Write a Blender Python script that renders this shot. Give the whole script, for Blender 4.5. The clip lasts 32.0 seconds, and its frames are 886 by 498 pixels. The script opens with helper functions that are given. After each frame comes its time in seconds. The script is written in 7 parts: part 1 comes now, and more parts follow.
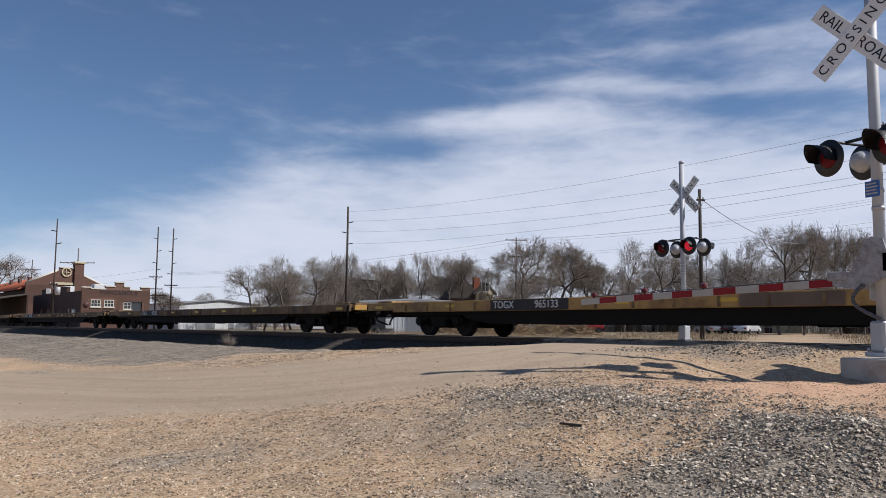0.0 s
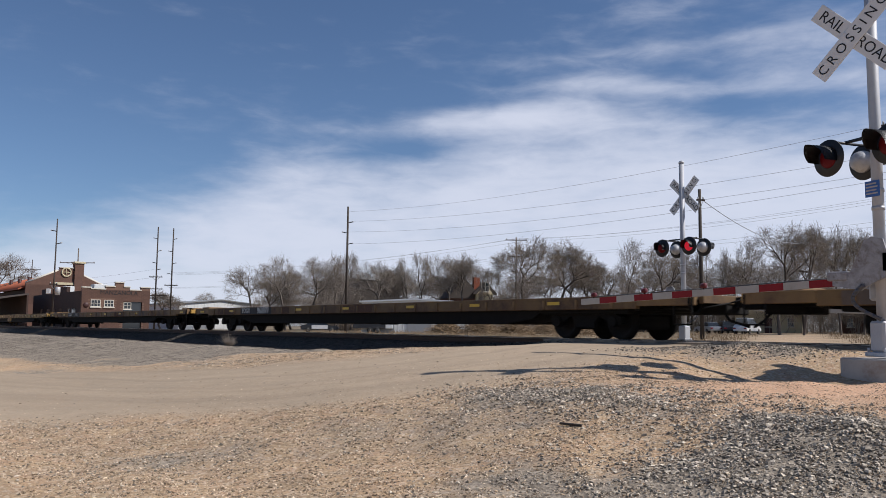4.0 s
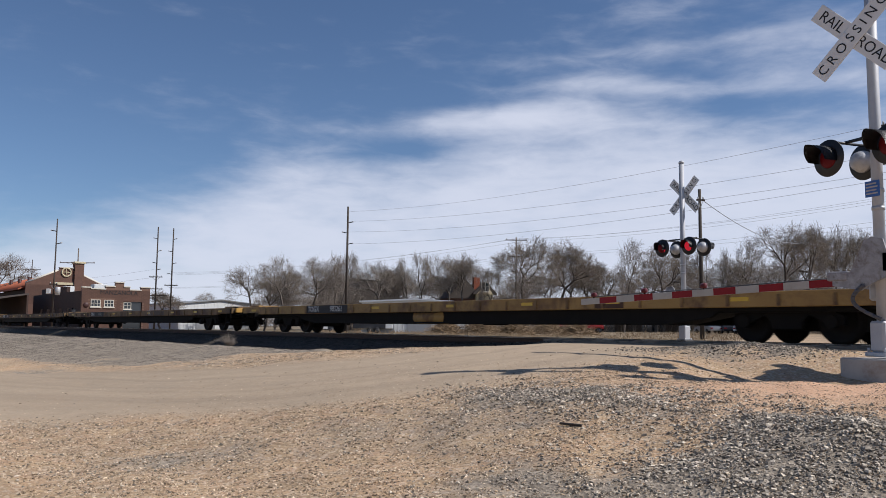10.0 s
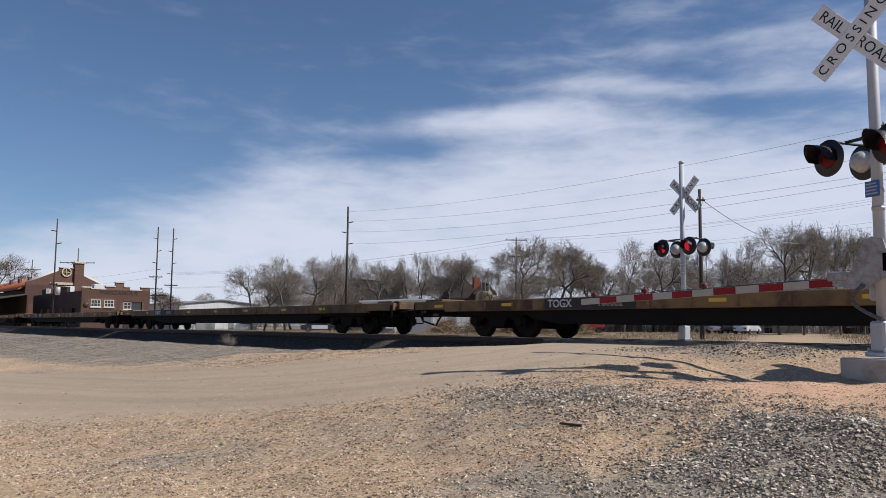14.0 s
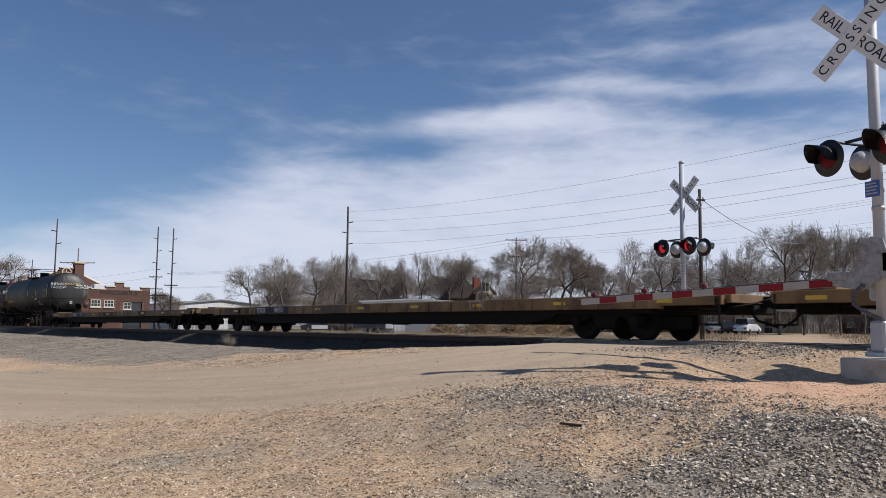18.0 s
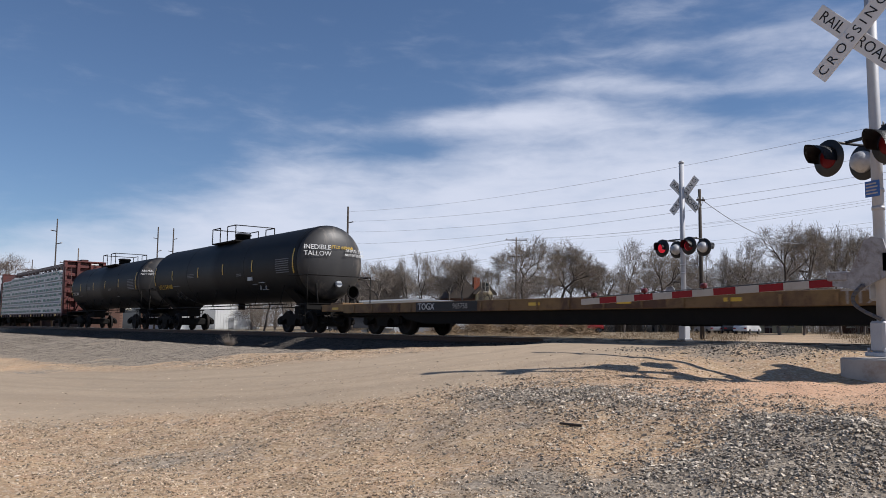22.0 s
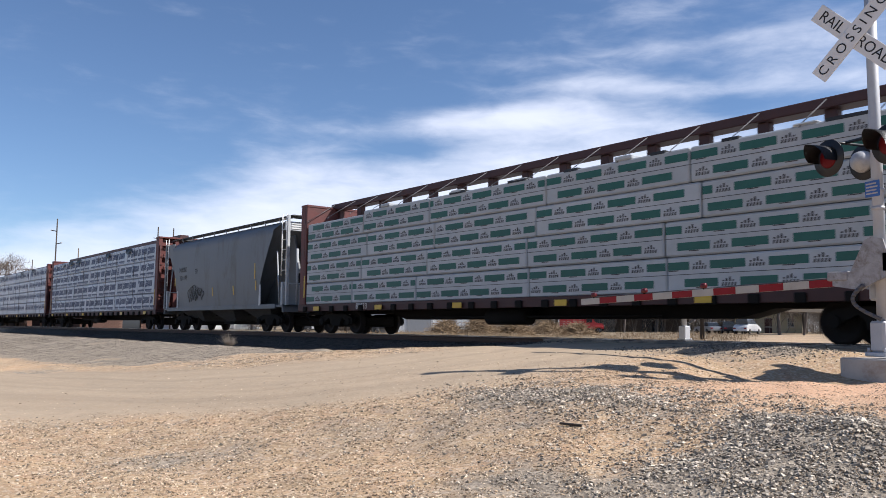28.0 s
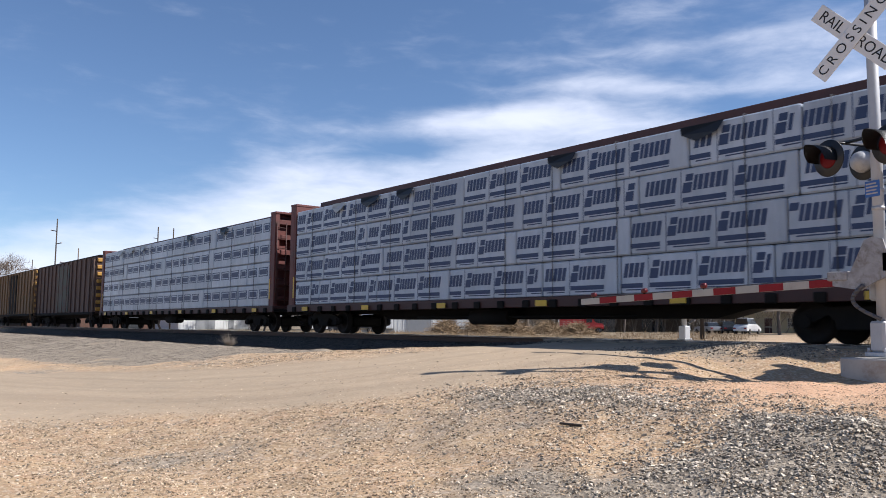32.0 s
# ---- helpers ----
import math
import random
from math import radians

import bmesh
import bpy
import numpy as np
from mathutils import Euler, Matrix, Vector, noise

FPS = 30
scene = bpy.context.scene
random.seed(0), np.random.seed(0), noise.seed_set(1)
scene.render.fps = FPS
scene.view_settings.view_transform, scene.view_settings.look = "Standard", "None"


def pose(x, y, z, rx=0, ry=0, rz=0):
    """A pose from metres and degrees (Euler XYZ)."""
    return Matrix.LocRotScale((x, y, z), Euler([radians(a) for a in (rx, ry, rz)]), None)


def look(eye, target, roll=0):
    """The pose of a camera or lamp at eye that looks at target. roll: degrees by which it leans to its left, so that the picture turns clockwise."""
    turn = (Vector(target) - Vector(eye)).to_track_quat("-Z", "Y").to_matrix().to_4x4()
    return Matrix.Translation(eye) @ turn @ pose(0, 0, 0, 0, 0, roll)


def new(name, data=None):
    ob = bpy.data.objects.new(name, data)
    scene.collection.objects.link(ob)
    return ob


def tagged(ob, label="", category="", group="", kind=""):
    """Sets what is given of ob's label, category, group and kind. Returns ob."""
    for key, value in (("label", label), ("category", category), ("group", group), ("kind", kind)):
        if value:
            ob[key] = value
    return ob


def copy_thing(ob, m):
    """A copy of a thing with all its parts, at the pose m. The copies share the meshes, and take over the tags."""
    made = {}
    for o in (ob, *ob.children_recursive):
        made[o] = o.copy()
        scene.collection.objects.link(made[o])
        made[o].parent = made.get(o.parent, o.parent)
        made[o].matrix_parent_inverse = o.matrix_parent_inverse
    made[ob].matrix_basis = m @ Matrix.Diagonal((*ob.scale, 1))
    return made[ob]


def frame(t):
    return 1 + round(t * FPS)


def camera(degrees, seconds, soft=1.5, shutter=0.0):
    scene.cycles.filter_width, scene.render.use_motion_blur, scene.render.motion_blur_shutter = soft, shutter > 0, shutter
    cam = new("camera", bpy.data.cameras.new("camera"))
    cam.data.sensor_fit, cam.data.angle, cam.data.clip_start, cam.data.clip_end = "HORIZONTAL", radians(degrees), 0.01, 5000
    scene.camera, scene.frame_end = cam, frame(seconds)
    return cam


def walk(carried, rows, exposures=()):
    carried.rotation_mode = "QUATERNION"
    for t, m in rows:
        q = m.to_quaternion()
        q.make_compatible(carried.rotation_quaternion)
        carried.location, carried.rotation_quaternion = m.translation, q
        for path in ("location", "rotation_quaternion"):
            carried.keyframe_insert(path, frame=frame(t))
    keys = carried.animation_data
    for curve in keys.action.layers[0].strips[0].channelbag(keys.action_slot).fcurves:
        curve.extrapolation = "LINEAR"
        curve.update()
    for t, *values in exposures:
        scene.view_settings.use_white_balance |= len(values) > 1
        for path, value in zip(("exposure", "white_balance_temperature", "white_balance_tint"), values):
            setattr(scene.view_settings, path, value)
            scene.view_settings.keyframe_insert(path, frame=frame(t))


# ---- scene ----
SECONDS = 32.0
EYE = (0.0, 0.0, 0.24)
TURN, TILT = radians(38.12), radians(5.51)
AIM = (EYE[0] - math.cos(TURN) * math.cos(TILT), EYE[1] + math.sin(TURN) * math.cos(TILT), EYE[2] + math.sin(TILT))
cam = camera(57.0, SECONDS, 0.62, 0.15)
walk(cam, [(0.0, look(EYE, AIM, 0.58)), (SECONDS, look(EYE, AIM, 0.58))],
     [(0.0, 0.0, 6250, 12), (20.0, 0.0, 6250, 12), (23.0, 0.12, 6250, 12), (24.0, 0.4, 6250, 12), (25.5, 0.5, 6250, 12), (32.0, 0.52, 6250, 12)])

# ---- daylight ----
SUN_AZ, SUN_EL = radians(42.0), radians(45.5)
SUN_DIR = Vector((math.cos(SUN_EL) * math.cos(SUN_AZ), math.cos(SUN_EL) * math.sin(SUN_AZ), math.sin(SUN_EL)))
sun_data = bpy.data.lights.new("sun", "SUN")
sun_data.energy, sun_data.angle, sun_data.color = 4.9, radians(0.53), (1.0, 0.95, 0.88)
sun = new("sun", sun_data)
sun.matrix_world = look(SUN_DIR * 50, (0, 0, 0))


def nodes_of(tree):
    """A short way to add nodes: n(type, inputs..., attributes...)."""
    def n(kind, ins=(), **attrs):
        node = tree.nodes.new(kind)
        for k, v in attrs.items():
            if k == "operation":
                node.operation = v
            elif k == "blend_type":
                node.blend_type = v
            elif k == "data_type":
                node.data_type = v
            elif k == "noise_dimensions":
                node.noise_dimensions = v
            elif k == "sky_type":
                node.sky_type = v
            elif k == "attribute_name":
                node.attribute_name = v
            elif k == "interpolation_type":
                node.interpolation_type = v
            elif k == "feature":
                node.feature = v
        for k, v in dict(ins).items():
            if isinstance(v, bpy.types.NodeSocket):
                tree.links.new(v, node.inputs[k])
            else:
                node.inputs[k].default_value = v
        return node
    return n


def build_world():
    world = bpy.data.worlds.new("sky")
    scene.world = world
    world.use_nodes = True
    tree = world.node_tree
    tree.nodes.clear()
    n = nodes_of(tree)
    sky = n("ShaderNodeTexSky", sky_type="NISHITA")
    sky.sun_disc, sky.sun_elevation, sky.sun_rotation = False, SUN_EL, radians(90) - SUN_AZ
    sky.air_density, sky.dust_density, sky.ozone_density, sky.altitude = 1.0, 0.6, 4.5, 1300
    co = n("ShaderNodeTexCoord")
    xyz = n("ShaderNodeSeparateXYZ", {0: co.outputs["Generated"]})
    west = n("ShaderNodeMath", {0: xyz.outputs[0], 1: -1.0}, operation="MULTIPLY")
    az = n("ShaderNodeMath", {0: xyz.outputs[1], 1: west.outputs[0]}, operation="ARCTAN2")
    el = n("ShaderNodeMath", {0: xyz.outputs[2]}, operation="ARCSINE")
    def op(kind, p, q=None):
        return n("ShaderNodeMath", {0: p} if q is None else {0: p, 1: q}, operation=kind).outputs[0]

    # the upper edge of the cloud deck, as an elevation over the compass
    turn = n("ShaderNodeMapRange", {"Value": az.outputs[0], "From Min": -1.5708, "From Max": 3.1416})
    edge = tree.nodes.new("ShaderNodeFloatCurve")
    tree.links.new(turn.outputs[0], edge.inputs["Value"])
    pts = edge.mapping.curves[0].points
    for deg, high in DECK_EDGE:
        x, y = (deg + 90) / 270, high / 40
        if deg == -90:
            pts[0].location = (0, y)
        elif deg == 180:
            pts[-1].location = (1, y)
        else:
            pts.new(x, y)
    edge.mapping.update()
    below = op("SUBTRACT", op("MULTIPLY", edge.outputs[0], radians(40)), el.outputs[0])
    deck = n("ShaderNodeMapRange", {"Value": below, "From Min": radians(-4.0), "From Max": radians(4.0), "To Min": 0.0, "To Max": 0.86}, interpolation_type="SMOOTHSTEP")
    flat = n("ShaderNodeCombineXYZ", {0: az.outputs[0], 1: el.outputs[0], 2: 0.0})
    lean = n("ShaderNodeMapping", {"Vector": flat.outputs[0], "Rotation": (0, 0, radians(-5)), "Scale": (3.0, 10.0, 1.0), "Location": CLOUD_SHIFT})
    big = n("ShaderNodeTexNoise", {"Vector": lean.outputs[0], "Scale": 1.6, "Detail": 4.0, "Roughness": 0.5, "Distortion": 0.2})
    wisps = n("ShaderNodeTexNoise", {"Vector": lean.outputs[0], "Scale": 5.0, "Detail": 9.0, "Roughness": 0.58, "Distortion": 0.25})
    cover = op("ADD", deck.outputs[0], op("MULTIPLY", op("SUBTRACT", big.outputs[0], 0.5), 0.55))
    cover = op("ADD", cover, op("MULTIPLY", op("SUBTRACT", wisps.outputs[0], 0.5), 0.62))
    # single banks and gaps: compass, elevation, half width, half height, rise per degree, strength
    for a0, e0, wide, high, rise, amount in CLOUD_BANKS:
        u = op("SUBTRACT", az.outputs[0], radians(a0))
        v = op("SUBTRACT", op("SUBTRACT", el.outputs[0], radians(e0)), op("MULTIPLY", u, rise))
        r2 = op("ADD", op("POWER", op("ABSOLUTE", op("DIVIDE", u, radians(wide))), 2.0), op("POWER", op("ABSOLUTE", op("DIVIDE", v, radians(high))), 2.0))
        cover = op("ADD", cover, op("MULTIPLY", op("POWER", 2.718, op("MULTIPLY", r2, -1.0)), amount))
    mask = n("ShaderNodeMapRange", {"Value": cover, "From Min": 0.02, "From Max": 0.98, "To Min": 0.0, "To Max": 0.88}, interpolation_type="SMOOTHSTEP")
    mix = n("ShaderNodeMix", {"Factor": mask.outputs[0], "A": sky.outputs[0], "B": (5.6, 5.9, 6.5, 1)}, data_type="RGBA")
    for s in mix.inputs:
        if s.type == "RGBA" and s.name == "A":
            tree.links.new(sky.outputs[0], s)
        if s.type == "RGBA" and s.name == "B":
            s.default_value = CLOUD_WHITE
    out_col = [s for s in mix.outputs if s.type == "RGBA"][0]
    bg = n("ShaderNodeBackground", {"Color": out_col, "Strength": SKY_STRENGTH})
    out = n("ShaderNodeOutputWorld", {0: bg.outputs[0]})


CLOUD_SHIFT = (0.7, 0.35, 0.0)
DECK_EDGE = ((-90, 5), (0, 4.5), (9.5, 5.0), (16, 6.6), (19.4, 7.6), (23, 9.2), (26.8, 10.8), (30.7, 11.4), (34.7, 11.2), (38.7, 11.9), (42.7, 13.2), (47, 13.9), (54.4, 13.6), (61.5, 12.7), (67, 13.0), (90, 14), (180, 12))
CLOUD_BANKS = (
    (38.5, 14.3, 6.5, 1.0, 0.08, 0.42), (44.5, 14.9, 5.5, 1.2, 0.03, 0.36), (50.0, 14.3, 6.0, 0.9, -0.02, 0.16),
    (48.3, 16.8, 5.0, 0.6, 0.02, 0.3), (54.5, 16.0, 5.0, 0.6, -0.1, 0.3), (35.6, 12.6, 2.8, 0.7, 0.04, -0.3),
    (58.8, 14.9, 7.0, 0.95, -0.02, -0.36), (64.6, 15.6, 6.0, 1.1, 0.02, 0.34), (54.5, 18.9, 9.0, 0.45, 0.06, 0.26),
    (53.0, 21.3, 3.5, 0.9, 0.0, 0.3), (64.0, 18.5, 8.0, 2.4, 0.0, 0.27), (24.0, 14.0, 12.0, 2.0, 0.12, 0.06), (56.0, 17.0, 15.0, 5.0, 0.0, 0.14))
CLOUD_WHITE = (8.1, 8.45, 9.5, 1)
SKY_STRENGTH = 0.087
build_world()
scene.view_settings.exposure = 0.0

# ---- materials ----


def mat(name, a, b=None, rough=0.8, metal=0.0, scale=6.0, fine=60.0, bump=0.15, dirt=None, dirt_amount=0.0, vary=0.06,
        stretch=(1, 1, 1), dirt_scale=1.5, coat=0.0, spec=0.5):
    """A surface of colour a broken up with b at two scales, with stains of the colour dirt, fine relief, and small differences from piece to piece."""
    m = bpy.data.materials.new(name)
    m.use_nodes = True
    tree = m.node_tree
    bsdf = tree.nodes["Principled BSDF"]
    n = nodes_of(tree)
    b = b or tuple(c * 0.72 for c in a)
    co = n("ShaderNodeTexCoord")
    sc = n("ShaderNodeMapping", {"Vector": co.outputs["Object"], "Scale": stretch})
    n1 = n("ShaderNodeTexNoise", {"Vector": sc.outputs[0], "Scale": scale, "Detail": 6.0, "Roughness": 0.62})
    n2 = n("ShaderNodeTexNoise", {"Vector": sc.outputs[0], "Scale": fine, "Detail": 4.0, "Roughness": 0.7})
    r1 = n("ShaderNodeMapRange", {"Value": n1.outputs[0], "From Min": 0.35, "From Max": 0.68})
    mixed = n("ShaderNodeMix", {"Factor": 0.35, "A": r1.outputs[0], "B": n2.outputs[0]}, data_type="FLOAT")

    def blend(fac, ca, cb, kind="MIX"):
        x = n("ShaderNodeMix", data_type="RGBA", blend_type=kind)
        for s in x.inputs:
            if s.name == "Factor" and s.type == "VALUE":
                if isinstance(fac, bpy.types.NodeSocket):
                    tree.links.new(fac, s)
                else:
                    s.default_value = fac
            if s.type == "RGBA":
                v = ca if s.name == "A" else cb
                if isinstance(v, bpy.types.NodeSocket):
                    tree.links.new(v, s)
                else:
                    s.default_value = (*v[:3], 1)
        return [s for s in x.outputs if s.type == "RGBA"][0]

    col = blend(mixed.outputs[0], a, b)
    if dirt:
        n3 = n("ShaderNodeTexNoise", {"Vector": sc.outputs[0], "Scale": dirt_scale, "Detail": 8.0, "Roughness": 0.7, "Distortion": 0.4})
        r3 = n("ShaderNodeMapRange", {"Value": n3.outputs[0], "From Min": 0.62 - 0.3 * dirt_amount, "From Max": 0.78 - 0.3 * dirt_amount})
        col = blend(r3.outputs[0], col, dirt)
    info = n("ShaderNodeObjectInfo")
    hsv = n("ShaderNodeHueSaturation", {"Color": col})
    val = n("ShaderNodeMapRange", {"Value": info.outputs["Random"], "To Min": 1 - vary, "To Max": 1 + vary})
    tree.links.new(val.outputs[0], hsv.inputs["Value"])
    tree.links.new(hsv.outputs[0], bsdf.inputs["Base Color"])
    ro = n("ShaderNodeMapRange", {"Value": n2.outputs[0], "To Min": max(rough - 0.12, 0.03), "To Max": min(rough + 0.12, 1)})
    tree.links.new(ro.outputs[0], bsdf.inputs["Roughness"])
    bsdf.inputs["Metallic"].default_value = metal
    bsdf.inputs["Coat Weight"].default_value = coat
    bsdf.inputs["Specular IOR Level"].default_value = spec
    if bump:
        bp = n("ShaderNodeBump", {"Height": mixed.outputs[0], "Strength": bump, "Distance": 0.02})
        tree.links.new(bp.outputs[0], bsdf.inputs["Normal"])
    return m


def glow(name, colour, strength, base=(0.3, 0.02, 0.02)):
    m = bpy.data.materials.new(name)
    m.use_nodes = True
    bsdf = m.node_tree.nodes["Principled BSDF"]
    bsdf.inputs["Base Color"].default_value = (*base, 1)
    bsdf.inputs["Emission Color"].default_value = (*colour, 1)
    bsdf.inputs["Emission Strength"].default_value = strength
    bsdf.inputs["Roughness"].default_value = 0.55
    bsdf.inputs["Specular IOR Level"].default_value = 0.15
    return m


def glass(name, colour, rough=0.06):
    m = bpy.data.materials.new(name)
    m.use_nodes = True
    bsdf = m.node_tree.nodes["Principled BSDF"]
    bsdf.inputs["Base Color"].default_value = (*colour, 1)
    bsdf.inputs["Roughness"].default_value = rough
    bsdf.inputs["Specular IOR Level"].default_value = 0.8
    return m


RUST = (0.13, 0.055, 0.03)
M_YELLOW = mat("faded_yellow_paint", (0.235, 0.14, 0.05), (0.13, 0.074, 0.034), 0.7, scale=1.2, fine=30, dirt=(0.07, 0.035, 0.02), dirt_amount=0.42, vary=0.3, dirt_scale=0.9)
M_YELLOW_MID = mat("worn_yellow_paint", (0.4, 0.245, 0.07), (0.3, 0.17, 0.05), 0.65, scale=1.5, fine=30, dirt=(0.13, 0.065, 0.03), dirt_amount=0.45, vary=0.12, dirt_scale=0.8)
M_YELLOW_CLEAN = mat("yellow_paint", (0.52, 0.29, 0.055), (0.36, 0.19, 0.045), 0.6, scale=3, dirt=RUST, dirt_amount=0.2)
M_RUSTED = mat("rusted_sill_paint", (0.1, 0.05, 0.03), (0.06, 0.034, 0.022), 0.85, scale=2, fine=40, dirt=(0.2, 0.12, 0.045), dirt_amount=0.3)
M_MARK_YELLOW = mat("reflective_yellow", (0.65, 0.42, 0.03), (0.55, 0.34, 0.03), 0.45, bump=0.02)
M_STENCIL_BLACK = mat("black_stencil_patch", (0.02, 0.02, 0.022), (0.03, 0.026, 0.024), 0.7)
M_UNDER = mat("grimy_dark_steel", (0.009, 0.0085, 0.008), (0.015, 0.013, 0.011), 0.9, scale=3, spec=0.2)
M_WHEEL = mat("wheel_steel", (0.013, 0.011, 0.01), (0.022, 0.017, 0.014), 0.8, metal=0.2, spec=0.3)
M_DECK = mat("worn_deck_planks", (0.16, 0.12, 0.09), (0.09, 0.07, 0.055), 0.9, stretch=(1, 8, 1), scale=2)
M_TANK = mat("black_tank_paint", (0.007, 0.0078, 0.009), (0.0105, 0.011, 0.012), 0.58, scale=1.5, dirt=(0.016, 0.0155, 0.015), dirt_amount=0.3, bump=0.04, spec=0.22)
M_TANK_END = mat("streaked_tank_paint", (0.015, 0.015, 0.016), (0.04, 0.037, 0.034), 0.5, scale=1.2, stretch=(1, 1, 0.3), dirt=(0.13, 0.11, 0.09), dirt_amount=0.3, bump=0.03)
M_WHITE_PAINT = mat("white_stencil", (0.75, 0.75, 0.73), (0.6, 0.6, 0.58), 0.7, bump=0.02)
M_FADED_WHITE = mat("faded_white_stencil", (0.42, 0.4, 0.37), (0.25, 0.22, 0.19), 0.7, bump=0.02)
M_GREY_STENCIL = mat("worn_grey_stencil", (0.16, 0.165, 0.17), (0.08, 0.085, 0.09), 0.7, bump=0.02)
M_YELLOW_STENCIL = mat("yellow_stencil", (0.7, 0.45, 0.04), None, 0.7, bump=0.02)
M_OXIDE = mat("oxide_red_paint", (0.13, 0.032, 0.026), (0.085, 0.023, 0.02), 0.6, scale=2, dirt=(0.06, 0.03, 0.025), dirt_amount=0.25, bump=0.06)
M_OXIDE_DARK = mat("dark_oxide_paint", (0.06, 0.018, 0.015), (0.04, 0.014, 0.012), 0.6, scale=2, bump=0.05)
M_WRAP = mat("white_lumber_wrap", (0.42, 0.44, 0.45), (0.34, 0.36, 0.37), 0.42, scale=3, fine=14, bump=0.35, vary=0.08)
M_WRAP_BLUE = mat("blue_white_lumber_wrap", (0.44, 0.485, 0.55), (0.31, 0.355, 0.415), 0.38, scale=2.4, fine=9, bump=1.0, vary=0.12, stretch=(1.6, 1, 0.45))
M_PRINT_GREEN = mat("green_print", (0.008, 0.085, 0.064), (0.014, 0.11, 0.085), 0.5, bump=0.02)
M_PRINT_BLUE = mat("blue_print", (0.016, 0.034, 0.095), (0.026, 0.048, 0.12), 0.5, bump=0.02)
M_PRINT_GREY = mat("grey_print", (0.035, 0.03, 0.032), None, 0.5, bump=0.02)
M_HOPPER = mat("grey_hopper_paint", (0.155, 0.168, 0.178), (0.13, 0.141, 0.149), 0.55, scale=0.8, stretch=(1, 1, 0.25), dirt=(0.085, 0.075, 0.062), dirt_amount=0.2, dirt_scale=0.7, bump=0.04)
M_HOPPER_LIGHT = mat("pale_grey_paint", (0.45, 0.47, 0.48), (0.36, 0.38, 0.39), 0.55, dirt=(0.25, 0.22, 0.2), dirt_amount=0.2, bump=0.03)
M_BOX_TAN = mat("rusty_tan_boxcar_paint", (0.2, 0.12, 0.05), (0.13, 0.075, 0.035), 0.75, scale=1, stretch=(1, 1, 0.2), dirt=(0.08, 0.045, 0.03), dirt_amount=0.3, bump=0.05)
M_GREEN_SMUDGE = mat("faded_green_spray", (0.05, 0.085, 0.065), (0.09, 0.07, 0.055), 0.75, scale=2.5, dirt=(0.09, 0.05, 0.04), dirt_amount=0.5, bump=0.03)
M_GRATING = mat("dark_steel_grating", (0.1, 0.1, 0.1), (0.06, 0.06, 0.06), 0.7, metal=0.2, fine=120)
M_SCRAWL = mat("faded_dark_scrawl", (0.05, 0.052, 0.045), (0.09, 0.09, 0.08), 0.7, bump=0)
M_BOX_BROWN = mat("weathered_brown_boxcar_paint", (0.115, 0.068, 0.05), (0.075, 0.045, 0.036), 0.75, scale=1, stretch=(1, 1, 0.2), dirt=(0.07, 0.04, 0.028), dirt_amount=0.35, bump=0.05)
M_RAIL = mat("rail_steel", (0.1, 0.055, 0.035), (0.07, 0.04, 0.03), 0.7, metal=0.3)
M_RAILHEAD = mat("polished_railhead", (0.5, 0.49, 0.48), None, 0.25, metal=1.0, bump=0.02)
M_TIE = mat("creosoted_tie", (0.07, 0.055, 0.045), (0.045, 0.036, 0.03), 0.9, stretch=(8, 1, 1))
M_CONCRETE = mat("grey_concrete", (0.42, 0.4, 0.37), (0.33, 0.31, 0.29), 0.9, scale=4, fine=80, bump=0.2, dirt=(0.25, 0.2, 0.16), dirt_amount=0.3)
M_ALU = mat("aluminium_mast", (0.46, 0.47, 0.49), (0.39, 0.4, 0.42), 0.6, metal=0.1, bump=0.03)
M_GALV = mat("galvanised_casting", (0.5, 0.51, 0.52), (0.38, 0.38, 0.39), 0.55, metal=0.3, scale=12, dirt=(0.25, 0.2, 0.16), dirt_amount=0.2)
M_SIGN_WHITE = mat("reflective_white_sheet", (0.68, 0.68, 0.67), (0.62, 0.62, 0.61), 0.4, scale=8, bump=0.02)
M_SIGN_BLACK = mat("sign_black", (0.012, 0.012, 0.013), None, 0.5, bump=0.02)
M_BLACK = mat("black_hood_paint", (0.012, 0.012, 0.014), (0.02, 0.02, 0.02), 0.5, bump=0.03)
M_RED_STRIPE = mat("red_reflective_stripe", (0.24, 0.009, 0.014), (0.2, 0.008, 0.011), 0.5, bump=0.02, spec=0.25)
M_WHITE_STRIPE = mat("white_reflective_stripe", (0.42, 0.395, 0.355), (0.36, 0.335, 0.3), 0.5, spec=0.25, bump=0.02, dirt=(0.28, 0.25, 0.21), dirt_amount=0.2)
M_CAST = mat("mottled_grey_casting", (0.36, 0.36, 0.37), (0.2, 0.2, 0.205), 0.65, metal=0.2, scale=9, fine=50, dirt=(0.16, 0.14, 0.12), dirt_amount=0.35, dirt_scale=6)
# dusty plank whose base colour is darkened for the train's shade
M_CROSSING = mat("shade_toned_dusty_plank", (0.2, 0.165, 0.13), (0.13, 0.108, 0.088), 0.95, scale=2, fine=40, dirt=(0.33, 0.26, 0.19), dirt_amount=0.4)
M_BLUE_SIGN = mat("blue_sign", (0.03, 0.12, 0.4), None, 0.45, bump=0.02)
M_LENS_LIT = glow("lit_red_lens", (1.0, 0.03, 0.06), 0.42, (0.16, 0.01, 0.012))
M_LENS_DIM = glow("dim_red_lens", (1.0, 0.02, 0.03), 0.012, (0.09, 0.007, 0.009))
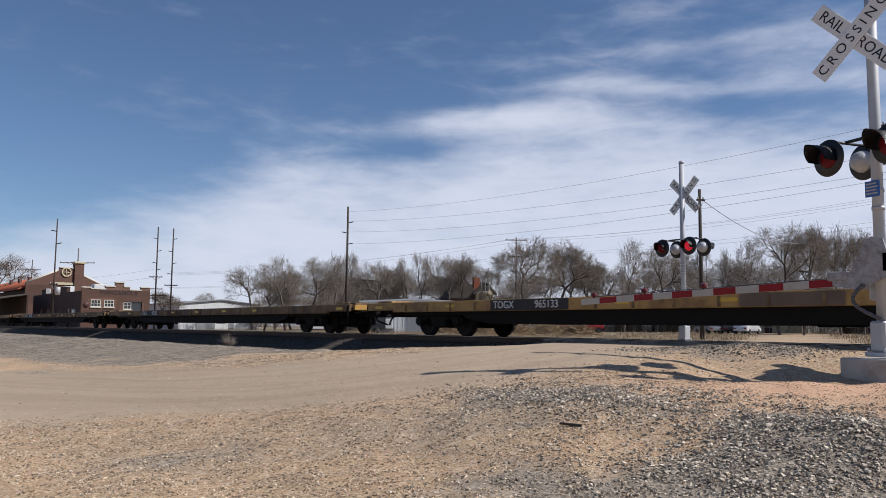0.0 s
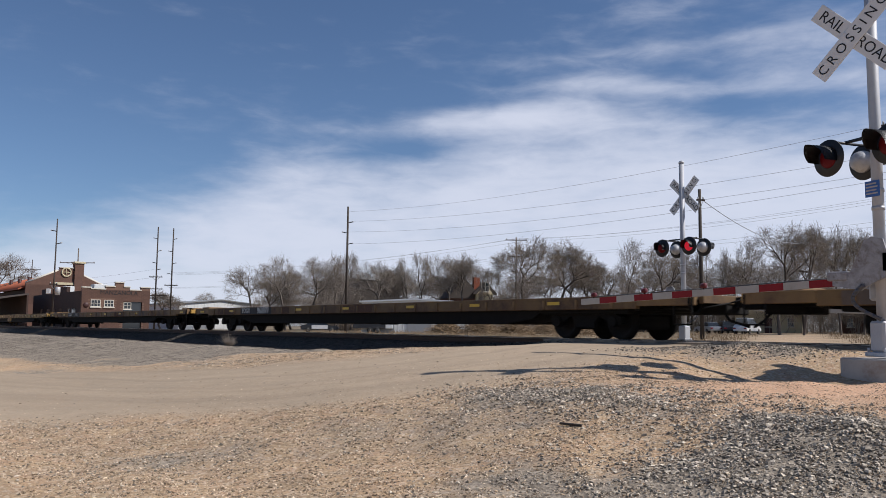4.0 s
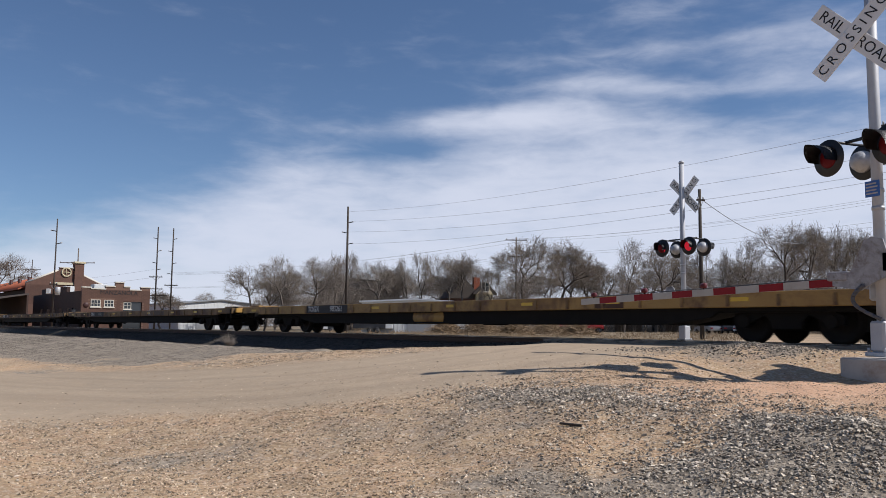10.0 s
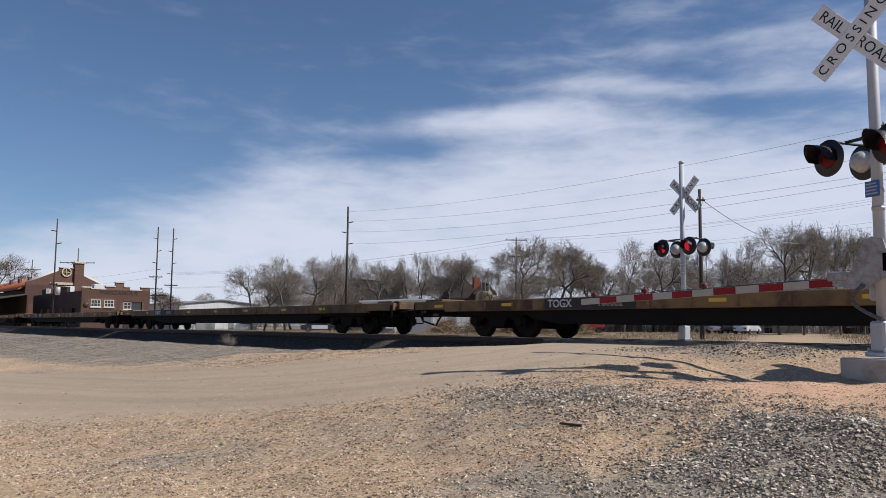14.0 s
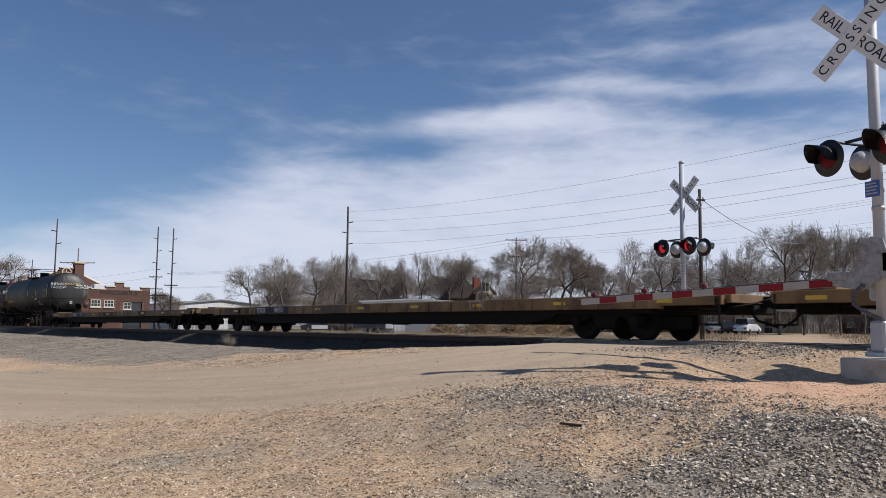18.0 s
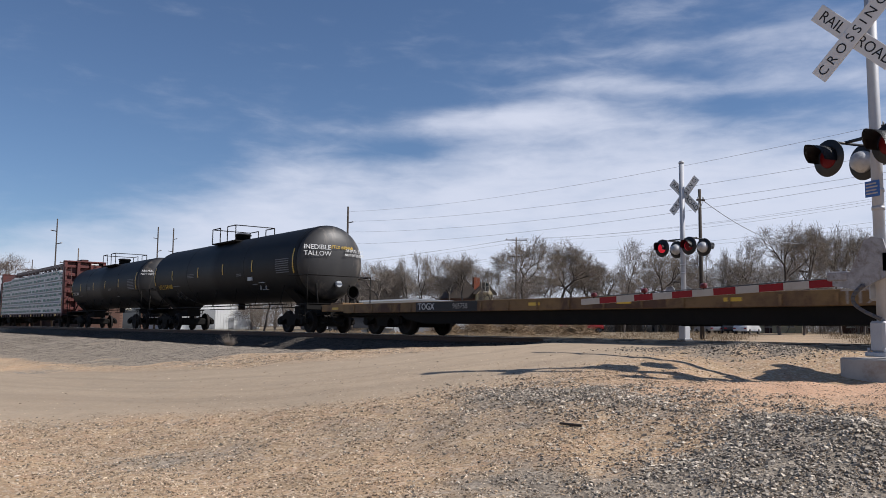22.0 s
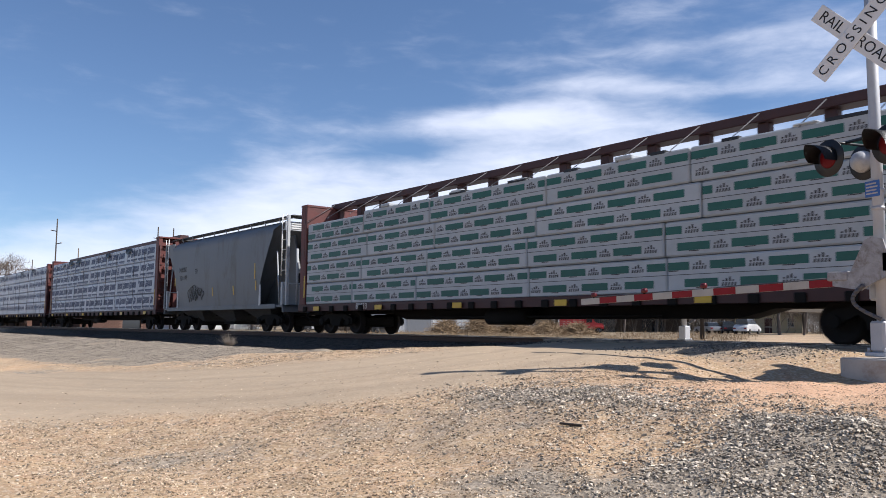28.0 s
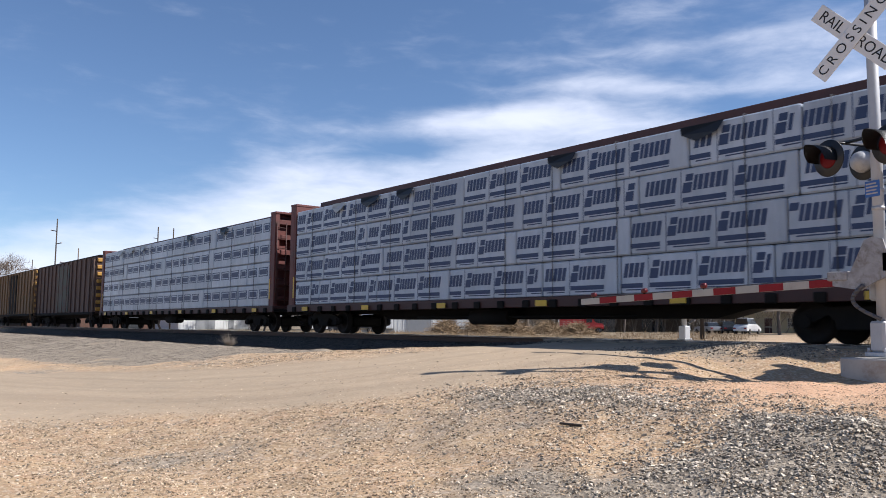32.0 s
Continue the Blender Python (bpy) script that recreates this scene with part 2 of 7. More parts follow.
M_LAMP_RED = mat("dark_red_lamp", (0.12, 0.008, 0.012), None, 0.35, bump=0)
M_POLE = mat("weathered_pole_wood", (0.06, 0.047, 0.038), (0.04, 0.032, 0.026), 0.9, stretch=(1, 1, 0.1), scale=8)
M_POLE_PALE = mat("pale_pole_wood", (0.15, 0.115, 0.09), (0.1, 0.078, 0.062), 0.9, stretch=(1, 1, 0.1), scale=8)
M_WIRE = mat("dark_cable", (0.1, 0.1, 0.108), None, 0.6, bump=0)
M_LINE = mat("weathered_overhead_line", (0.3, 0.3, 0.31), (0.24, 0.24, 0.25), 0.6, bump=0)
M_BARK = mat("grey_bark", (0.12, 0.1, 0.084), (0.075, 0.062, 0.052), 0.95, scale=2)
M_TWIG = mat("bare_twigs", (0.24, 0.2, 0.165), (0.17, 0.142, 0.115), 0.95, scale=1)
M_BRICK_WALL = mat("brick_mortar", (0.17, 0.1, 0.07), (0.13, 0.075, 0.055), 0.9)
M_BRICK = mat("brown_brick", (0.135, 0.07, 0.05), (0.092, 0.05, 0.037), 0.9, scale=1.2, vary=0.2)
# darker copy of the brown brick, for walls turned from the sun: shade as colour
M_BRICK_SHADED = mat("shade_darkened_brick", (0.06, 0.034, 0.026), (0.04, 0.024, 0.02), 0.9, scale=1.2, vary=0.15)
M_TAN_BLOCK = mat("tan_block_wall", (0.3, 0.24, 0.18), (0.25, 0.2, 0.15), 0.9)
M_TILE_ROOF = mat("red_clay_tile", (0.34, 0.1, 0.05), (0.26, 0.075, 0.04), 0.85, vary=0.15)
M_PALE_TRIM = mat("pale_painted_trim", (0.62, 0.58, 0.5), (0.5, 0.47, 0.4), 0.7)
M_DARK_GLASS = glass("dark_window_glass", (0.02, 0.024, 0.028))
M_METAL_WHITE = mat("white_metal_siding", (0.7, 0.71, 0.7), (0.6, 0.61, 0.6), 0.5, bump=0.05)
M_METAL_GREY = mat("grey_metal_siding", (0.3, 0.31, 0.32), (0.24, 0.25, 0.26), 0.55, bump=0.05)
M_METAL_ROOF = mat("pale_metal_roof", (0.66, 0.68, 0.69), (0.56, 0.58, 0.6), 0.35, metal=0.3, bump=0.03)
M_HOUSE = mat("cream_siding", (0.6, 0.52, 0.34), (0.52, 0.45, 0.3), 0.8)
M_SHINGLE = mat("dark_shingle", (0.09, 0.075, 0.065), (0.06, 0.05, 0.045), 0.95)
M_CAR_RED = mat("faded_red_truck_paint", (0.42, 0.03, 0.03), (0.33, 0.025, 0.025), 0.45, bump=0.02)
M_CAR_WHITE = mat("white_car_paint", (0.75, 0.75, 0.75), None, 0.3, bump=0, coat=0.5)
M_CAR_DARK = mat("dark_car_paint", (0.02, 0.022, 0.028), None, 0.3, bump=0, coat=0.5)
M_CAR_SILVER = mat("silver_car_paint", (0.4, 0.41, 0.43), None, 0.35, metal=0.4, bump=0, coat=0.5)
M_RUBBER = mat("tyre_rubber", (0.02, 0.02, 0.02), None, 0.9)
M_RIM = mat("dull_wheel_rim", (0.16, 0.16, 0.165), None, 0.5, metal=0.5, bump=0)
M_STRAW = mat("dry_brush", (0.3, 0.21, 0.12), (0.2, 0.14, 0.085), 0.95)

# ---- building helpers ----


def thing(name, label, category, at=(0, 0, 0), turn=0.0, group="", kind=""):
    ob = new(name)
    ob.empty_display_size = 0.2
    ob.matrix_basis = pose(*at, 0, 0, turn)
    return tagged(ob, label, category, group, kind)


def mesh_of(bm, material, smooth=False):
    me = bpy.data.meshes.new("mesh")
    bmesh.ops.recalc_face_normals(bm, faces=bm.faces)
    bm.to_mesh(me)
    bm.free()
    mats = material if isinstance(material, (list, tuple)) else [material]
    for m in mats:
        me.materials.append(m)
    if smooth:
        me.polygons.foreach_set("use_smooth", [True] * len(me.polygons))
    return me


def part(name, bm, material, parent, label="", smooth=False, at=None, kind=""):
    """Links a bmesh, or a mesh that is shared, as one mesh object under a thing or under a part."""
    me = bm if isinstance(bm, bpy.types.Mesh) else mesh_of(bm, material, smooth)
    ob = new(name, me)
    ob.parent = parent
    if at is not None:
        ob.matrix_basis = at if isinstance(at, Matrix) else pose(*at)
    return tagged(ob, label, "", "", kind)


def single(name, bm, material, label, category, at=(0, 0, 0), turn=0, group="", kind="", smooth=False):
    ob = new(name, mesh_of(bm, material, smooth))
    ob.matrix_basis = pose(*at, 0, 0, turn)
    return tagged(ob, label, category, group, kind)


def box(bm, x0, x1, y0, y1, z0, z1, bevel=0.0, mi=0):
    vs = [bm.verts.new(p) for p in ((x0, y0, z0), (x1, y0, z0), (x1, y1, z0), (x0, y1, z0), (x0, y0, z1), (x1, y0, z1), (x1, y1, z1), (x0, y1, z1))]
    fs = [bm.faces.new([vs[i] for i in q]) for q in ((3, 2, 1, 0), (4, 5, 6, 7), (0, 1, 5, 4), (1, 2, 6, 5), (2, 3, 7, 6), (3, 0, 4, 7))]
    for f in fs:
        f.material_index = mi
    if bevel:
        es = {e for f in fs for e in f.edges}
        bmesh.ops.bevel(bm, geom=list(es), offset=bevel, segments=1, affect="EDGES")
    return bm


def B(*a, **k):
    return box(bmesh.new(), *a, **k)


def tube(bm, p, q, r, r2=None, seg=8, caps=True, mi=0):
    p, q = Vector(p), Vector(q)
    d = (q - p).normalized()
    s = d.orthogonal().normalized()
    t = d.cross(s)
    r2 = r if r2 is None else r2
    ra = [bm.verts.new(p + (s * math.cos(a) + t * math.sin(a)) * r) for a in [2 * math.pi * i / seg for i in range(seg)]]
    rb = [bm.verts.new(q + (s * math.cos(a) + t * math.sin(a)) * r2) for a in [2 * math.pi * i / seg for i in range(seg)]]
    for i in range(seg):
        f = bm.faces.new((ra[i], ra[(i + 1) % seg], rb[(i + 1) % seg], rb[i]))
        f.material_index, f.smooth = mi, True
    if caps:
        bm.faces.new(ra[::-1]).material_index = mi
        bm.faces.new(rb).material_index = mi
    return bm


def rod(*pts, r=0.02, seg=6):
    """A bent rod through the points."""
    bm = bmesh.new()
    for p, q in zip(pts, pts[1:]):
        tube(bm, p, q, r, seg=seg)
    return bm


def prism(bm, outline, y0, y1, axis="y", mi=0):
    """Extrudes an outline of (x, z) pairs along y (or of (y, z) pairs along x)."""
    def at(p, s):
        return (p[0], s, p[1]) if axis == "y" else ((s, p[0], p[1]) if axis == "x" else (p[0], p[1], s))
    a = [bm.verts.new(at(p, y0)) for p in outline]
    b = [bm.verts.new(at(p, y1)) for p in outline]
    n = len(outline)
    bm.faces.new(a).material_index = mi
    bm.faces.new(b[::-1]).material_index = mi
    for i in range(n):
        bm.faces.new((a[i], b[i], b[(i + 1) % n], a[(i + 1) % n])).material_index = mi
    return bm


def lathe(bm, profile, seg=32, axis="x", centre=(0, 0, 0)):
    """Turns a profile of (along, radius) round an axis."""
    rings = []
    for s, r in profile:
        ring = []
        for i in range(seg):
            a = 2 * math.pi * i / seg
            c, d = r * math.cos(a), r * math.sin(a)
            v = {"x": (s, c, d), "y": (c, s, d), "z": (c, d, s)}[axis]
            ring.append(bm.verts.new((v[0] + centre[0], v[1] + centre[1], v[2] + centre[2])))
        rings.append(ring)
    for ra, rb in zip(rings, rings[1:]):
        for i in range(seg):
            f = bm.faces.new((ra[i], ra[(i + 1) % seg], rb[(i + 1) % seg], rb[i]))
            f.smooth = True
    bm.faces.new(rings[0][::-1])
    bm.faces.new(rings[-1])
    return bm


WORDS = {}


def words(text, size):
    """A mesh of flat letters, upright in x and z, centred, about size high; seen from -y."""
    if (text, size) not in WORDS:
        cu = bpy.data.curves.new("letters", "FONT")
        cu.body, cu.size, cu.align_x, cu.align_y, cu.extrude, cu.resolution_u = text, size * 1.38, "CENTER", "CENTER", 0.002, 3
        cu.space_character = 1.5 if text == "CROSSING" else 1.0
        ob = bpy.data.objects.new("letters", cu)
        scene.collection.objects.link(ob)
        dg = bpy.context.evaluated_depsgraph_get()
        me = bpy.data.meshes.new_from_object(ob.evaluated_get(dg))
        bpy.data.objects.remove(ob)
        me.transform(Euler((radians(90), 0, 0)).to_matrix().to_4x4())
        WORDS[(text, size)] = me
    return WORDS[(text, size)]


def lettering(text, size, material, parent, at, label=""):
    me = words(text, size).copy()
    me.materials.clear()
    me.materials.append(material)
    return part("lettering", me, None, parent, label, at=at)


for w, s in (("RAIL", 0.15), ("ROAD", 0.15), ("CROSSING", 0.14), ("MANZANOLA", 0.5), ("TOGX", 0.2), ("965133", 0.2), ("992552", 0.2), ("962879", 0.25), ("254880", 0.18),
             ("983261", 0.2), ("100002", 0.18), ("942843", 0.17), ("942331", 0.2), ("965758", 0.16), ("NAHX", 0.24), ("321199", 0.24), ("UTLX 649468", 0.26), ("INEDIBLE", 0.19),
             ("TALLOW", 0.19), ("UTLX 649468", 0.13), ("ANIMAL FAT", 0.13), ("NOT INTENDED", 0.11), ("TTX", 0.27)):
    words(w, s)

# ---- ground ----


def smooth(a, b, x):
    t = np.clip((x - a) / (b - a), 0, 1)
    return t * t * (3 - 2 * t)


def ground_z(x, y):
    """Height of the land: the railway on its low bank, the road's ramp up to it, and the flat town beyond."""
    x, y = np.asarray(x, float), np.asarray(y, float)
    low = -1.18 + 0.0 * x
    bank = np.interp(y, [2.0, 5.5, 8.0, 9.5, 10.4, 10.8, 11.2, 12.2, 13.2, 13.9, 14.4, 14.68, 17.42, 18.0, 19.0, 50, 90, 115, 200],
                     [-1.18, -1.02, -0.86, -0.6, -0.43, -0.40, -0.46, -0.8, -0.76, -0.50, -0.30, -0.19, -0.19, -0.35, -0.5, -0.52, -0.2, 0.0, 0.1])
    ramp = np.interp(y, [1.0, 3.0, 4.4, 6.0, 7.5, 9.0, 11.0, 13.0, 14.6, 17.5, 20.0, 30.0, 60.0], [-1.17, -1.08, -0.93, -0.64, -0.41, -0.28, -0.17, -0.11, -0.06, -0.06, -0.1, -0.25, -0.45])
    side = smooth(-17.5 - np.clip(11 - y, 0, 8) * 1.1, -13.2 - np.clip(11 - y, 0, 8) * 0.9, x) * (1 - smooth(-3.6, 1.5, x))
    road = np.maximum(ramp, bank) * side + bank * (1 - side)
    z = np.where(y < 14.6, np.maximum(road, low), road)
    z = z - 0.17 * np.exp(-((x + 4.2) / 1.5) ** 2 - ((y - 11.0) / 1.3) ** 2)
    z = z - 0.24 * np.exp(-((x + 6.0) / 1.5) ** 2 - ((y - 10.1) / 1.3) ** 2)
    z = z + 0.14 * np.exp(-((x + 7.6) / 1.6) ** 2 - ((y - 12.4) / 0.7) ** 2)
    z = z + 0.05 * np.exp(-((x + 19.0) / 0.8) ** 2 - ((y - 10.8) / 0.5) ** 2)
    z = z + 0.13 * np.exp(-((x + 3.1) / 0.9) ** 2 - ((y - 6.3) / 0.45) ** 2) + 0.07 * np.exp(-((x + 6.1) / 0.9) ** 2 - ((y - 6.5) / 0.6) ** 2)
    return z


def small_relief(x, y):
    return np.array([0.05 * noise.noise((a * 0.7, b * 0.7, 0.3)) + 0.04 * noise.noise((a * 1.9, b * 1.9, 5.0)) + 0.018 * noise.noise((a * 4, b * 4, 9)) for a, b in zip(x, y)])


def road_edges(y):
    """The two edges of the packed road at a distance y: the near one and the far one."""
    low = np.interp(y, [1.0, 2.3, 3.5, 4.5, 5.4, 6.35, 7.4, 9.6, 11.0, 13.0], [-14.5, -12.9, -11.8, -10.4, -9.2, -8.5, -8.1, -8.2, -9.0, -9.3])
    top = np.interp(y, [1.0, 2.6, 4.4, 5.3, 6.5, 7.8, 10.1, 12.2, 14.0], [-70.0, -45.0, -25.0, -18.1, -14.9, -13.3, -13.4, -14.4, -15.2])
    return low, top


def road_share(x, y):
    """How well packed the dirt road is at a place: it bends from the lot up to the crossing."""
    low, top = road_edges(y)
    return smooth(-0.9, 0.5, low - x) * smooth(-1.0, 0.8, x - top) * (1 - smooth(19.5, 22.0, y))


def clean_share(x, y):
    """Places swept clear of loose stone: the road, the clay by the signal and the tongue of sand before it."""
    a = np.exp(-((x + 4.4) / 2.1) ** 4 - ((y - 8.9) / 1.5) ** 4)
    b = np.exp(-((x + 4.55) / 0.5) ** 2 - ((y - 5.75) / 0.55) ** 2)
    c = np.exp(-((x + 5.5) / 0.55) ** 2 - ((y - 4.3) / 0.5) ** 2)
    d = 0.9 * smooth(8.6, 9.6, y) * smooth(-13.5, -12.5, x) * (1 - smooth(12.6, 13.6, y)) * (1 - np.exp(-((x + 7.6) / 1.7) ** 4 - ((y - 12.2) / 1.1) ** 4))
    return np.maximum.reduce([road_share(x, y), a, 0.9 * b, 0.8 * c, d])


def gravel_share(x, y):
    """How much grey stone lies on the tan dirt at a place."""
    n1 = np.array([noise.noise((a * 0.35, b * 0.5, 2.0)) + 0.6 * noise.noise((a * 1.3, b * 1.6, 7.0)) for a, b in zip(x, y)])
    g = 0.22 + 0.75 * n1
    foot = np.interp(x, [-60, -45, -24, -20, -16], [4.5, 5.2, 6.7, 8.4, 9.6])
    g = g + 1.0 * smooth(-0.5, 0.8, y - foot) * (1 - smooth(-19.5, -16.0, x))
    g = g + 1.1 * np.exp(-((x + 3.0) / 1.0) ** 4 - ((y - 5.6) / 1.25) ** 4)
    g = g + 0.8 * np.exp(-((x + 4.3) / 0.55) ** 2 - ((y - 4.5) / 0.6) ** 2)
    g = g + 0.8 * np.exp(-((x + 5.9) / 1.4) ** 2 - ((y - 6.7) / 0.8) ** 2)
    g = g + 0.2 * np.exp(-((x + 8.9) / 0.7) ** 2 - ((y - 3.5) / 0.5) ** 2)
    g = g + 0.7 * np.exp(-((x + 7.6) / 1.6) ** 2 - ((y - 12.3) / 0.9) ** 2)
    g = g - 0.75 * np.exp(-((x + 4.6) / 1.5) ** 2 - ((y - 8.6) / 1.2) ** 2)
    g = g - 0.7 * np.exp(-((x + 4.6) / 0.45) ** 2 - ((y - 5.6) / 0.5) ** 2)
    g = np.clip(g, 0, 1.3) * (1 - 0.97 * clean_share(x, y))
    g = np.where(y > 13.9, 0.95, g)
    cross = smooth(-15.5, -14.0, x) * (1 - smooth(-5.5, -4.3, x))
    g = np.where(y > 13.3, g * (1 - 0.8 * cross), g)
    return np.clip(g, 0, 1)


def far_steps(a, b, step, reach, grow=1.22):
    mid = list(np.arange(a, b, step))
    out, d, p = [], step, mid[-1]
    while p < reach:
        d *= grow
        p += d
        out.append(p)
    back, d, p = [], step, mid[0]
    while p > -reach:
        d *= grow
        p -= d
        back.append(p)
    return np.array(back[::-1] + mid + out)


def build_ground():
    xs, ys = far_steps(-34, 4, 0.17, 2600), far_steps(-1, 20.5, 0.15, 2600)
    gx, gy = np.meshgrid(xs, ys)
    x, y = gx.ravel(), gy.ravel()
    near = (np.abs(x + 15) < 60) & (np.abs(y - 8) < 40)
    z = ground_z(x, y)
    rel = np.zeros_like(x)
    rel[near] = small_relief(x[near], y[near])
    rel *= 1 - 0.7 * road_share(x, y)
    rel[(y > 13.6) & (y < 19)] *= 0.4
    z = z + rel
    nx, ny = len(xs), len(ys)
    idx = np.arange(nx * ny).reshape(ny, nx)
    faces = np.stack([idx[:-1, :-1], idx[:-1, 1:], idx[1:, 1:], idx[1:, :-1]], -1).reshape(-1, 4)
    me = bpy.data.meshes.new("ground")
    me.from_pydata(np.stack([x, y, z], 1).tolist(), [], faces.tolist())
    me.polygons.foreach_set("use_smooth", [True] * len(me.polygons))
    share = np.full_like(x, 0.3)
    share[near] = gravel_share(x[near], y[near])
    att = me.attributes.new("gravel", "FLOAT", "POINT")
    att.data.foreach_set("value", share.astype(np.float32))
    road = np.zeros_like(x)
    road[near] = road_share(x[near], y[near])
    att = me.attributes.new("road", "FLOAT", "POINT")
    att.data.foreach_set("value", road.astype(np.float32))
    red = 0.8 * np.exp(-((x + 4.2) / 2.2) ** 2 - ((y - 8.7) / 1.4) ** 2)
    att = me.attributes.new("clay", "FLOAT", "POINT")
    att.data.foreach_set("value", red.astype(np.float32))
    low, top = road_edges(y)
    across = np.clip((low - x) / np.maximum(low - top, 0.5), -1, 2)
    att = me.attributes.new("across", "FLOAT", "POINT")
    att.data.foreach_set("value", across.astype(np.float32))
    town = smooth(19.5, 24.0, y + 1.2 * np.sin(x * 0.35)) * (1 - np.exp(-((x + 11.0 + 0.55 * (y - 20)) / 4.5) ** 4))
    att = me.attributes.new("town", "FLOAT", "POINT")
    att.data.foreach_set("value", town.astype(np.float32))
    # mask of the ditch and track bed, where the train's shade is painted in
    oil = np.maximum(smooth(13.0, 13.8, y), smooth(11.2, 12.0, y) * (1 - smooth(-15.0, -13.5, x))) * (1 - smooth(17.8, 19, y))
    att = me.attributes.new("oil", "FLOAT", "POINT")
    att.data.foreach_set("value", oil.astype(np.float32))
    me.materials.append(ground_material())
    ob = new("ground", me)
    tagged(ob, "tan dirt and grey gravel lot beside the railway", "ground", kind="structure")


def ground_material():
    m = bpy.data.materials.new("dirt_and_gravel")
    m.use_nodes = True
    tree = m.node_tree
    bsdf = tree.nodes["Principled BSDF"]
    n = nodes_of(tree)

    def blend(fac, ca, cb):
        x = n("ShaderNodeMix", data_type="RGBA")
        for s in x.inputs:
            if s.name == "Factor" and s.type == "VALUE":
                tree.links.new(fac, s)
            if s.type == "RGBA":
                v = ca if s.name == "A" else cb
                if isinstance(v, bpy.types.NodeSocket):
                    tree.links.new(v, s)
                else:
                    s.default_value = (*v[:3], 1)
        return [s for s in x.outputs if s.type == "RGBA"][0]

    co = n("ShaderNodeTexCoord").outputs["Object"]
    att = n("ShaderNodeAttribute", attribute_name="gravel")
    broad = n("ShaderNodeTexNoise", {"Vector": co, "Scale": 0.35, "Detail": 6.0, "Roughness": 0.65})
    mid = n("ShaderNodeTexNoise", {"Vector": co, "Scale": 3.0, "Detail": 8.0, "Roughness": 0.7})
    fine = n("ShaderNodeTexNoise", {"Vector": co, "Scale": 45.0, "Detail": 5.0, "Roughness": 0.75})
    cells = n("ShaderNodeTexVoronoi", {"Vector": co, "Scale": 28.0, "Randomness": 1.0})
    small = n("ShaderNodeTexVoronoi", {"Vector": co, "Scale": 42.0, "Randomness": 1.0})
    r = n("ShaderNodeMapRange", {"Value": broad.outputs[0], "From Min": 0.36, "From Max": 0.64})
    dirt = blend(r.outputs[0], (0.49, 0.335, 0.195), (0.43, 0.31, 0.19))
    red = n("ShaderNodeMapRange", {"Value": mid.outputs[0], "From Min": 0.45, "From Max": 0.75})
    dirt = blend(red.outputs[0], dirt, (0.47, 0.285, 0.175))
    damp = n("ShaderNodeTexNoise", {"Vector": co, "Scale": 1.3, "Detail": 7.0, "Roughness": 0.7, "Distortion": 0.5})
    dm = n("ShaderNodeMapRange", {"Value": damp.outputs[0], "From Min": 0.47, "From Max": 0.68, "To Min": 0.0, "To Max": 0.6})
    dirt = blend(dm.outputs[0], dirt, (0.27, 0.203, 0.13))
    speck = n("ShaderNodeMapRange", {"Value": small.outputs["Color"], "From Min": 0.45, "From Max": 0.85, "To Min": 0.0, "To Max": 0.6})
    dirt = blend(speck.outputs[0], dirt, (0.21, 0.153, 0.102))
    pale = n("ShaderNodeTexVoronoi", {"Vector": co, "Scale": 31.0, "Randomness": 1.0})
    psep = n("ShaderNodeSeparateColor", {0: pale.outputs["Color"]})
    pmask = n("ShaderNodeMapRange", {"Value": psep.outputs[1], "From Min": 0.7, "From Max": 0.78, "To Min": 0.0, "To Max": 0.4})
    dirt = blend(pmask.outputs[0], dirt, (0.68, 0.56, 0.43))
    packed = n("ShaderNodeAttribute", attribute_name="road")
    pk = n("ShaderNodeMath", {0: packed.outputs["Fac"], 1: 0.8}, operation="MULTIPLY")
    rr = n("ShaderNodeMapRange", {"Value": mid.outputs[0], "From Min": 0.3, "From Max": 0.7})
    packed_col = blend(rr.outputs[0], (0.35, 0.277, 0.198), (0.415, 0.328, 0.232))
    lane = n("ShaderNodeAttribute", attribute_name="across")
    wob = n("ShaderNodeMath", {0: mid.outputs[0], 1: 0.05}, operation="MULTIPLY")
    wl = n("ShaderNodeMath", {0: lane.outputs["Fac"], 1: wob.outputs[0]}, operation="ADD")
    lv = n("ShaderNodeCombineXYZ", {0: wl.outputs[0]})
    tracks = n("ShaderNodeTexNoise", {"Vector": lv.outputs[0], "Scale": 9.0, "Detail": 4.0, "Roughness": 0.6})
    tm = n("ShaderNodeMapRange", {"Value": tracks.outputs[0], "From Min": 0.42, "From Max": 0.62, "To Min": 0.0, "To Max": 0.7})
    packed_col = blend(tm.outputs[0], packed_col, (0.275, 0.22, 0.16))
    dirt = blend(pk.outputs[0], dirt, packed_col)
    clay = n("ShaderNodeAttribute", attribute_name="clay")
    dirt = blend(clay.outputs["Fac"], dirt, (0.66, 0.4, 0.255))
    beyond = n("ShaderNodeAttribute", attribute_name="town")
    gm = n("ShaderNodeMapRange", {"Value": broad.outputs[0], "From Min": 0.4, "From Max": 0.6})
    grass = blend(gm.outputs[0], (0.17, 0.135, 0.085), (0.29, 0.23, 0.16))
    sep = n("ShaderNodeSeparateColor", {0: cells.outputs["Color"]})
    ramp = n("ShaderNodeMapRange", {"Value": sep.outputs[0], "From Min": 0.0, "From Max": 1.0})
    stone = blend(ramp.outputs[0], (0.17, 0.142, 0.11), (0.39, 0.325, 0.25))
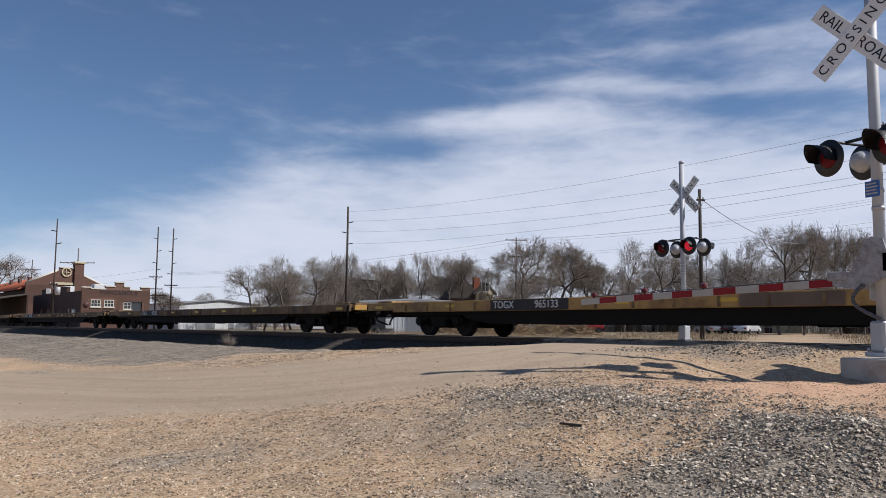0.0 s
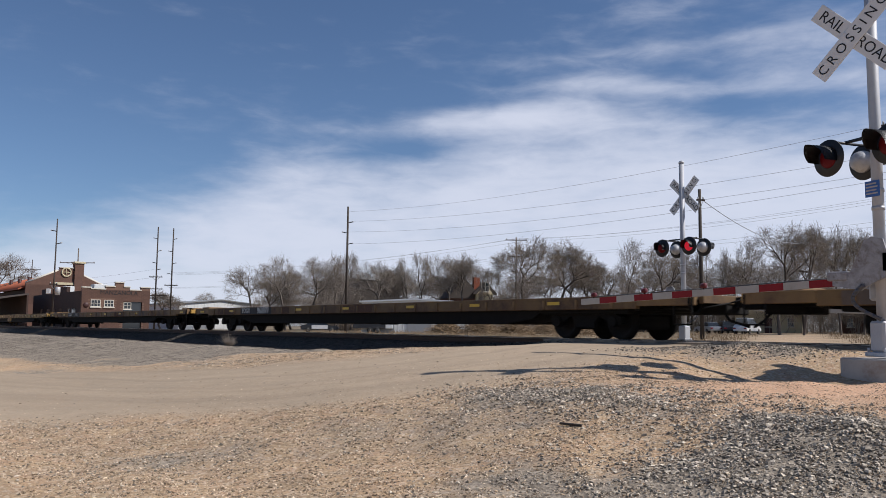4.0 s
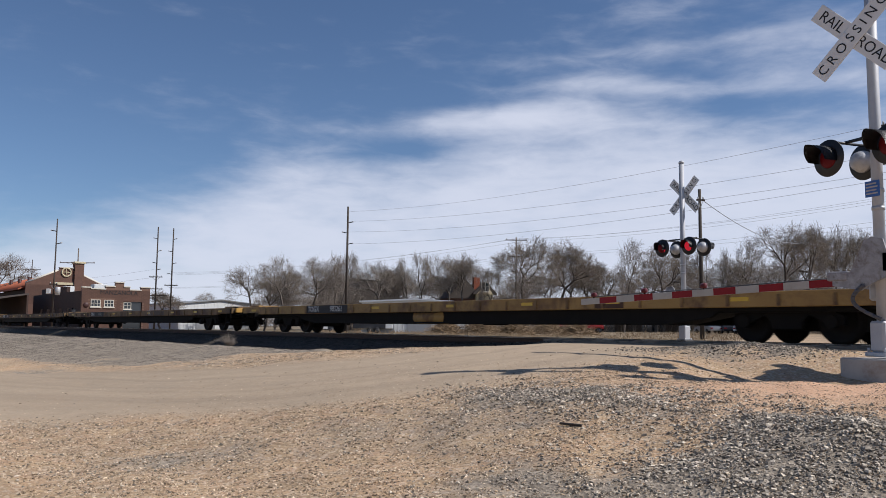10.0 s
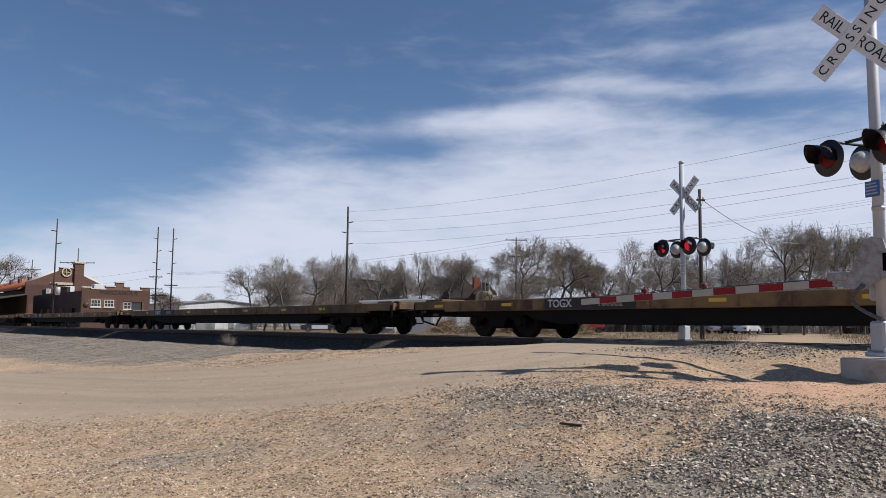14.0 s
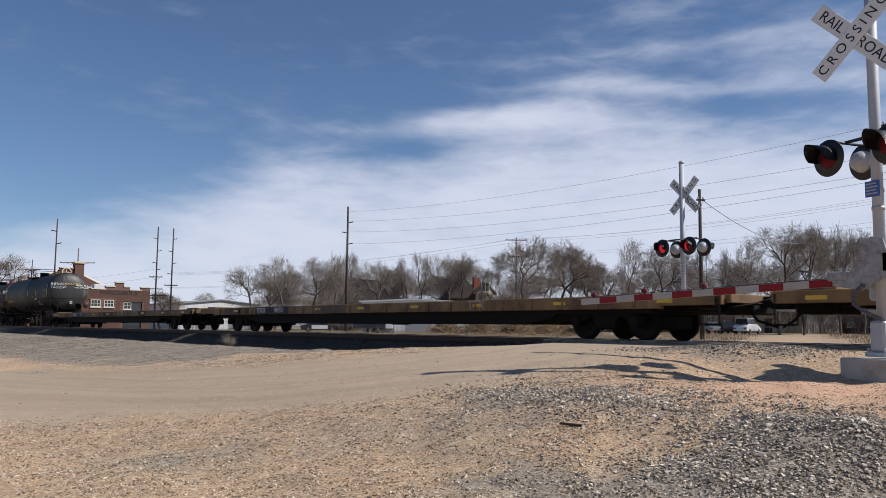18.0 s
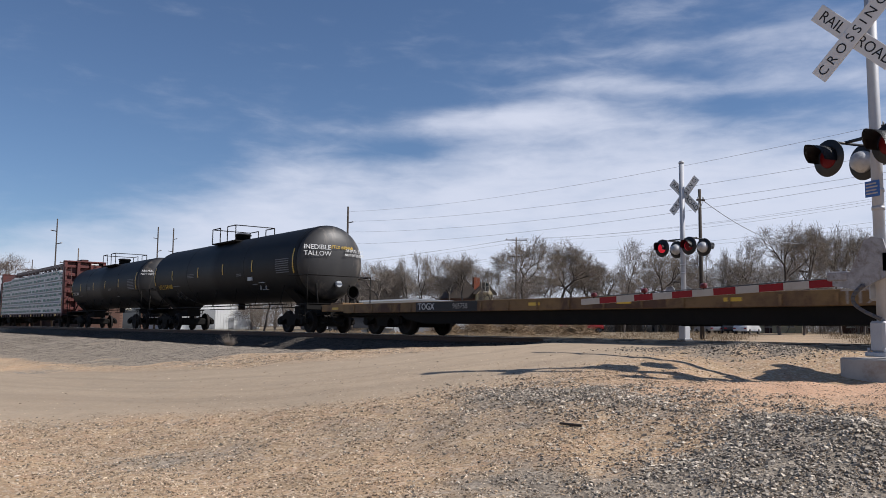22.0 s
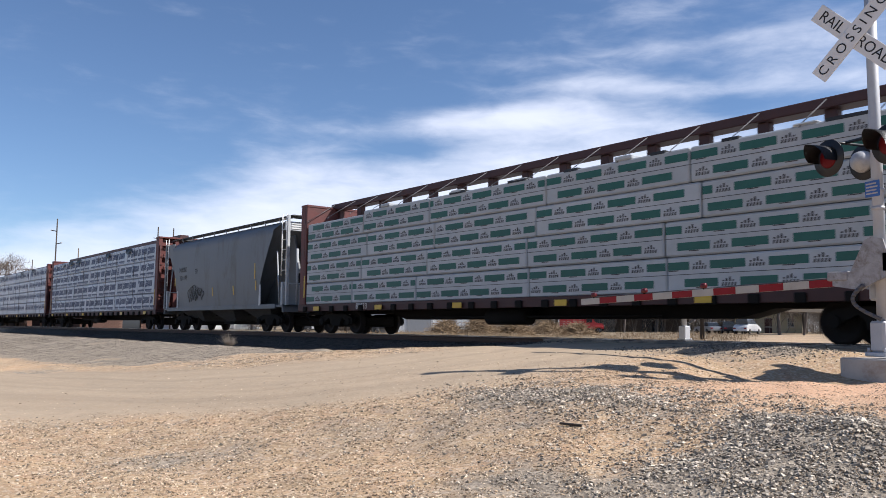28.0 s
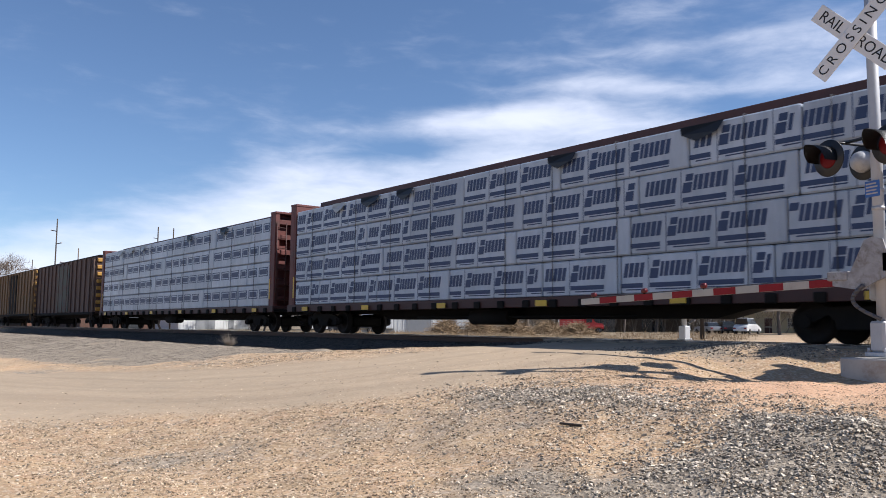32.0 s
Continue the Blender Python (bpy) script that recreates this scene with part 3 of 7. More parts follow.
    # the train's shade, blended into the stone colour by the mask
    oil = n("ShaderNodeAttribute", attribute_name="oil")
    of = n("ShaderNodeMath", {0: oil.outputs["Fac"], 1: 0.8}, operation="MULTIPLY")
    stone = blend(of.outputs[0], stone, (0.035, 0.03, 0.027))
    edge = n("ShaderNodeMapRange", {"Value": mid.outputs[0], "From Min": 0.3, "From Max": 0.7, "To Min": -0.3, "To Max": 0.3})
    add = n("ShaderNodeMath", {0: att.outputs["Fac"], 1: edge.outputs[0]}, operation="ADD")
    fac = n("ShaderNodeMapRange", {"Value": add.outputs[0], "From Min": 0.3, "From Max": 0.75})
    col = blend(fac.outputs[0], dirt, stone)
    col = blend(beyond.outputs["Fac"], col, grass)
    tree.links.new(col, bsdf.inputs["Base Color"])
    bsdf.inputs["Roughness"].default_value = 0.95
    bsdf.inputs["Specular IOR Level"].default_value = 0.2
    h = n("ShaderNodeMix", {"Factor": 0.5, "A": cells.outputs["Distance"], "B": fine.outputs[0]}, data_type="FLOAT")
    bp = n("ShaderNodeBump", {"Height": h.outputs[0], "Strength": 0.8, "Distance": 0.022})
    soft = n("ShaderNodeMapRange", {"Value": packed.outputs["Fac"], "To Min": 0.9, "To Max": 0.3})
    tree.links.new(soft.outputs[0], bp.inputs["Strength"])
    tree.links.new(bp.outputs[0], bsdf.inputs["Normal"])
    return m


def stones_mesh(pts, sizes, material, seed, flat=0.7, blocky=False):
    """Many small broken stones in one mesh, each turned its own way."""
    rng = np.random.default_rng(seed)
    base = np.array([(1, 0, 0), (0, 1, 0), (-1, 0, 0), (0, -1, 0), (0, 0, 1), (0, 0, -1)], float)
    tris = np.array([(0, 1, 4), (1, 2, 4), (2, 3, 4), (3, 0, 4), (1, 0, 5), (2, 1, 5), (3, 2, 5), (0, 3, 5)])
    if sizes.max() < 0.022:
        base, tris = np.array([(1, 0.1, -0.6), (-0.7, 0.8, -0.6), (-0.6, -0.9, -0.5), (0.1, 0, 1)], float), np.array([(0, 1, 3), (1, 2, 3), (2, 0, 3), (0, 2, 1)])
    if blocky:
        base = np.array([(x, y, z) for z in (-0.55, 0.55) for x, y in ((-0.75, -0.6), (0.75, -0.6), (0.75, 0.6), (-0.75, 0.6))], float)
        quads = ((0, 3, 2, 1), (4, 5, 6, 7), (0, 1, 5, 4), (1, 2, 6, 5), (2, 3, 7, 6), (3, 0, 4, 7))
        tris = np.array([t for a, b, c, d in quads for t in ((a, b, c), (a, c, d))])
    k, m = len(pts), len(base)
    v = base[None] * (0.65 + 0.6 * rng.random((k, m, 3))) + (rng.random((k, m, 3)) - 0.5) * 0.5
    q = rng.normal(0, 1, (k, 4))
    q /= np.linalg.norm(q, axis=1, keepdims=True)
    w, x, y, z = q.T
    rot = np.stack([np.stack([1 - 2 * (y * y + z * z), 2 * (x * y - z * w), 2 * (x * z + y * w)], -1),
                    np.stack([2 * (x * y + z * w), 1 - 2 * (x * x + z * z), 2 * (y * z - x * w)], -1),
                    np.stack([2 * (x * z - y * w), 2 * (y * z + x * w), 1 - 2 * (x * x + y * y)], -1)], 1)
    v = np.einsum("kij,kmj->kmi", rot, v)
    v[..., 2] *= flat
    v = v * (sizes * 0.5)[:, None, None] + pts[:, None, :]
    f = (tris[None] + (np.arange(k) * m)[:, None, None]).reshape(-1, 3)
    me = bpy.data.meshes.new("stones")
    me.from_pydata(v.reshape(-1, 3).tolist(), [], f.tolist())
    me.materials.append(material)
    return me


def stone_material(name, dark, light, tint):
    m = bpy.data.materials.new(name)
    m.use_nodes = True
    tree = m.node_tree
    bsdf = tree.nodes["Principled BSDF"]
    n = nodes_of(tree)
    geo = n("ShaderNodeNewGeometry")
    ramp = tree.nodes.new("ShaderNodeValToRGB")
    ramp.color_ramp.elements[0].color, ramp.color_ramp.elements[1].color = (*dark, 1), (*light, 1)
    e = ramp.color_ramp.elements.new(0.72)
    e.color = (*tint, 1)
    tree.links.new(geo.outputs["Random Per Island"], ramp.inputs[0])
    tree.links.new(ramp.outputs[0], bsdf.inputs["Base Color"])
    bsdf.inputs["Roughness"].default_value = 0.9
    return m


def scatter():
    # near-black ballast that carries the train's shade in its colour
    dark = stone_material("shade_dark_ballast", (0.03, 0.026, 0.023), (0.16, 0.14, 0.118), (0.075, 0.065, 0.056))
    brown = stone_material("brown_grey_ballast", (0.1, 0.086, 0.07), (0.33, 0.28, 0.225), (0.17, 0.145, 0.117))
    rng = np.random.default_rng(4)
    grey = stone_material("crushed_grey_stone", (0.12, 0.102, 0.08), (0.72, 0.62, 0.49), (0.36, 0.305, 0.24))
    tan = stone_material("tan_pebbles", (0.13, 0.098, 0.068), (0.82, 0.67, 0.49), (0.48, 0.345, 0.22))

    grit = stone_material("mixed_grit", (0.1, 0.078, 0.056), (0.85, 0.7, 0.52), (0.48, 0.36, 0.24))

    def field(count, x0, x1, y0, y1, keep, lo, hi, mat_, name, label, seed):
        x, y = rng.uniform(x0, x1, count), rng.uniform(y0, y1, count)
        ok = keep(x, y, rng.random(count))
        x, y = x[ok], y[ok]
        size = lo + (hi - lo) * rng.random(len(x)) ** 3.0
        z = ground_z(x, y) + small_relief(x, y) * (1 - 0.7 * road_share(x, y)) * np.where(y > 13.6, 0.4, 1.0) + size * 0.1
        me = stones_mesh(np.stack([x, y, z], 1), size, mat_, seed, blocky=name == "coarse_gravel")
        ob = new(name, me)
        tagged(ob, label, "gravel", kind="stuff")

    def in_view(x, y):
        d = np.hypot(x, y)
        a = np.degrees(np.arctan2(y, -x))
        return (a > 8) & (a < 69) & (d > 5.5)

    field(200000, -18, -1, 1.5, 12.8, lambda x, y, r: in_view(x, y) & (r < gravel_share(x, y) ** 1.4 * 0.85 + 0.025 * (1 - clean_share(x, y))), 0.007, 0.042, grey, "grey_gravel", "loose crushed grey stones strewn over the dirt", 1)
    field(190000, -16, -1, 1.5, 11.0, lambda x, y, r: in_view(x, y) & (r < (0.8 - 0.5 * gravel_share(x, y)) * (1 - 0.985 * clean_share(x, y))), 0.006, 0.036, tan, "tan_pebbles", "small tan pebbles scattered on the dirt", 2)
    field(320000, -15, -1, 1.8, 10.5, lambda x, y, r: in_view(x, y) & (np.hypot(x, y) < 13) & (r < (6.5 / np.hypot(x, y)) ** 1.5 * (0.8 - 0.62 * road_share(x, y))), 0.007, 0.0215, grit, "fine_grit", "fine tan and grey grit on the dirt", 12)
    field(60000, -64, -13, 5.0, 11.7, lambda x, y, r: r < gravel_share(x, y) * smooth(-1.5, 0.5, y - np.interp(x, [-60, -45, -24, -20, -16], [4.5, 5.2, 6.7, 8.4, 9.6])), 0.015, 0.05, brown, "bank_gravel", "brown-grey gravel berm beside the railway", 3)
    field(24000, -60, -13, 11.6, 14.9, lambda x, y, r: r < gravel_share(x, y), 0.03, 0.085, dark, "bank_ballast", "ballast on the railway bank, coloured dark for shade", 6)
    field(9000, -60, 5, 14.0, 17.9, lambda x, y, r: (r < 0.95) & ~((x > -15) & (x < -4.8)), 0.04, 0.08, dark, "track_ballast", "ballast between the sleepers, coloured dark for the train's shade", 5)
    field(42000, -5.4, -1.0, 4.2, 7.8, lambda x, y, r: in_view(x, y) & (r < 1.3 * np.exp(-((x + 2.9) / 1.2) ** 4 - ((y - 5.9) / 1.1) ** 4) + 0.05), 0.011, 0.045, grey, "coarse_gravel", "coarse broken grey stones heaped on the lot", 7)
    field(1500, -4.4, -1.2, 5.6, 7.4, lambda x, y, r: r < np.exp(-((x + 2.7) / 0.9) ** 2 - ((y - 6.4) / 0.35) ** 2), 0.028, 0.07, grey, "coarse_gravel", "coarse broken grey stones heaped on the lot", 9)
    field(9000, -10.5, -5.8, 11.2, 13.4, lambda x, y, r: r < np.exp(-((x + 7.8) / 1.5) ** 2 - ((y - 12.3) / 0.6) ** 2), 0.02, 0.06, brown, "berm_gravel", "brown-grey gravel berm beside the crossing", 10)
    field(26000, -9.0, -4.2, 5.2, 8.0, lambda x, y, r: r < 0.9 * np.exp(-((x + 6.1) / 1.4) ** 2 - ((y - 6.8) / 0.65) ** 2), 0.014, 0.05, grey, "coarse_gravel", "coarse broken grey stones heaped on the lot", 8)


def build_track():
    tr = thing("railway_track", "straight single railway track on wooden sleepers in ballast", "railway track", (0, 16.05, 0), kind="structure")
    prof = [(-0.07, -0.17), (0.07, -0.17), (0.07, -0.155), (0.012, -0.14), (0.012, -0.045), (0.036, -0.035), (0.036, -0.004), (-0.036, -0.004), (-0.036, -0.035), (-0.012, -0.045), (-0.012, -0.14), (-0.07, -0.155)]
    for s in (-0.755, 0.755):
        r = part("rail", prism(bmesh.new(), [(p[0] + s, p[1]) for p in prof], -900, 400, "x"), M_RAIL, tr, "rusty steel rail with a polished top")
        part("railhead", B(-900, 400, s - 0.034, s + 0.034, -0.006, 0.0), M_RAILHEAD, r)
    tie = mesh_of(B(-0.115, 0.115, -1.3, 1.3, -0.36, -0.172, bevel=0.012), M_TIE)
    for i in range(130):
        x = -66 + i * 0.53
        if not -15.2 < x < -4.6:
            part("sleeper", tie, None, tr, at=(x + 0.02 * math.sin(i * 7.1), 0, 0.01 * math.sin(i * 3.7)))
    plank = mesh_of(B(0, 2.38, -0.25, 0.25, -0.2, -0.012, bevel=0.012), M_CROSSING)
    for i in range(4):
        for y in (-1.14, -0.36, 0.36, 1.14):
            part("crossing_panel", plank, None, tr, at=(-14.6 + i * 2.4, y, 0))


build_ground()
build_track()
scatter()

# ---- crossing signals ----


FLASHERS = []


def rounded_blade(length, width, thick):
    return B(-length / 2, length / 2, -thick / 2, thick / 2, -width / 2, width / 2, bevel=0.006)


def crossbuck(parent, at, size=1.36, wide=0.255):
    cb = part("crossbuck_bracket", tube(bmesh.new(), (0, 0.02, 0), (0, 0.22, 0), 0.03, seg=8), M_GALV, parent, at=at)
    for k, (ang, texts) in enumerate(((45, (("CROSSING", 0.0),)), (-45, (("RAIL", -0.385), ("ROAD", 0.385))))):
        y = -0.012 - 0.02 * (1 - k)
        m = Matrix.Translation((0, y, 0)) @ Matrix.Rotation(radians(-ang), 4, "Y")
        part("blade", rounded_blade(size, wide, 0.012), M_SIGN_WHITE, cb, "white crossbuck blade with black letters", at=m)
        for t, dx in texts:
            lettering(t, 0.14 if t == "CROSSING" else 0.15, M_SIGN_BLACK, cb, m @ Matrix.Translation((dx, -0.008, 0)))
        part("blade_back", rounded_blade(size - 0.01, wide - 0.01, 0.004), M_ALU, cb, at=m @ Matrix.Translation((0, 0.0085, 0)))


def light_head(parent, x, y, z, facing, lens, spin=0):
    """One flashing head: a black disc, housing, lens and hood; facing -1 looks towards -y, 1 towards +y."""
    m = pose(x, y, z, 0, 0, (0 if facing < 0 else 180) + spin)
    h = part("light_housing", lathe(bmesh.new(), [(0.0, 0.16), (0.06, 0.16), (0.14, 0.13), (0.2, 0.07), (0.21, 0.01)], 24, "y"), M_GALV, parent, "grey round light housing", at=m)
    part("backing_disc", lathe(bmesh.new(), [(-0.015, 0.03), (-0.015, 0.262), (0.0, 0.266), (0.008, 0.262), (0.008, 0.03)], 36, "y"), M_BLACK, h, "black round backing disc")
    bm = bmesh.new()
    seg, rows = 20, []
    for j, (yy, r) in enumerate(((-0.016, 0.168), (-0.2, 0.165), (-0.3 if isinstance(lens, int) else -0.42, 0.16))):
        row = []
        for i in range(seg + 1):
            a = math.pi * (-0.12 + 1.24 * i / seg)
            cut = 1.0 if j < 2 else 1.0 - 0.45 * abs(i / seg - 0.5) * 2
            row.append(bm.verts.new((r * math.cos(a), yy * cut if j == 2 else yy, r * math.sin(a))))
        rows.append(row)
    for ra, rb in zip(rows, rows[1:]):
        for i in range(seg):
            bm.faces.new((ra[i], ra[i + 1], rb[i + 1], rb[i]))
    bmesh.ops.solidify(bm, geom=bm.faces[:], thickness=0.006)
    part("hood", bm, M_BLACK, h, "black visor hood", smooth=True)
    if isinstance(lens, int):
        # a flashing lamp: a slowly turning red globe, bright on one half
        ball = lathe(bmesh.new(), [(0.152 * math.sin(a), max(0.152 * math.cos(a), 0.004)) for a in [radians(-90 + 10 * k) for k in range(19)]], 36, "z")
        for f in ball.faces:
            f.material_index = 1 if f.calc_center_median().y > 0 else 0
        FLASHERS.append((part("lens", ball, [M_LENS_LIT, M_LENS_DIM], h, "flashing red lens", at=(0, 0.03, 0)), lens))
        return
    part("lens", lathe(bmesh.new(), [(-0.012, 0.15), (-0.03, 0.13), (-0.045, 0.08), (-0.05, 0.01)], 28, "y"), lens, h, "red lens")


def crossing_signal(at, turn, label, mast_top, arm_turn, arm_len, buck_y, buck_turn, lenses, with_arm=True):
    s = thing("crossing_signal", label, "crossing signal", at, turn, "crossing signals")
    gz = at[2]
    base = part("foundation", B(-0.38, 0.4, -0.4, 0.4, -0.45, 0.22, bevel=0.02), M_CONCRETE, s, "grey concrete block")
    foot = part("mast_foot", B(-0.17, 0.17, -0.17, 0.17, 0.24, 0.3, bevel=0.01), M_GALV, s)
    for dx in (-0.13, 0.13):
        for dy in (-0.13, 0.13):
            part("bolt", tube(bmesh.new(), (dx, dy, 0.3), (dx, dy, 0.36), 0.02, seg=6), M_GALV, foot)
    part("junction_box", B(-0.12, 0.12, -0.13, 0.13, 0.3, 0.72, bevel=0.03), M_ALU, s)
    mast = part("mast", tube(bmesh.new(), (0, 0, 0.3), (0, 0, mast_top - gz), 0.075, seg=20), M_ALU, s, "pale aluminium mast", smooth=False)
    part("mast_cap", lathe(bmesh.new(), [(mast_top - gz, 0.085), (mast_top - gz + 0.05, 0.08), (mast_top - gz + 0.09, 0.03)], 16, "z"), M_ALU, mast)
    for k in range(3):
        z = (2.15, 1.9, 1.2)[k] - gz
        part("mast_band", tube(bmesh.new(), (0, 0, z), (0, 0, z + 0.05), 0.084, seg=16), M_GALV, mast)
    crossbuck(s, pose(-0.06 + 0.09 * (buck_turn > 0), buck_y, 4.29 - gz, 0, 0, buck_turn))
    # lights on a cross arm
    zl = 2.69 - gz
    arm = part("light_crossarm", rod((-0.52, 0, zl + 0.255), (0.52, 0, zl + 0.255), r=0.025, seg=8), M_BLACK, s, "black steel light arm")
    for dx in (-0.5, 0.5):
        part("light_bracket", rod((dx, -0.31, zl + 0.24), (dx, 0.31, zl + 0.24), r=0.022), M_BLACK, arm)
    for (dx, dy, f), lens in zip(((-0.5, -0.33, -1), (0.5, -0.33, -1), (-0.5, 0.33, 1), (0.5, 0.33, 1)), lenses):
        light_head(s, dx, dy, zl, f, lens)
    if not buck_y > 0:
        part("blue_sign", B(-0.12, 0.12, -0.1, -0.09, 2.08 - gz, 2.3 - gz, bevel=0.004), M_BLUE_SIGN, s, "small blue notice plate")
        bars = bmesh.new()
        for k in range(4):
            box(bars, -0.1, 0.09 - 0.02 * (k % 2), -0.102, -0.1005, 2.115 - gz + k * 0.045, 2.135 - gz + k * 0.045)
        part("notice_lines", bars, M_WHITE_STRIPE, s)
    if with_arm:
        turn_m = Matrix.Rotation(radians(arm_turn), 4, "Z")
        zg = 0.92 - gz
        box_m = part("gate_mechanism", B(-0.22, 0.26, 0.09, 0.5, zg - 0.25, zg + 0.3, bevel=0.03), M_GALV, s, "grey gate mechanism box", at=turn_m)
        for yy in (-0.24, 0.6):
            outline = [(-0.55, zg - 0.05), (-0.55, zg + 0.14), (-0.3, zg + 0.14), (-0.1, zg + 0.56), (0.0, zg + 0.6), (0.14, zg + 0.56), (0.2, zg + 0.35), (0.18, zg + 0.05), (0.0, zg - 0.02), (-0.16, zg - 0.12)]
            part("gate_bracket", prism(bmesh.new(), outline, yy, yy + 0.035), M_CAST, box_m, "weathered cast bracket")
        part("counterweight", B(0.1, 0.55, -0.24, 0.6, zg + 0.1, zg + 0.4, bevel=0.03), M_CAST, box_m)
        part("arm_clamp", B(-0.62, -0.34, -0.26, -0.1, zg + 0.02, zg + 0.15, bevel=0.015), M_CAST, box_m)
        part("cable", rod(*[(-0.12 - 0.24 * math.sin(math.pi * k / 9) + 0.17 * k / 9, -0.26 + 0.1 * (k / 9) ** 2, zg - 0.05 - 0.46 * k / 9) for k in range(10)], r=0.028), M_WIRE, box_m)
        droop = math.radians(2.2)
        am = turn_m @ Matrix.Translation((-0.5, -0.18, zg)) @ Matrix.Rotation(-droop, 4, "Y")
        ga = part("gate_arm", B(-arm_len, 0.0, -0.012, 0.02, -0.055, 0.055, bevel=0.006), M_WHITE_STRIPE, s, "drooping red and white striped gate arm", at=am)
        w = 0.39
        k, x = 0, -0.02
        while x - w > -arm_len - 0.01:
            part("stripe", B(x - w, x, -0.0165, -0.0135, -0.054, 0.054), M_RED_STRIPE if k % 2 == 0 else M_WHITE_STRIPE, ga)
            k, x = k + 1, x - w
        part("arm_tip", B(x - 0.05, x, -0.0165, -0.0135, -0.054, 0.054), M_WHITE_STRIPE, ga)
        for dx in (arm_len - 0.25, arm_len - 1.38, arm_len - 2.55):
            lamp = part("arm_lamp", lathe(bmesh.new(), [(-0.05, 0.02), (-0.04, 0.043), (0.04, 0.043), (0.05, 0.02)], 14, "x", (-dx, 0, 0.11)), M_LAMP_RED, ga, "small red arm lamp")
            part("lamp_foot", tube(bmesh.new(), (-dx, 0, 0.05), (-dx, 0, 0.08), 0.02, seg=6), M_UNDER, lamp)
        part("lamp_cable", rod((-arm_len + 0.3, 0.0, 0.075), (-1.9, 0.0, 0.068), (-0.05, 0, 0.068), r=0.009, seg=5), M_WIRE, ga)
    return s


crossing_signal((-5.02, 11.5, -0.33), -18, "aluminium crossing signal with lowered striped gate on a concrete block", 5.9, 18, 4.7, -0.36, 21, (M_LENS_DIM, M_LENS_DIM, M_LENS_DIM, M_LENS_DIM))
crossing_signal((-14.65, 20.6, -0.35), -4, "aluminium crossing signal with red lights beyond the track", 5.24, 184, 6.1, 0.2, 0, (180, 0, M_LENS_DIM, M_LENS_DIM))

# ---- poles and wires ----


def utility_pole(at, height, label, arms=(), pins=(), r=0.13, material=None, can=0.0, arm_turn=35):
    material, r = material or M_POLE, r * 0.8
    p = thing("utility_pole", label, "utility pole", at, arm_turn, "utility poles")
    part("pole", tube(bmesh.new(), (0, 0, -0.4), (0, 0, height), r, r * 0.68, seg=12), material, p)
    for z, w in arms:
        a = part("crossarm", B(-w / 2, w / 2, -r - 0.1, -r, z - 0.06, z + 0.06, bevel=0.01), material, p)
        n = 4 if w > 1.6 else 2
        for i in range(n):
            x = -w / 2 + 0.12 + i * (w - 0.24) / (n - 1)
            part("insulator", lathe(bmesh.new(), [(z + 0.06, 0.02), (z + 0.1, 0.05), (z + 0.2, 0.055), (z + 0.24, 0.02)], 8, "z", (x, -r - 0.05, 0)), M_GALV, a)
        for s in (-1, 1):
            part("brace", rod((s * w * 0.3, -r - 0.05, z - 0.05), (0, -r, z - 0.55), r=0.02, seg=5), M_GALV, a)
    for i, (z, side) in enumerate(pins):
        b = part("post_insulator", rod((0, 0, z - 0.12), (side * 0.55, 0, z), r=0.05, seg=6), M_UNDER, p)
        part("clamp", tube(bmesh.new(), (side * 0.5, 0, z), (side * 0.66, 0, z + 0.02), 0.07, seg=8), M_GALV, b)
    if can:
        part("transformer", lathe(bmesh.new(), [(can - 0.5, 0.26), (can + 0.35, 0.28), (can + 0.4, 0.2)], 16, "z", (0.5, -0.1, 0)), M_GALV, p, "grey can transformer")
        part("switch_box", B(-0.75, -0.3, -0.2, 0.1, can - 0.35, can + 0.2, bevel=0.03), M_METAL_WHITE, p)
    return p


def gz(x, y):
    return float(ground_z(np.array([x]), np.array([y]))[0])


POLES = (
    (-81.1, 49.5, 14.2, (), ((12.4, 1), (11.2, -1), (9.9, 1)), 0.2, M_POLE, 0),
    (-97.6, 21.9, 11.9, ((4.6, 0.9),), ((9.2, 1), (10.6, -1)), 0.12, M_POLE, 3.9),
    (-135.9, 33.8, 12.1, ((9.8, 5.5),), (), 0.15, M_POLE_PALE, 0),
    (-123.1, 41.8, 15.0, ((4.6, 3.6), (5.6, 2.2), (7.4, 2.0)), ((13.3, -1), (11.4, 1), (9.6, -1), (8.6, 1)), 0.16, M_POLE, 0),
    (-122.4, 43.9, 14.9, ((6.2, 2.0),), ((13.3, 1), (11.4, -1), (9.6, 1), (8.0, -1)), 0.16, M_POLE, 0),
    (-196.1, 39.4, 14.2, ((12.0, 4.0),), (), 0.15, M_POLE, 0),
    (-80.1, 75.4, 12.5, ((12.1, 2.9), (9.9, 1.8)), (), 0.16, M_POLE_PALE, 7.2),
    (-33.8, 49.6, 10.2, ((9.4, 0.6),), (), 0.19, M_POLE, 0),
    (-77.7, 139.9, 15.2, (), (), 0.2, M_POLE_PALE, 0),
)
for x, y, top, arms, pins, r, m, can in POLES:
    g = gz(x, y)
    utility_pole((x, y, g), top - g, "weathered wooden utility pole with cross arms and insulators" if arms else "tall bare wooden utility pole", [(z - g, w) for z, w in arms], [(z - g, s) for z, s in pins], r, m, can - g if can else 0, 52)

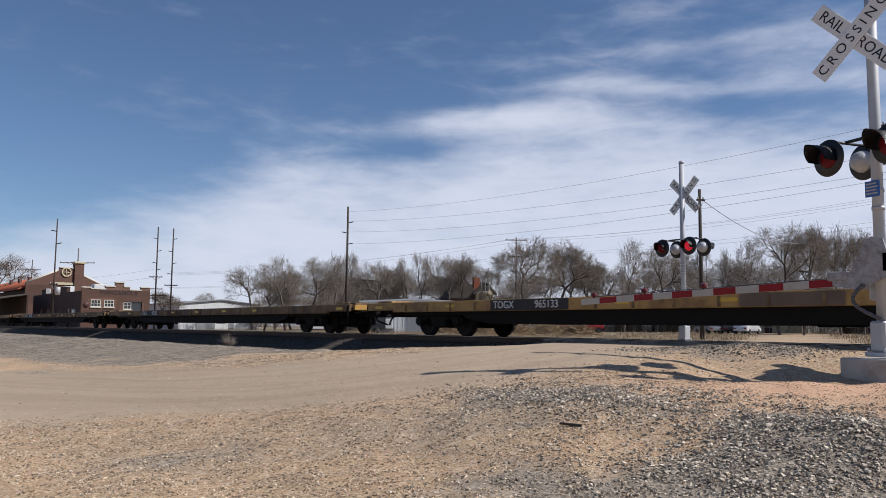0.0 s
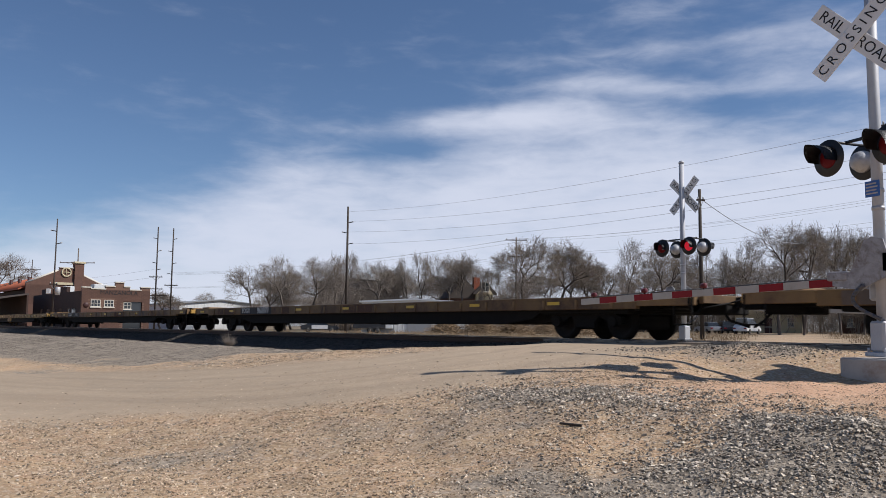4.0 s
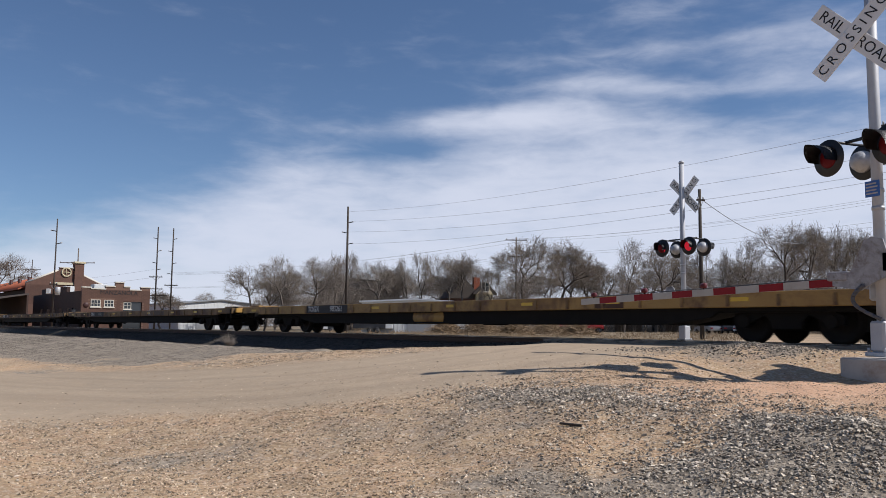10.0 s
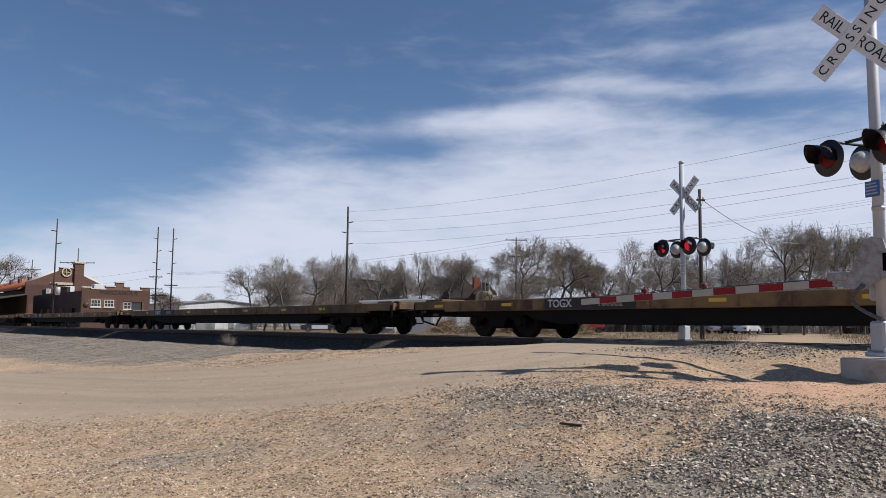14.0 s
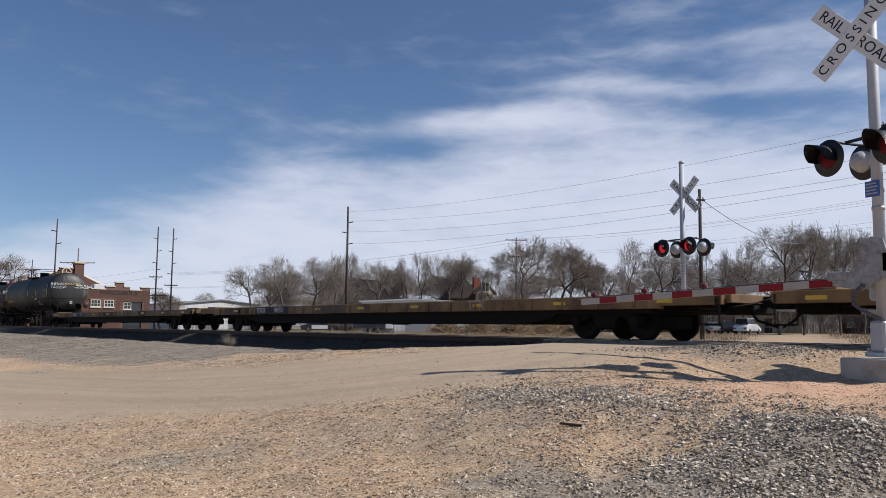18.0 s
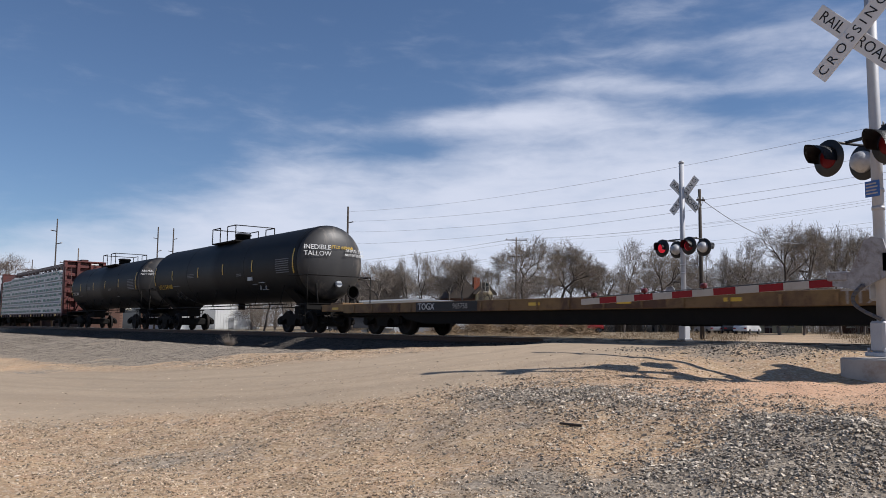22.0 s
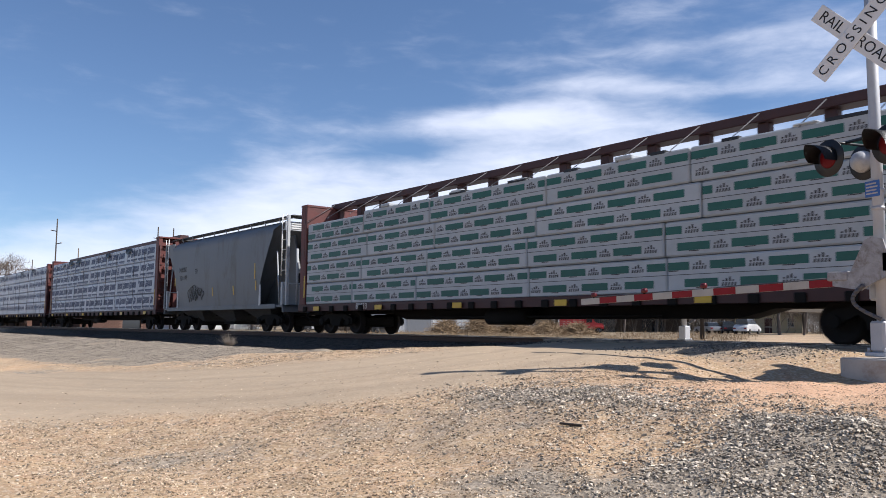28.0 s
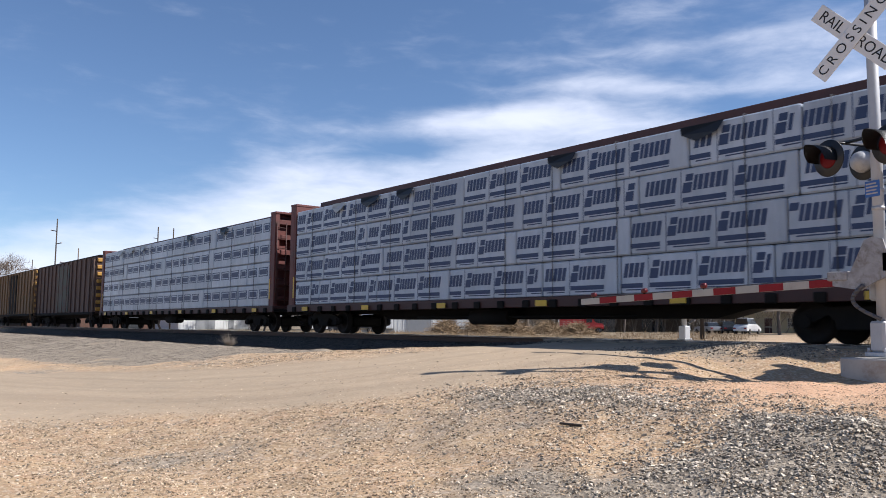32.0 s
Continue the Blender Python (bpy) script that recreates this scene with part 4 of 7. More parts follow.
# a taller pole out of sight to the right, which carries the wires' near ends
for x, y, top in ((-18.0, 44.5, 11.6), (-28.3, 69.5, 11.8)):
    g = gz(x, y)
    utility_pole((x, y, g), top - g, "wooden utility pole that carries the wires", [(top - g - 0.4, 2.4)], (), 0.16, M_POLE, 0, -20)


def wire(a, b, sag, r=0.012, name="overhead_wire"):
    cu = bmesh.new()
    a, b = Vector(a), Vector(b)
    side = (b - a).cross(Vector((0, 0, 1))).normalized()
    rings = []
    for i in range(17):
        t = i / 16
        p = a.lerp(b, t)
        p.z -= sag * 4 * t * (1 - t)
        rings.append([cu.verts.new(p + side * r * cx + Vector((0, 0, r * cz))) for cx, cz in ((1, 0), (0, 1), (-1, 0), (0, -1))])
    for ra, rb in zip(rings, rings[1:]):
        for i in range(4):
            cu.faces.new((ra[i], ra[(i + 1) % 4], rb[(i + 1) % 4], rb[i]))
    cu.faces.new(rings[0][::-1])
    cu.faces.new(rings[-1])
    single(name, cu, M_LINE, "thin dark overhead wire between utility poles", "cable", group="overhead wires")


P1 = (-81.1, 49.5)
for z0, z1, sag in ((13.6, 11.23, 0.9), (12.46, 9.6, 0.8), (11.22, 8.65, 0.8), (9.82, 8.29, 0.8)):
    wire((P1[0], P1[1], z0), (-18.0, 44.5, z1), sag, 0.009)
for dx, dy, z0, z1, sag in ((-1.0, -1.0, 12.1, 11.4, 0.7), (0, 0, 12.3, 11.2, 0.7), (0.8, 0.8, 12.0, 10.98, 0.7), (-0.5, -0.5, 10.05, 9.42, 0.5), (0.5, 0.5, 9.95, 9.0, 0.5)):
    wire((-80.1 + dx, 75.4 + dy, z0), (-28.3, 69.5, z1), sag, 0.009)
    wire((-80.1 + dx, 75.4 + dy, z0), (-122.4 + dx * 0.6, 43.9 + dy * 0.6, z0 - 4.2), 0.9, 0.01)
wire((-33.7, 49.6, 9.5), (-50.5, 97.7, 11.4), 1.4, 0.03)
for dz in (0, 1.2):
    wire((-123.1, 41.8, 7.4 + dz), (-220, 30, 8.5 + dz), 1.0, 0.011)

# ---- bare trees ----


def tubes_mesh(segs, sides, material):
    """One mesh of tapered limbs from arrays: start, end, start radius, end radius."""
    a = np.array([s[0] for s in segs], float)
    b = np.array([s[1] for s in segs], float)
    ra = np.array([s[2] for s in segs])
    rb = np.array([s[3] for s in segs])
    d = b - a
    d /= np.maximum(np.linalg.norm(d, axis=1, keepdims=True), 1e-6)
    ref = np.where(np.abs(d[:, 2:3]) > 0.9, np.array([[1.0, 0, 0]]), np.array([[0, 0, 1.0]]))
    u = np.cross(d, ref)
    u /= np.linalg.norm(u, axis=1, keepdims=True)
    v = np.cross(d, u)
    k = len(segs)
    ang = np.arange(sides) * 2 * np.pi / sides
    ring = u[:, None] * np.cos(ang)[None, :, None] + v[:, None] * np.sin(ang)[None, :, None]
    verts = np.concatenate([a[:, None] + ring * ra[:, None, None], b[:, None] + ring * rb[:, None, None]], 1).reshape(-1, 3)
    i = np.arange(sides)
    quad = np.stack([i, (i + 1) % sides, sides + (i + 1) % sides, sides + i], 1)
    faces = (quad[None] + (np.arange(k) * 2 * sides)[:, None, None]).reshape(-1, 4)
    me = bpy.data.meshes.new("limbs")
    me.from_pydata(verts.tolist(), [], faces.tolist())
    me.polygons.foreach_set("use_smooth", [True] * len(me.polygons))
    me.materials.append(material)
    return me


def grow(seed, height, levels=7, lean=0.0, low=0.42, multi=1, open_=0.62):
    """The limbs of a bare tree by level: each forks into thinner, shorter ones that reach up and out to a rounded crown."""
    rng = np.random.default_rng(seed)
    out = {k: [] for k in range(levels + 1)}

    def limb(p, d, length, r, level, spin):
        q, n = p, 3 if level < 2 else 2
        for i in range(n):
            d = d + rng.normal(0, 0.12 + 0.02 * level, 3)
            d /= np.linalg.norm(d)
            e = q + d * length / n
            out[level].append((q, e, max(r * (1 - 0.3 * i / n), 0.009), max(r * (1 - 0.3 * (i + 1) / n), 0.008)))
            q = e
            if level >= levels:
                for _ in range(2):
                    tip = d + rng.normal(0, 0.55, 3)
                    out[level].append((q, q + tip * rng.uniform(0.2, 0.42), 0.009, 0.006))
                continue
            last = i == n - 1
            kids = (3 if rng.random() < 0.3 else 2) if last else (1 if level >= 1 and rng.random() < 0.55 else 0)
            for k in range(kids):
                spin += 2.1 + rng.uniform(-0.5, 0.5) if not last else 2 * math.pi / kids + rng.uniform(-0.4, 0.4)
                u = np.cross(d, (0.3, 0.9, 0.2))
                u /= np.linalg.norm(u)
                side = u * math.cos(spin) + np.cross(d, u) * math.sin(spin)
                ang = rng.uniform(0.55, 1.15) * open_ * (1.0 if last else 1.5)
                nd = d * math.cos(ang) + side * math.sin(ang)
                nd[2] += 0.05 if level < 3 else -0.03
                nd /= np.linalg.norm(nd)
                limb(q, nd, length * rng.uniform(0.7, 0.86) * (0.36 if level == 0 else 1.0), r * (rng.uniform(0.6, 0.74) if last else rng.uniform(0.4, 0.5)), level + 1, spin)

    for m in range(multi):
        d = np.array([lean + rng.normal(0, 0.22) * (multi > 1), rng.normal(0, 0.05) + rng.normal(0, 0.22) * (multi > 1), 1.0])
        d /= np.linalg.norm(d)
        limb(np.array([rng.normal(0, 0.12) * m, rng.normal(0, 0.12) * m, -0.2]), d, height * low, height * 0.016 / math.sqrt(multi), 0, rng.uniform(0, 6))
    allp = np.array([s[1] for k in out for s in out[k]])
    mid = np.median(allp[:, :2], axis=0) if multi == 1 else np.zeros(2)
    wid = np.percentile(np.hypot(allp[:, 0] - mid[0], allp[:, 1] - mid[1]), 96)
    return out, height / np.percentile(allp[:, 2], 99.7), wid


def tree_model(seed, height, width, **kw):
    out, sz, wid = grow(seed, height, **kw)
    sx = width / 2 / wid
    def sc(segs):
        return [((a[0] * sx, a[1] * sx, a[2] * sz), (b[0] * sx, b[1] * sx, b[2] * sz), r0, r1) for a, b, r0, r1 in segs]
    t = thing("bare_tree", "leafless deciduous tree with a grey trunk and fine brown twigs", "tree", (0, 0, -50), group="bare trees")
    lv = sorted(out)
    part("trunk", tubes_mesh(sc(out[0]), 8, M_BARK if height > 6 else M_TWIG), None, t, kind="stuff" if kw.get("multi", 1) > 1 else "")
    part("limb_frame", tubes_mesh(sc(out[1] + out[2] + out[3]), 5, M_BARK if height > 6 else M_TWIG), None, t, kind="stuff")
    part("crown", tubes_mesh(sc([s for k in lv[4:] for s in out[k]]), 3, M_TWIG), None, t, "crown of fine bare twigs", kind="stuff")
    t["size"] = (width, height)
    return t


MODELS = [tree_model(3, 12, 7.5), tree_model(8, 13, 8.5, open_=0.52), tree_model(21, 12, 9, levels=6, multi=2, low=0.36), tree_model(34, 13, 7, lean=0.3),
          tree_model(47, 12, 8, open_=0.6), tree_model(72, 11, 9, open_=0.7)]
FAR_MODELS = [tree_model(13, 11, 8, levels=6), tree_model(29, 11, 9, levels=6, open_=0.7)]
BUSH = [tree_model(101, 5, 5.5, levels=4, multi=4, low=0.3), tree_model(133, 5, 6.5, levels=4, multi=5, low=0.3, open_=0.7)]
for b in BUSH:
    b.name = "bare_shrub"
    tagged(b, "tangled leafless brown shrub under the trees", "shrub", "undergrowth")

TREES = (
    (-106.2, 51.4, 7.2, 4.6), (-99.5, 51.4, 9.9, 6.0), (-101.5, 56.2, 10.0, 5.2), (-92.9, 55.1, 10.1, 6.4), (-93.5, 61.7, 9.4, 6.0), (-99.9, 70.0, 8.4, 5.0),
    (-91.6, 67.9, 10.6, 6.0), (-92.5, 73.2, 10.9, 6.2), (-86.5, 71.2, 10.5, 5.4), (-83.9, 74.2, 8.4, 3.6), (-80.4, 78.0, 12.5, 9.2), (-81.9, 84.9, 12.7, 7.8),
    (-74.9, 91.2, 13.1, 6.4), (-75.0, 98.7, 12.4, 7.0), (-67.9, 101.4, 12.5, 5.4), (-59.0, 95.2, 12.3, 5.2), (-51.2, 90.5, 12.9, 6.8), (-47.2, 88.4, 12.3, 4.0),
    (-46.3, 95.3, 12.5, 4.8), (-45.9, 100.0, 12.7, 4.8), (-41.7, 97.5, 11.7, 4.8), (-162.5, 28.4, 12.4, 9.0), (-86.3, 97.2, 10.9, 6.0), (-75.3, 106.0, 11.4, 6.0),
    (-58.7, 110.4, 11.9, 6.0), (-132, 46, 5.8, 5.8), (-177, 70, 7.7, 7.9), (-118, 78, 9.5, 7.0))
rng_t = random.Random(11)
for i, (x, y, h, w) in enumerate(TREES):
    src = MODELS[(0, 1, 4, 5, 2)[(i * 3 + i // 5) % 5]] if i != 17 else MODELS[3]
    mw, mh = src["size"]
    g = gz(x, y)
    copy_thing(src, pose(x, y, g - 0.1, 0, 0, rng_t.uniform(0, 360) if i != 17 else 0) @ Matrix.Diagonal((w / mw * 1.3, w / mw * 1.3, (h - g) / mh, 1)))
for i in range(30):
    turn_i = TURN + math.atan((-335 + 1080 * i / 29 + rng_t.uniform(-12, 12)) / 1444)
    far = rng_t.uniform(131, 152)
    x, y = -far * math.cos(turn_i), far * math.sin(turn_i)
    h = rng_t.uniform(8.5, 11.5)
    src = FAR_MODELS[i % 2]
    mw, mh = src["size"]
    copy_thing(src, pose(x, y, gz(x, y) - 0.1, 0, 0, rng_t.uniform(0, 360)) @ Matrix.Diagonal((1.25, 1.25, h / mh, 1)))
for i in range(60):
    t = i / 59
    px = -113 + 76 * t + rng_t.uniform(-2, 2)
    py = np.interp(t, [0, 0.12, 0.3, 0.5, 0.75, 1], [56, 67, 86, 104, 113, 106]) + rng_t.uniform(-5, 6)
    src = BUSH[i % 2]
    s = rng_t.uniform(0.75, 1.35)
    copy_thing(src, pose(px, float(py), gz(px, py) - 0.05, 0, 0, rng_t.uniform(0, 360)) @ Matrix.Diagonal((s * 1.2, s * 1.2, s * rng_t.uniform(0.8, 1.25), 1)))
# the thicket that closes the view under the trees, in fine bare stems of uneven height
segs = []
brng = np.random.default_rng(31)
for i in range(52000):
    off = -335 + 1170 * brng.random()
    turn_i = TURN + math.atan(off / 1444)
    far = brng.uniform(128, 158)
    crest = 4.6 + 1.5 * math.sin(off * 0.021 + 1.0) + 1.1 * math.sin(off * 0.063) + 0.7 * math.sin(off * 0.17 + far * 0.3)
    p = np.array([-far * math.cos(turn_i), far * math.sin(turn_i), max(0.0, crest) * brng.random() ** 1.25])
    d = np.array([brng.normal(0, 0.55), brng.normal(0, 0.55), abs(brng.normal(0.8, 0.5))])
    segs.append((p, p + d * brng.uniform(0.4, 1.4), 0.022, 0.008))
tagged(new("thicket", tubes_mesh(segs, 3, M_TWIG)), "grey-brown leafless thicket under the far trees", "thicket", kind="stuff")
for src in MODELS + FAR_MODELS + BUSH:
    for o in [*src.children_recursive, src]:
        bpy.data.objects.remove(o)

# ---- buildings ----


def window(parent, x, z, w, h, y, panes=1, frame_mat=None, sill=True):
    """A framed window on the wall plane y that faces -y."""
    fm = frame_mat or M_PALE_TRIM
    bm = bmesh.new()
    t = 0.07
    box(bm, x - w / 2, x + w / 2, y - 0.05, y + 0.03, z + h - t, z + h)
    box(bm, x - w / 2, x + w / 2, y - 0.05, y + 0.03, z, z + t)
    box(bm, x - w / 2, x - w / 2 + t, y - 0.05, y + 0.03, z + t, z + h - t)
    box(bm, x + w / 2 - t, x + w / 2, y - 0.05, y + 0.03, z + t, z + h - t)
    for k in range(1, panes):
        xx = x - w / 2 + k * w / panes
        box(bm, xx - 0.02, xx + 0.02, y - 0.04, y + 0.02, z + t, z + h - t)
    box(bm, x - w / 2 + t, x + w / 2 - t, y - 0.04, y + 0.02, z + h * 0.5 - 0.02, z + h * 0.5 + 0.02)
    f = part("window", bm, fm, parent)
    part("pane", B(x - w / 2 + t, x + w / 2 - t, y - 0.012, y - 0.004, z + t, z + h - t), M_DARK_GLASS, f)
    if sill:
        part("sill", B(x - w / 2 - 0.08, x + w / 2 + 0.08, y - 0.14, y + 0.02, z - 0.1, z), fm, f)


def brick_courses(parent, x0, x1, y, z0, z1, holes=(), cell=(0.46, 0.16)):
    """Courses of brick proud of the mortar on a wall that faces -y, joined in one mesh."""
    bm = bmesh.new()
    w, h = cell
    r = 0
    z = z0
    while z < z1 - 0.02:
        x = x0 - (w / 2 if r % 2 else 0)
        while x < x1:
            a, b = max(x + 0.012, x0), min(x + w - 0.012, x1)
            if b - a > 0.05 and not any(hx0 < b and a < hx1 and hz0 < z + h and z < hz1 for hx0, hx1, hz0, hz1 in holes):
                vs = [bm.verts.new(p) for p in ((a, y - 0.012, z + 0.012), (b, y - 0.012, z + 0.012), (b, y - 0.012, min(z + h, z1)), (a, y - 0.012, min(z + h, z1)))]
                bm.faces.new(vs)
            x += w
        z += h
        r += 1
    part("brickwork", bm, M_BRICK, parent, "weathered brown brick courses", kind="stuff")


def depot():
    """Brown brick depot: the lettered gable end faces down the track, the long wall lies along it."""
    g = -0.45
    b = thing("brick_depot", "brown brick depot with a stepped parapet and painted town name", "building", (-100, 25.5, g), 90)
    # local x runs along the lettered end (world +y), local -y faces world +x
    W, D, H = 7.8, 25.0, 4.75
    holes = ((1.0, 2.1, 2.55, 3.6), (2.5, 3.6, 2.55, 3.6), (4.7, 6.9, 0.0, 3.4))
    end = bmesh.new()
    prism(end, [(0, 0), (4.7, 0), (4.7, 3.4), (6.9, 3.4), (6.9, 0), (W, 0), (W, H + 0.35), (W - 1.1, H + 0.35), (W - 1.1, H), (W - 2.4, H), (W - 2.4, H + 0.35), (W - 3.1, H + 0.35), (W - 3.1, H + 0.85), (2.6 + 1.1, H + 0.85), (2.6 + 1.1, H + 0.35), (2.6, H + 0.35), (2.6, H), (1.0, H), (1.0, H + 0.15), (0, H + 0.15)], 0.0, 0.4)
    wall = part("end_wall", end, M_BRICK_WALL, b)
    brick_courses(wall, 0, W, 0, 0.05, H - 0.02, holes)
    for a0, a1, z in ((0, 1.0, H + 0.15), (1.0, 2.6, H), (2.6, 3.7, H + 0.35), (3.7, 4.7, H + 0.85), (4.7, 5.4, H + 0.35), (5.4, 6.7, H), (6.7, W, H + 0.35)):
        part("coping", B(a0 - 0.04, a1 + 0.04, -0.08, 0.48, z, z + 0.13, bevel=0.01), M_PALE_TRIM, wall)
    # the trackside wall has its shade painted into the brick colour
    part("side_wall", B(0, 0.4, 0.4, D, 0, H - 0.2), M_BRICK_SHADED, b, "long brick wall with its shade painted into the brick")
    part("side_wall", B(W - 0.4, W, 0.4, D, 0, H - 0.2), M_BRICK, b)
    part("rear_wall", B(0.4, W - 0.4, D - 0.4, D, 0, H - 0.2), M_BRICK, b)
    part("roof", B(0.4, W - 0.4, 0.4, D - 0.4, H - 0.5, H - 0.35), M_SHINGLE, b)
    for i, (y0, y1) in enumerate(((7, 10), (17, 20))):
        part("parapet_step", B(0, 0.4, y0, y1, H - 0.2, H + 0.5), M_BRICK_SHADED, b)
    window(wall, 1.55, 2.7, 1.1, 0.85, 0.0, 3)
    window(wall, 3.05, 2.7, 1.1, 0.85, 0.0, 3)
    window(wall, 5.2, 2.5, 0.9, 0.85, 0.12, 2)
    part("garage_opening", B(4.75, 6.85, 0.2, 0.3, 0, 3.35), M_DARK_GLASS, wall, "dark garage doorway")
    lettering("MANZANOLA", 0.5, M_SIGN_BLACK, wall, pose(4.15, -0.03, 4.4))
    part("wall_sign", lathe(bmesh.new(), [(-0.06, 0.02), (-0.058, 0.3), (-0.01, 0.32)], 20, "y", (0.5, 0, 2.9)), M_OXIDE_DARK, wall, "round dark red wall sign")
    for k, yy in enumerate((2.5, 5.2, 8.5, 12.0, 15.0, 19.0)):
        d = part("doorway", B(-0.03, 0.05, yy, yy + (1.1 if k % 2 else 1.6), 0.0 if k % 2 else 1.0, 2.6), M_DARK_GLASS, b)
    part("roof_unit", B(2.2, 3.8, 3.4, 5.0, H - 0.35, H + 0.75, bevel=0.04), M_METAL_WHITE, b, "white rooftop cooler")
    part("roof_unit", B(0.9, 2.0, 11.5, 13.0, H - 0.35, H + 0.75, bevel=0.04), M_METAL_WHITE, b)


def mission_hall():
    g = -0.45
    b = thing("mission_hall", "brick hall with red tile roof, round gable window and chimney", "building", (-130, 25.4, g), 90)
    W, D, H, R = 10.8, 60.0, 6.5, 8.95
    gable = prism(bmesh.new(), [(0, 0), (W, 0), (W, H), (W * 0.5 + 1.1, R - 0.45), (W * 0.5 + 0.9, R), (W * 0.5 - 0.9, R), (W * 0.5 - 1.1, R - 0.45), (0, H)], 0, 0.5)
    wall = part("gable_wall", gable, M_BRICK, b)
    brick_courses(wall, 0.05, W - 0.05, 0, 3.5, H - 0.1)
    for s0, s1 in (((0, H), (W * 0.5 - 1.1, R - 0.45)), ((W * 0.5 + 1.1, R - 0.45), (W, H))):
        part("coping", rod((s0[0], 0.2, s0[1] + 0.08), (s1[0], 0.2, s1[1] + 0.08), r=0.17, seg=6), M_PALE_TRIM, wall)
    part("coping", B(W * 0.5 - 1.0, W * 0.5 + 1.0, -0.1, 0.6, R, R + 0.14, bevel=0.02), M_PALE_TRIM, wall)
    ring = bmesh.new()
    for i in range(28):
        a, c = 2 * math.pi * i / 28, 2 * math.pi * (i + 1) / 28
        tube(ring, (W * 0.5 + 0.62 * math.cos(a), -0.05, R - 0.62 + 0.62 * math.sin(a)), (W * 0.5 + 0.62 * math.cos(c), -0.05, R - 0.62 + 0.62 * math.sin(c)), 0.12, seg=6, caps=False)
    tube(ring, (W * 0.5, -0.05, R - 1.2), (W * 0.5, -0.05, R - 0.02), 0.06, seg=6)
    tube(ring, (W * 0.5 - 0.6, -0.05, R - 0.62), (W * 0.5 + 0.6, -0.05, R - 0.62), 0.06, seg=6)
    part("round_window", ring, M_HOUSE, wall, "round cream window surround with a cross")
    part("window_band", B(W * 0.5 - 1.6, W * 0.5 + 1.6, -0.12, 0.0, R - 2.5, R - 2.15, bevel=0.01), M_HOUSE, wall)
    part("chimney", B(W * 0.5 + 1.1, W * 0.5 + 2.4, -0.3, 1.0, 0.0, R + 0.75, bevel=0.02), M_BRICK, b, "square brick chimney")
    part("chimney_cap", B(W * 0.5 + 0.95, W * 0.5 + 2.55, -0.45, 1.15, R + 0.75, R + 1.05, bevel=0.04), M_HOUSE, b)
    # roof slopes with rows of tile
    for s in (0, 1):
        x0, x1 = (-0.9, W / 2) if s == 0 else (W + 0.9, W / 2)
        slope = part("roof_slope", prism(bmesh.new(), [(x0, H - 0.75), (x1, R - 0.7), (x1, R - 0.9), (x0, H - 0.95)], 0.5, D), M_TILE_ROOF, b, "red clay tile roof")
        if s == 0:
            bm = bmesh.new()
            for k in range(100):
                yy = 0.6 + k * (D - 0.8) / 100
                tube(bm, (x0, yy, H - 0.73), (x1, yy, R - 0.68), 0.11, seg=5)
            part("tiling", bm, M_TILE_ROOF, slope, kind="stuff")
    # the trackside wall wears the brick with shade in its colour
    part("side_wall", B(0, 0.4, 0.5, D, 0, H - 0.9), M_BRICK_SHADED, b)
    part("side_wall", B(W - 0.4, W, 0.5, D, 0, H - 0.9), M_BRICK, b)
    part("rear_wall", B(0, W, D - 0.4, D, 0, H), M_BRICK, b)
    for k in range(3):
        part("roof_vent", tube(bmesh.new(), (2.8, 12 + k * 7, R - 2.6), (2.8, 12 + k * 7, R - 0.9), 0.28, seg=10), M_OXIDE_DARK, b)


def canopy():
    b = thing("platform_canopy", "dark wooden platform canopy along the depot", "canopy", (-140, 18.9, -0.45))
    part("roof", prism(bmesh.new(), [(-1.8, 3.3), (4.2, 4.4), (4.2, 4.6), (-1.8, 3.5)], 0, 24, "x"), M_SHINGLE, b, "dark shingled canopy roof")
    part("fascia", B(0, 24, -1.85, -1.75, 3.0, 3.5), M_OXIDE_DARK, b)
    # the dark under the canopy is painted into this wall's brick
    part("back_wall", B(0, 24, 4.0, 4.2, 0, 4.4), M_BRICK_SHADED, b)
    for k in range(6):
        part("post", B(0.5 + k * 4.5, 0.75 + k * 4.5, -1.5, -1.25, 0, 3.4, bevel=0.02), M_UNDER, b)


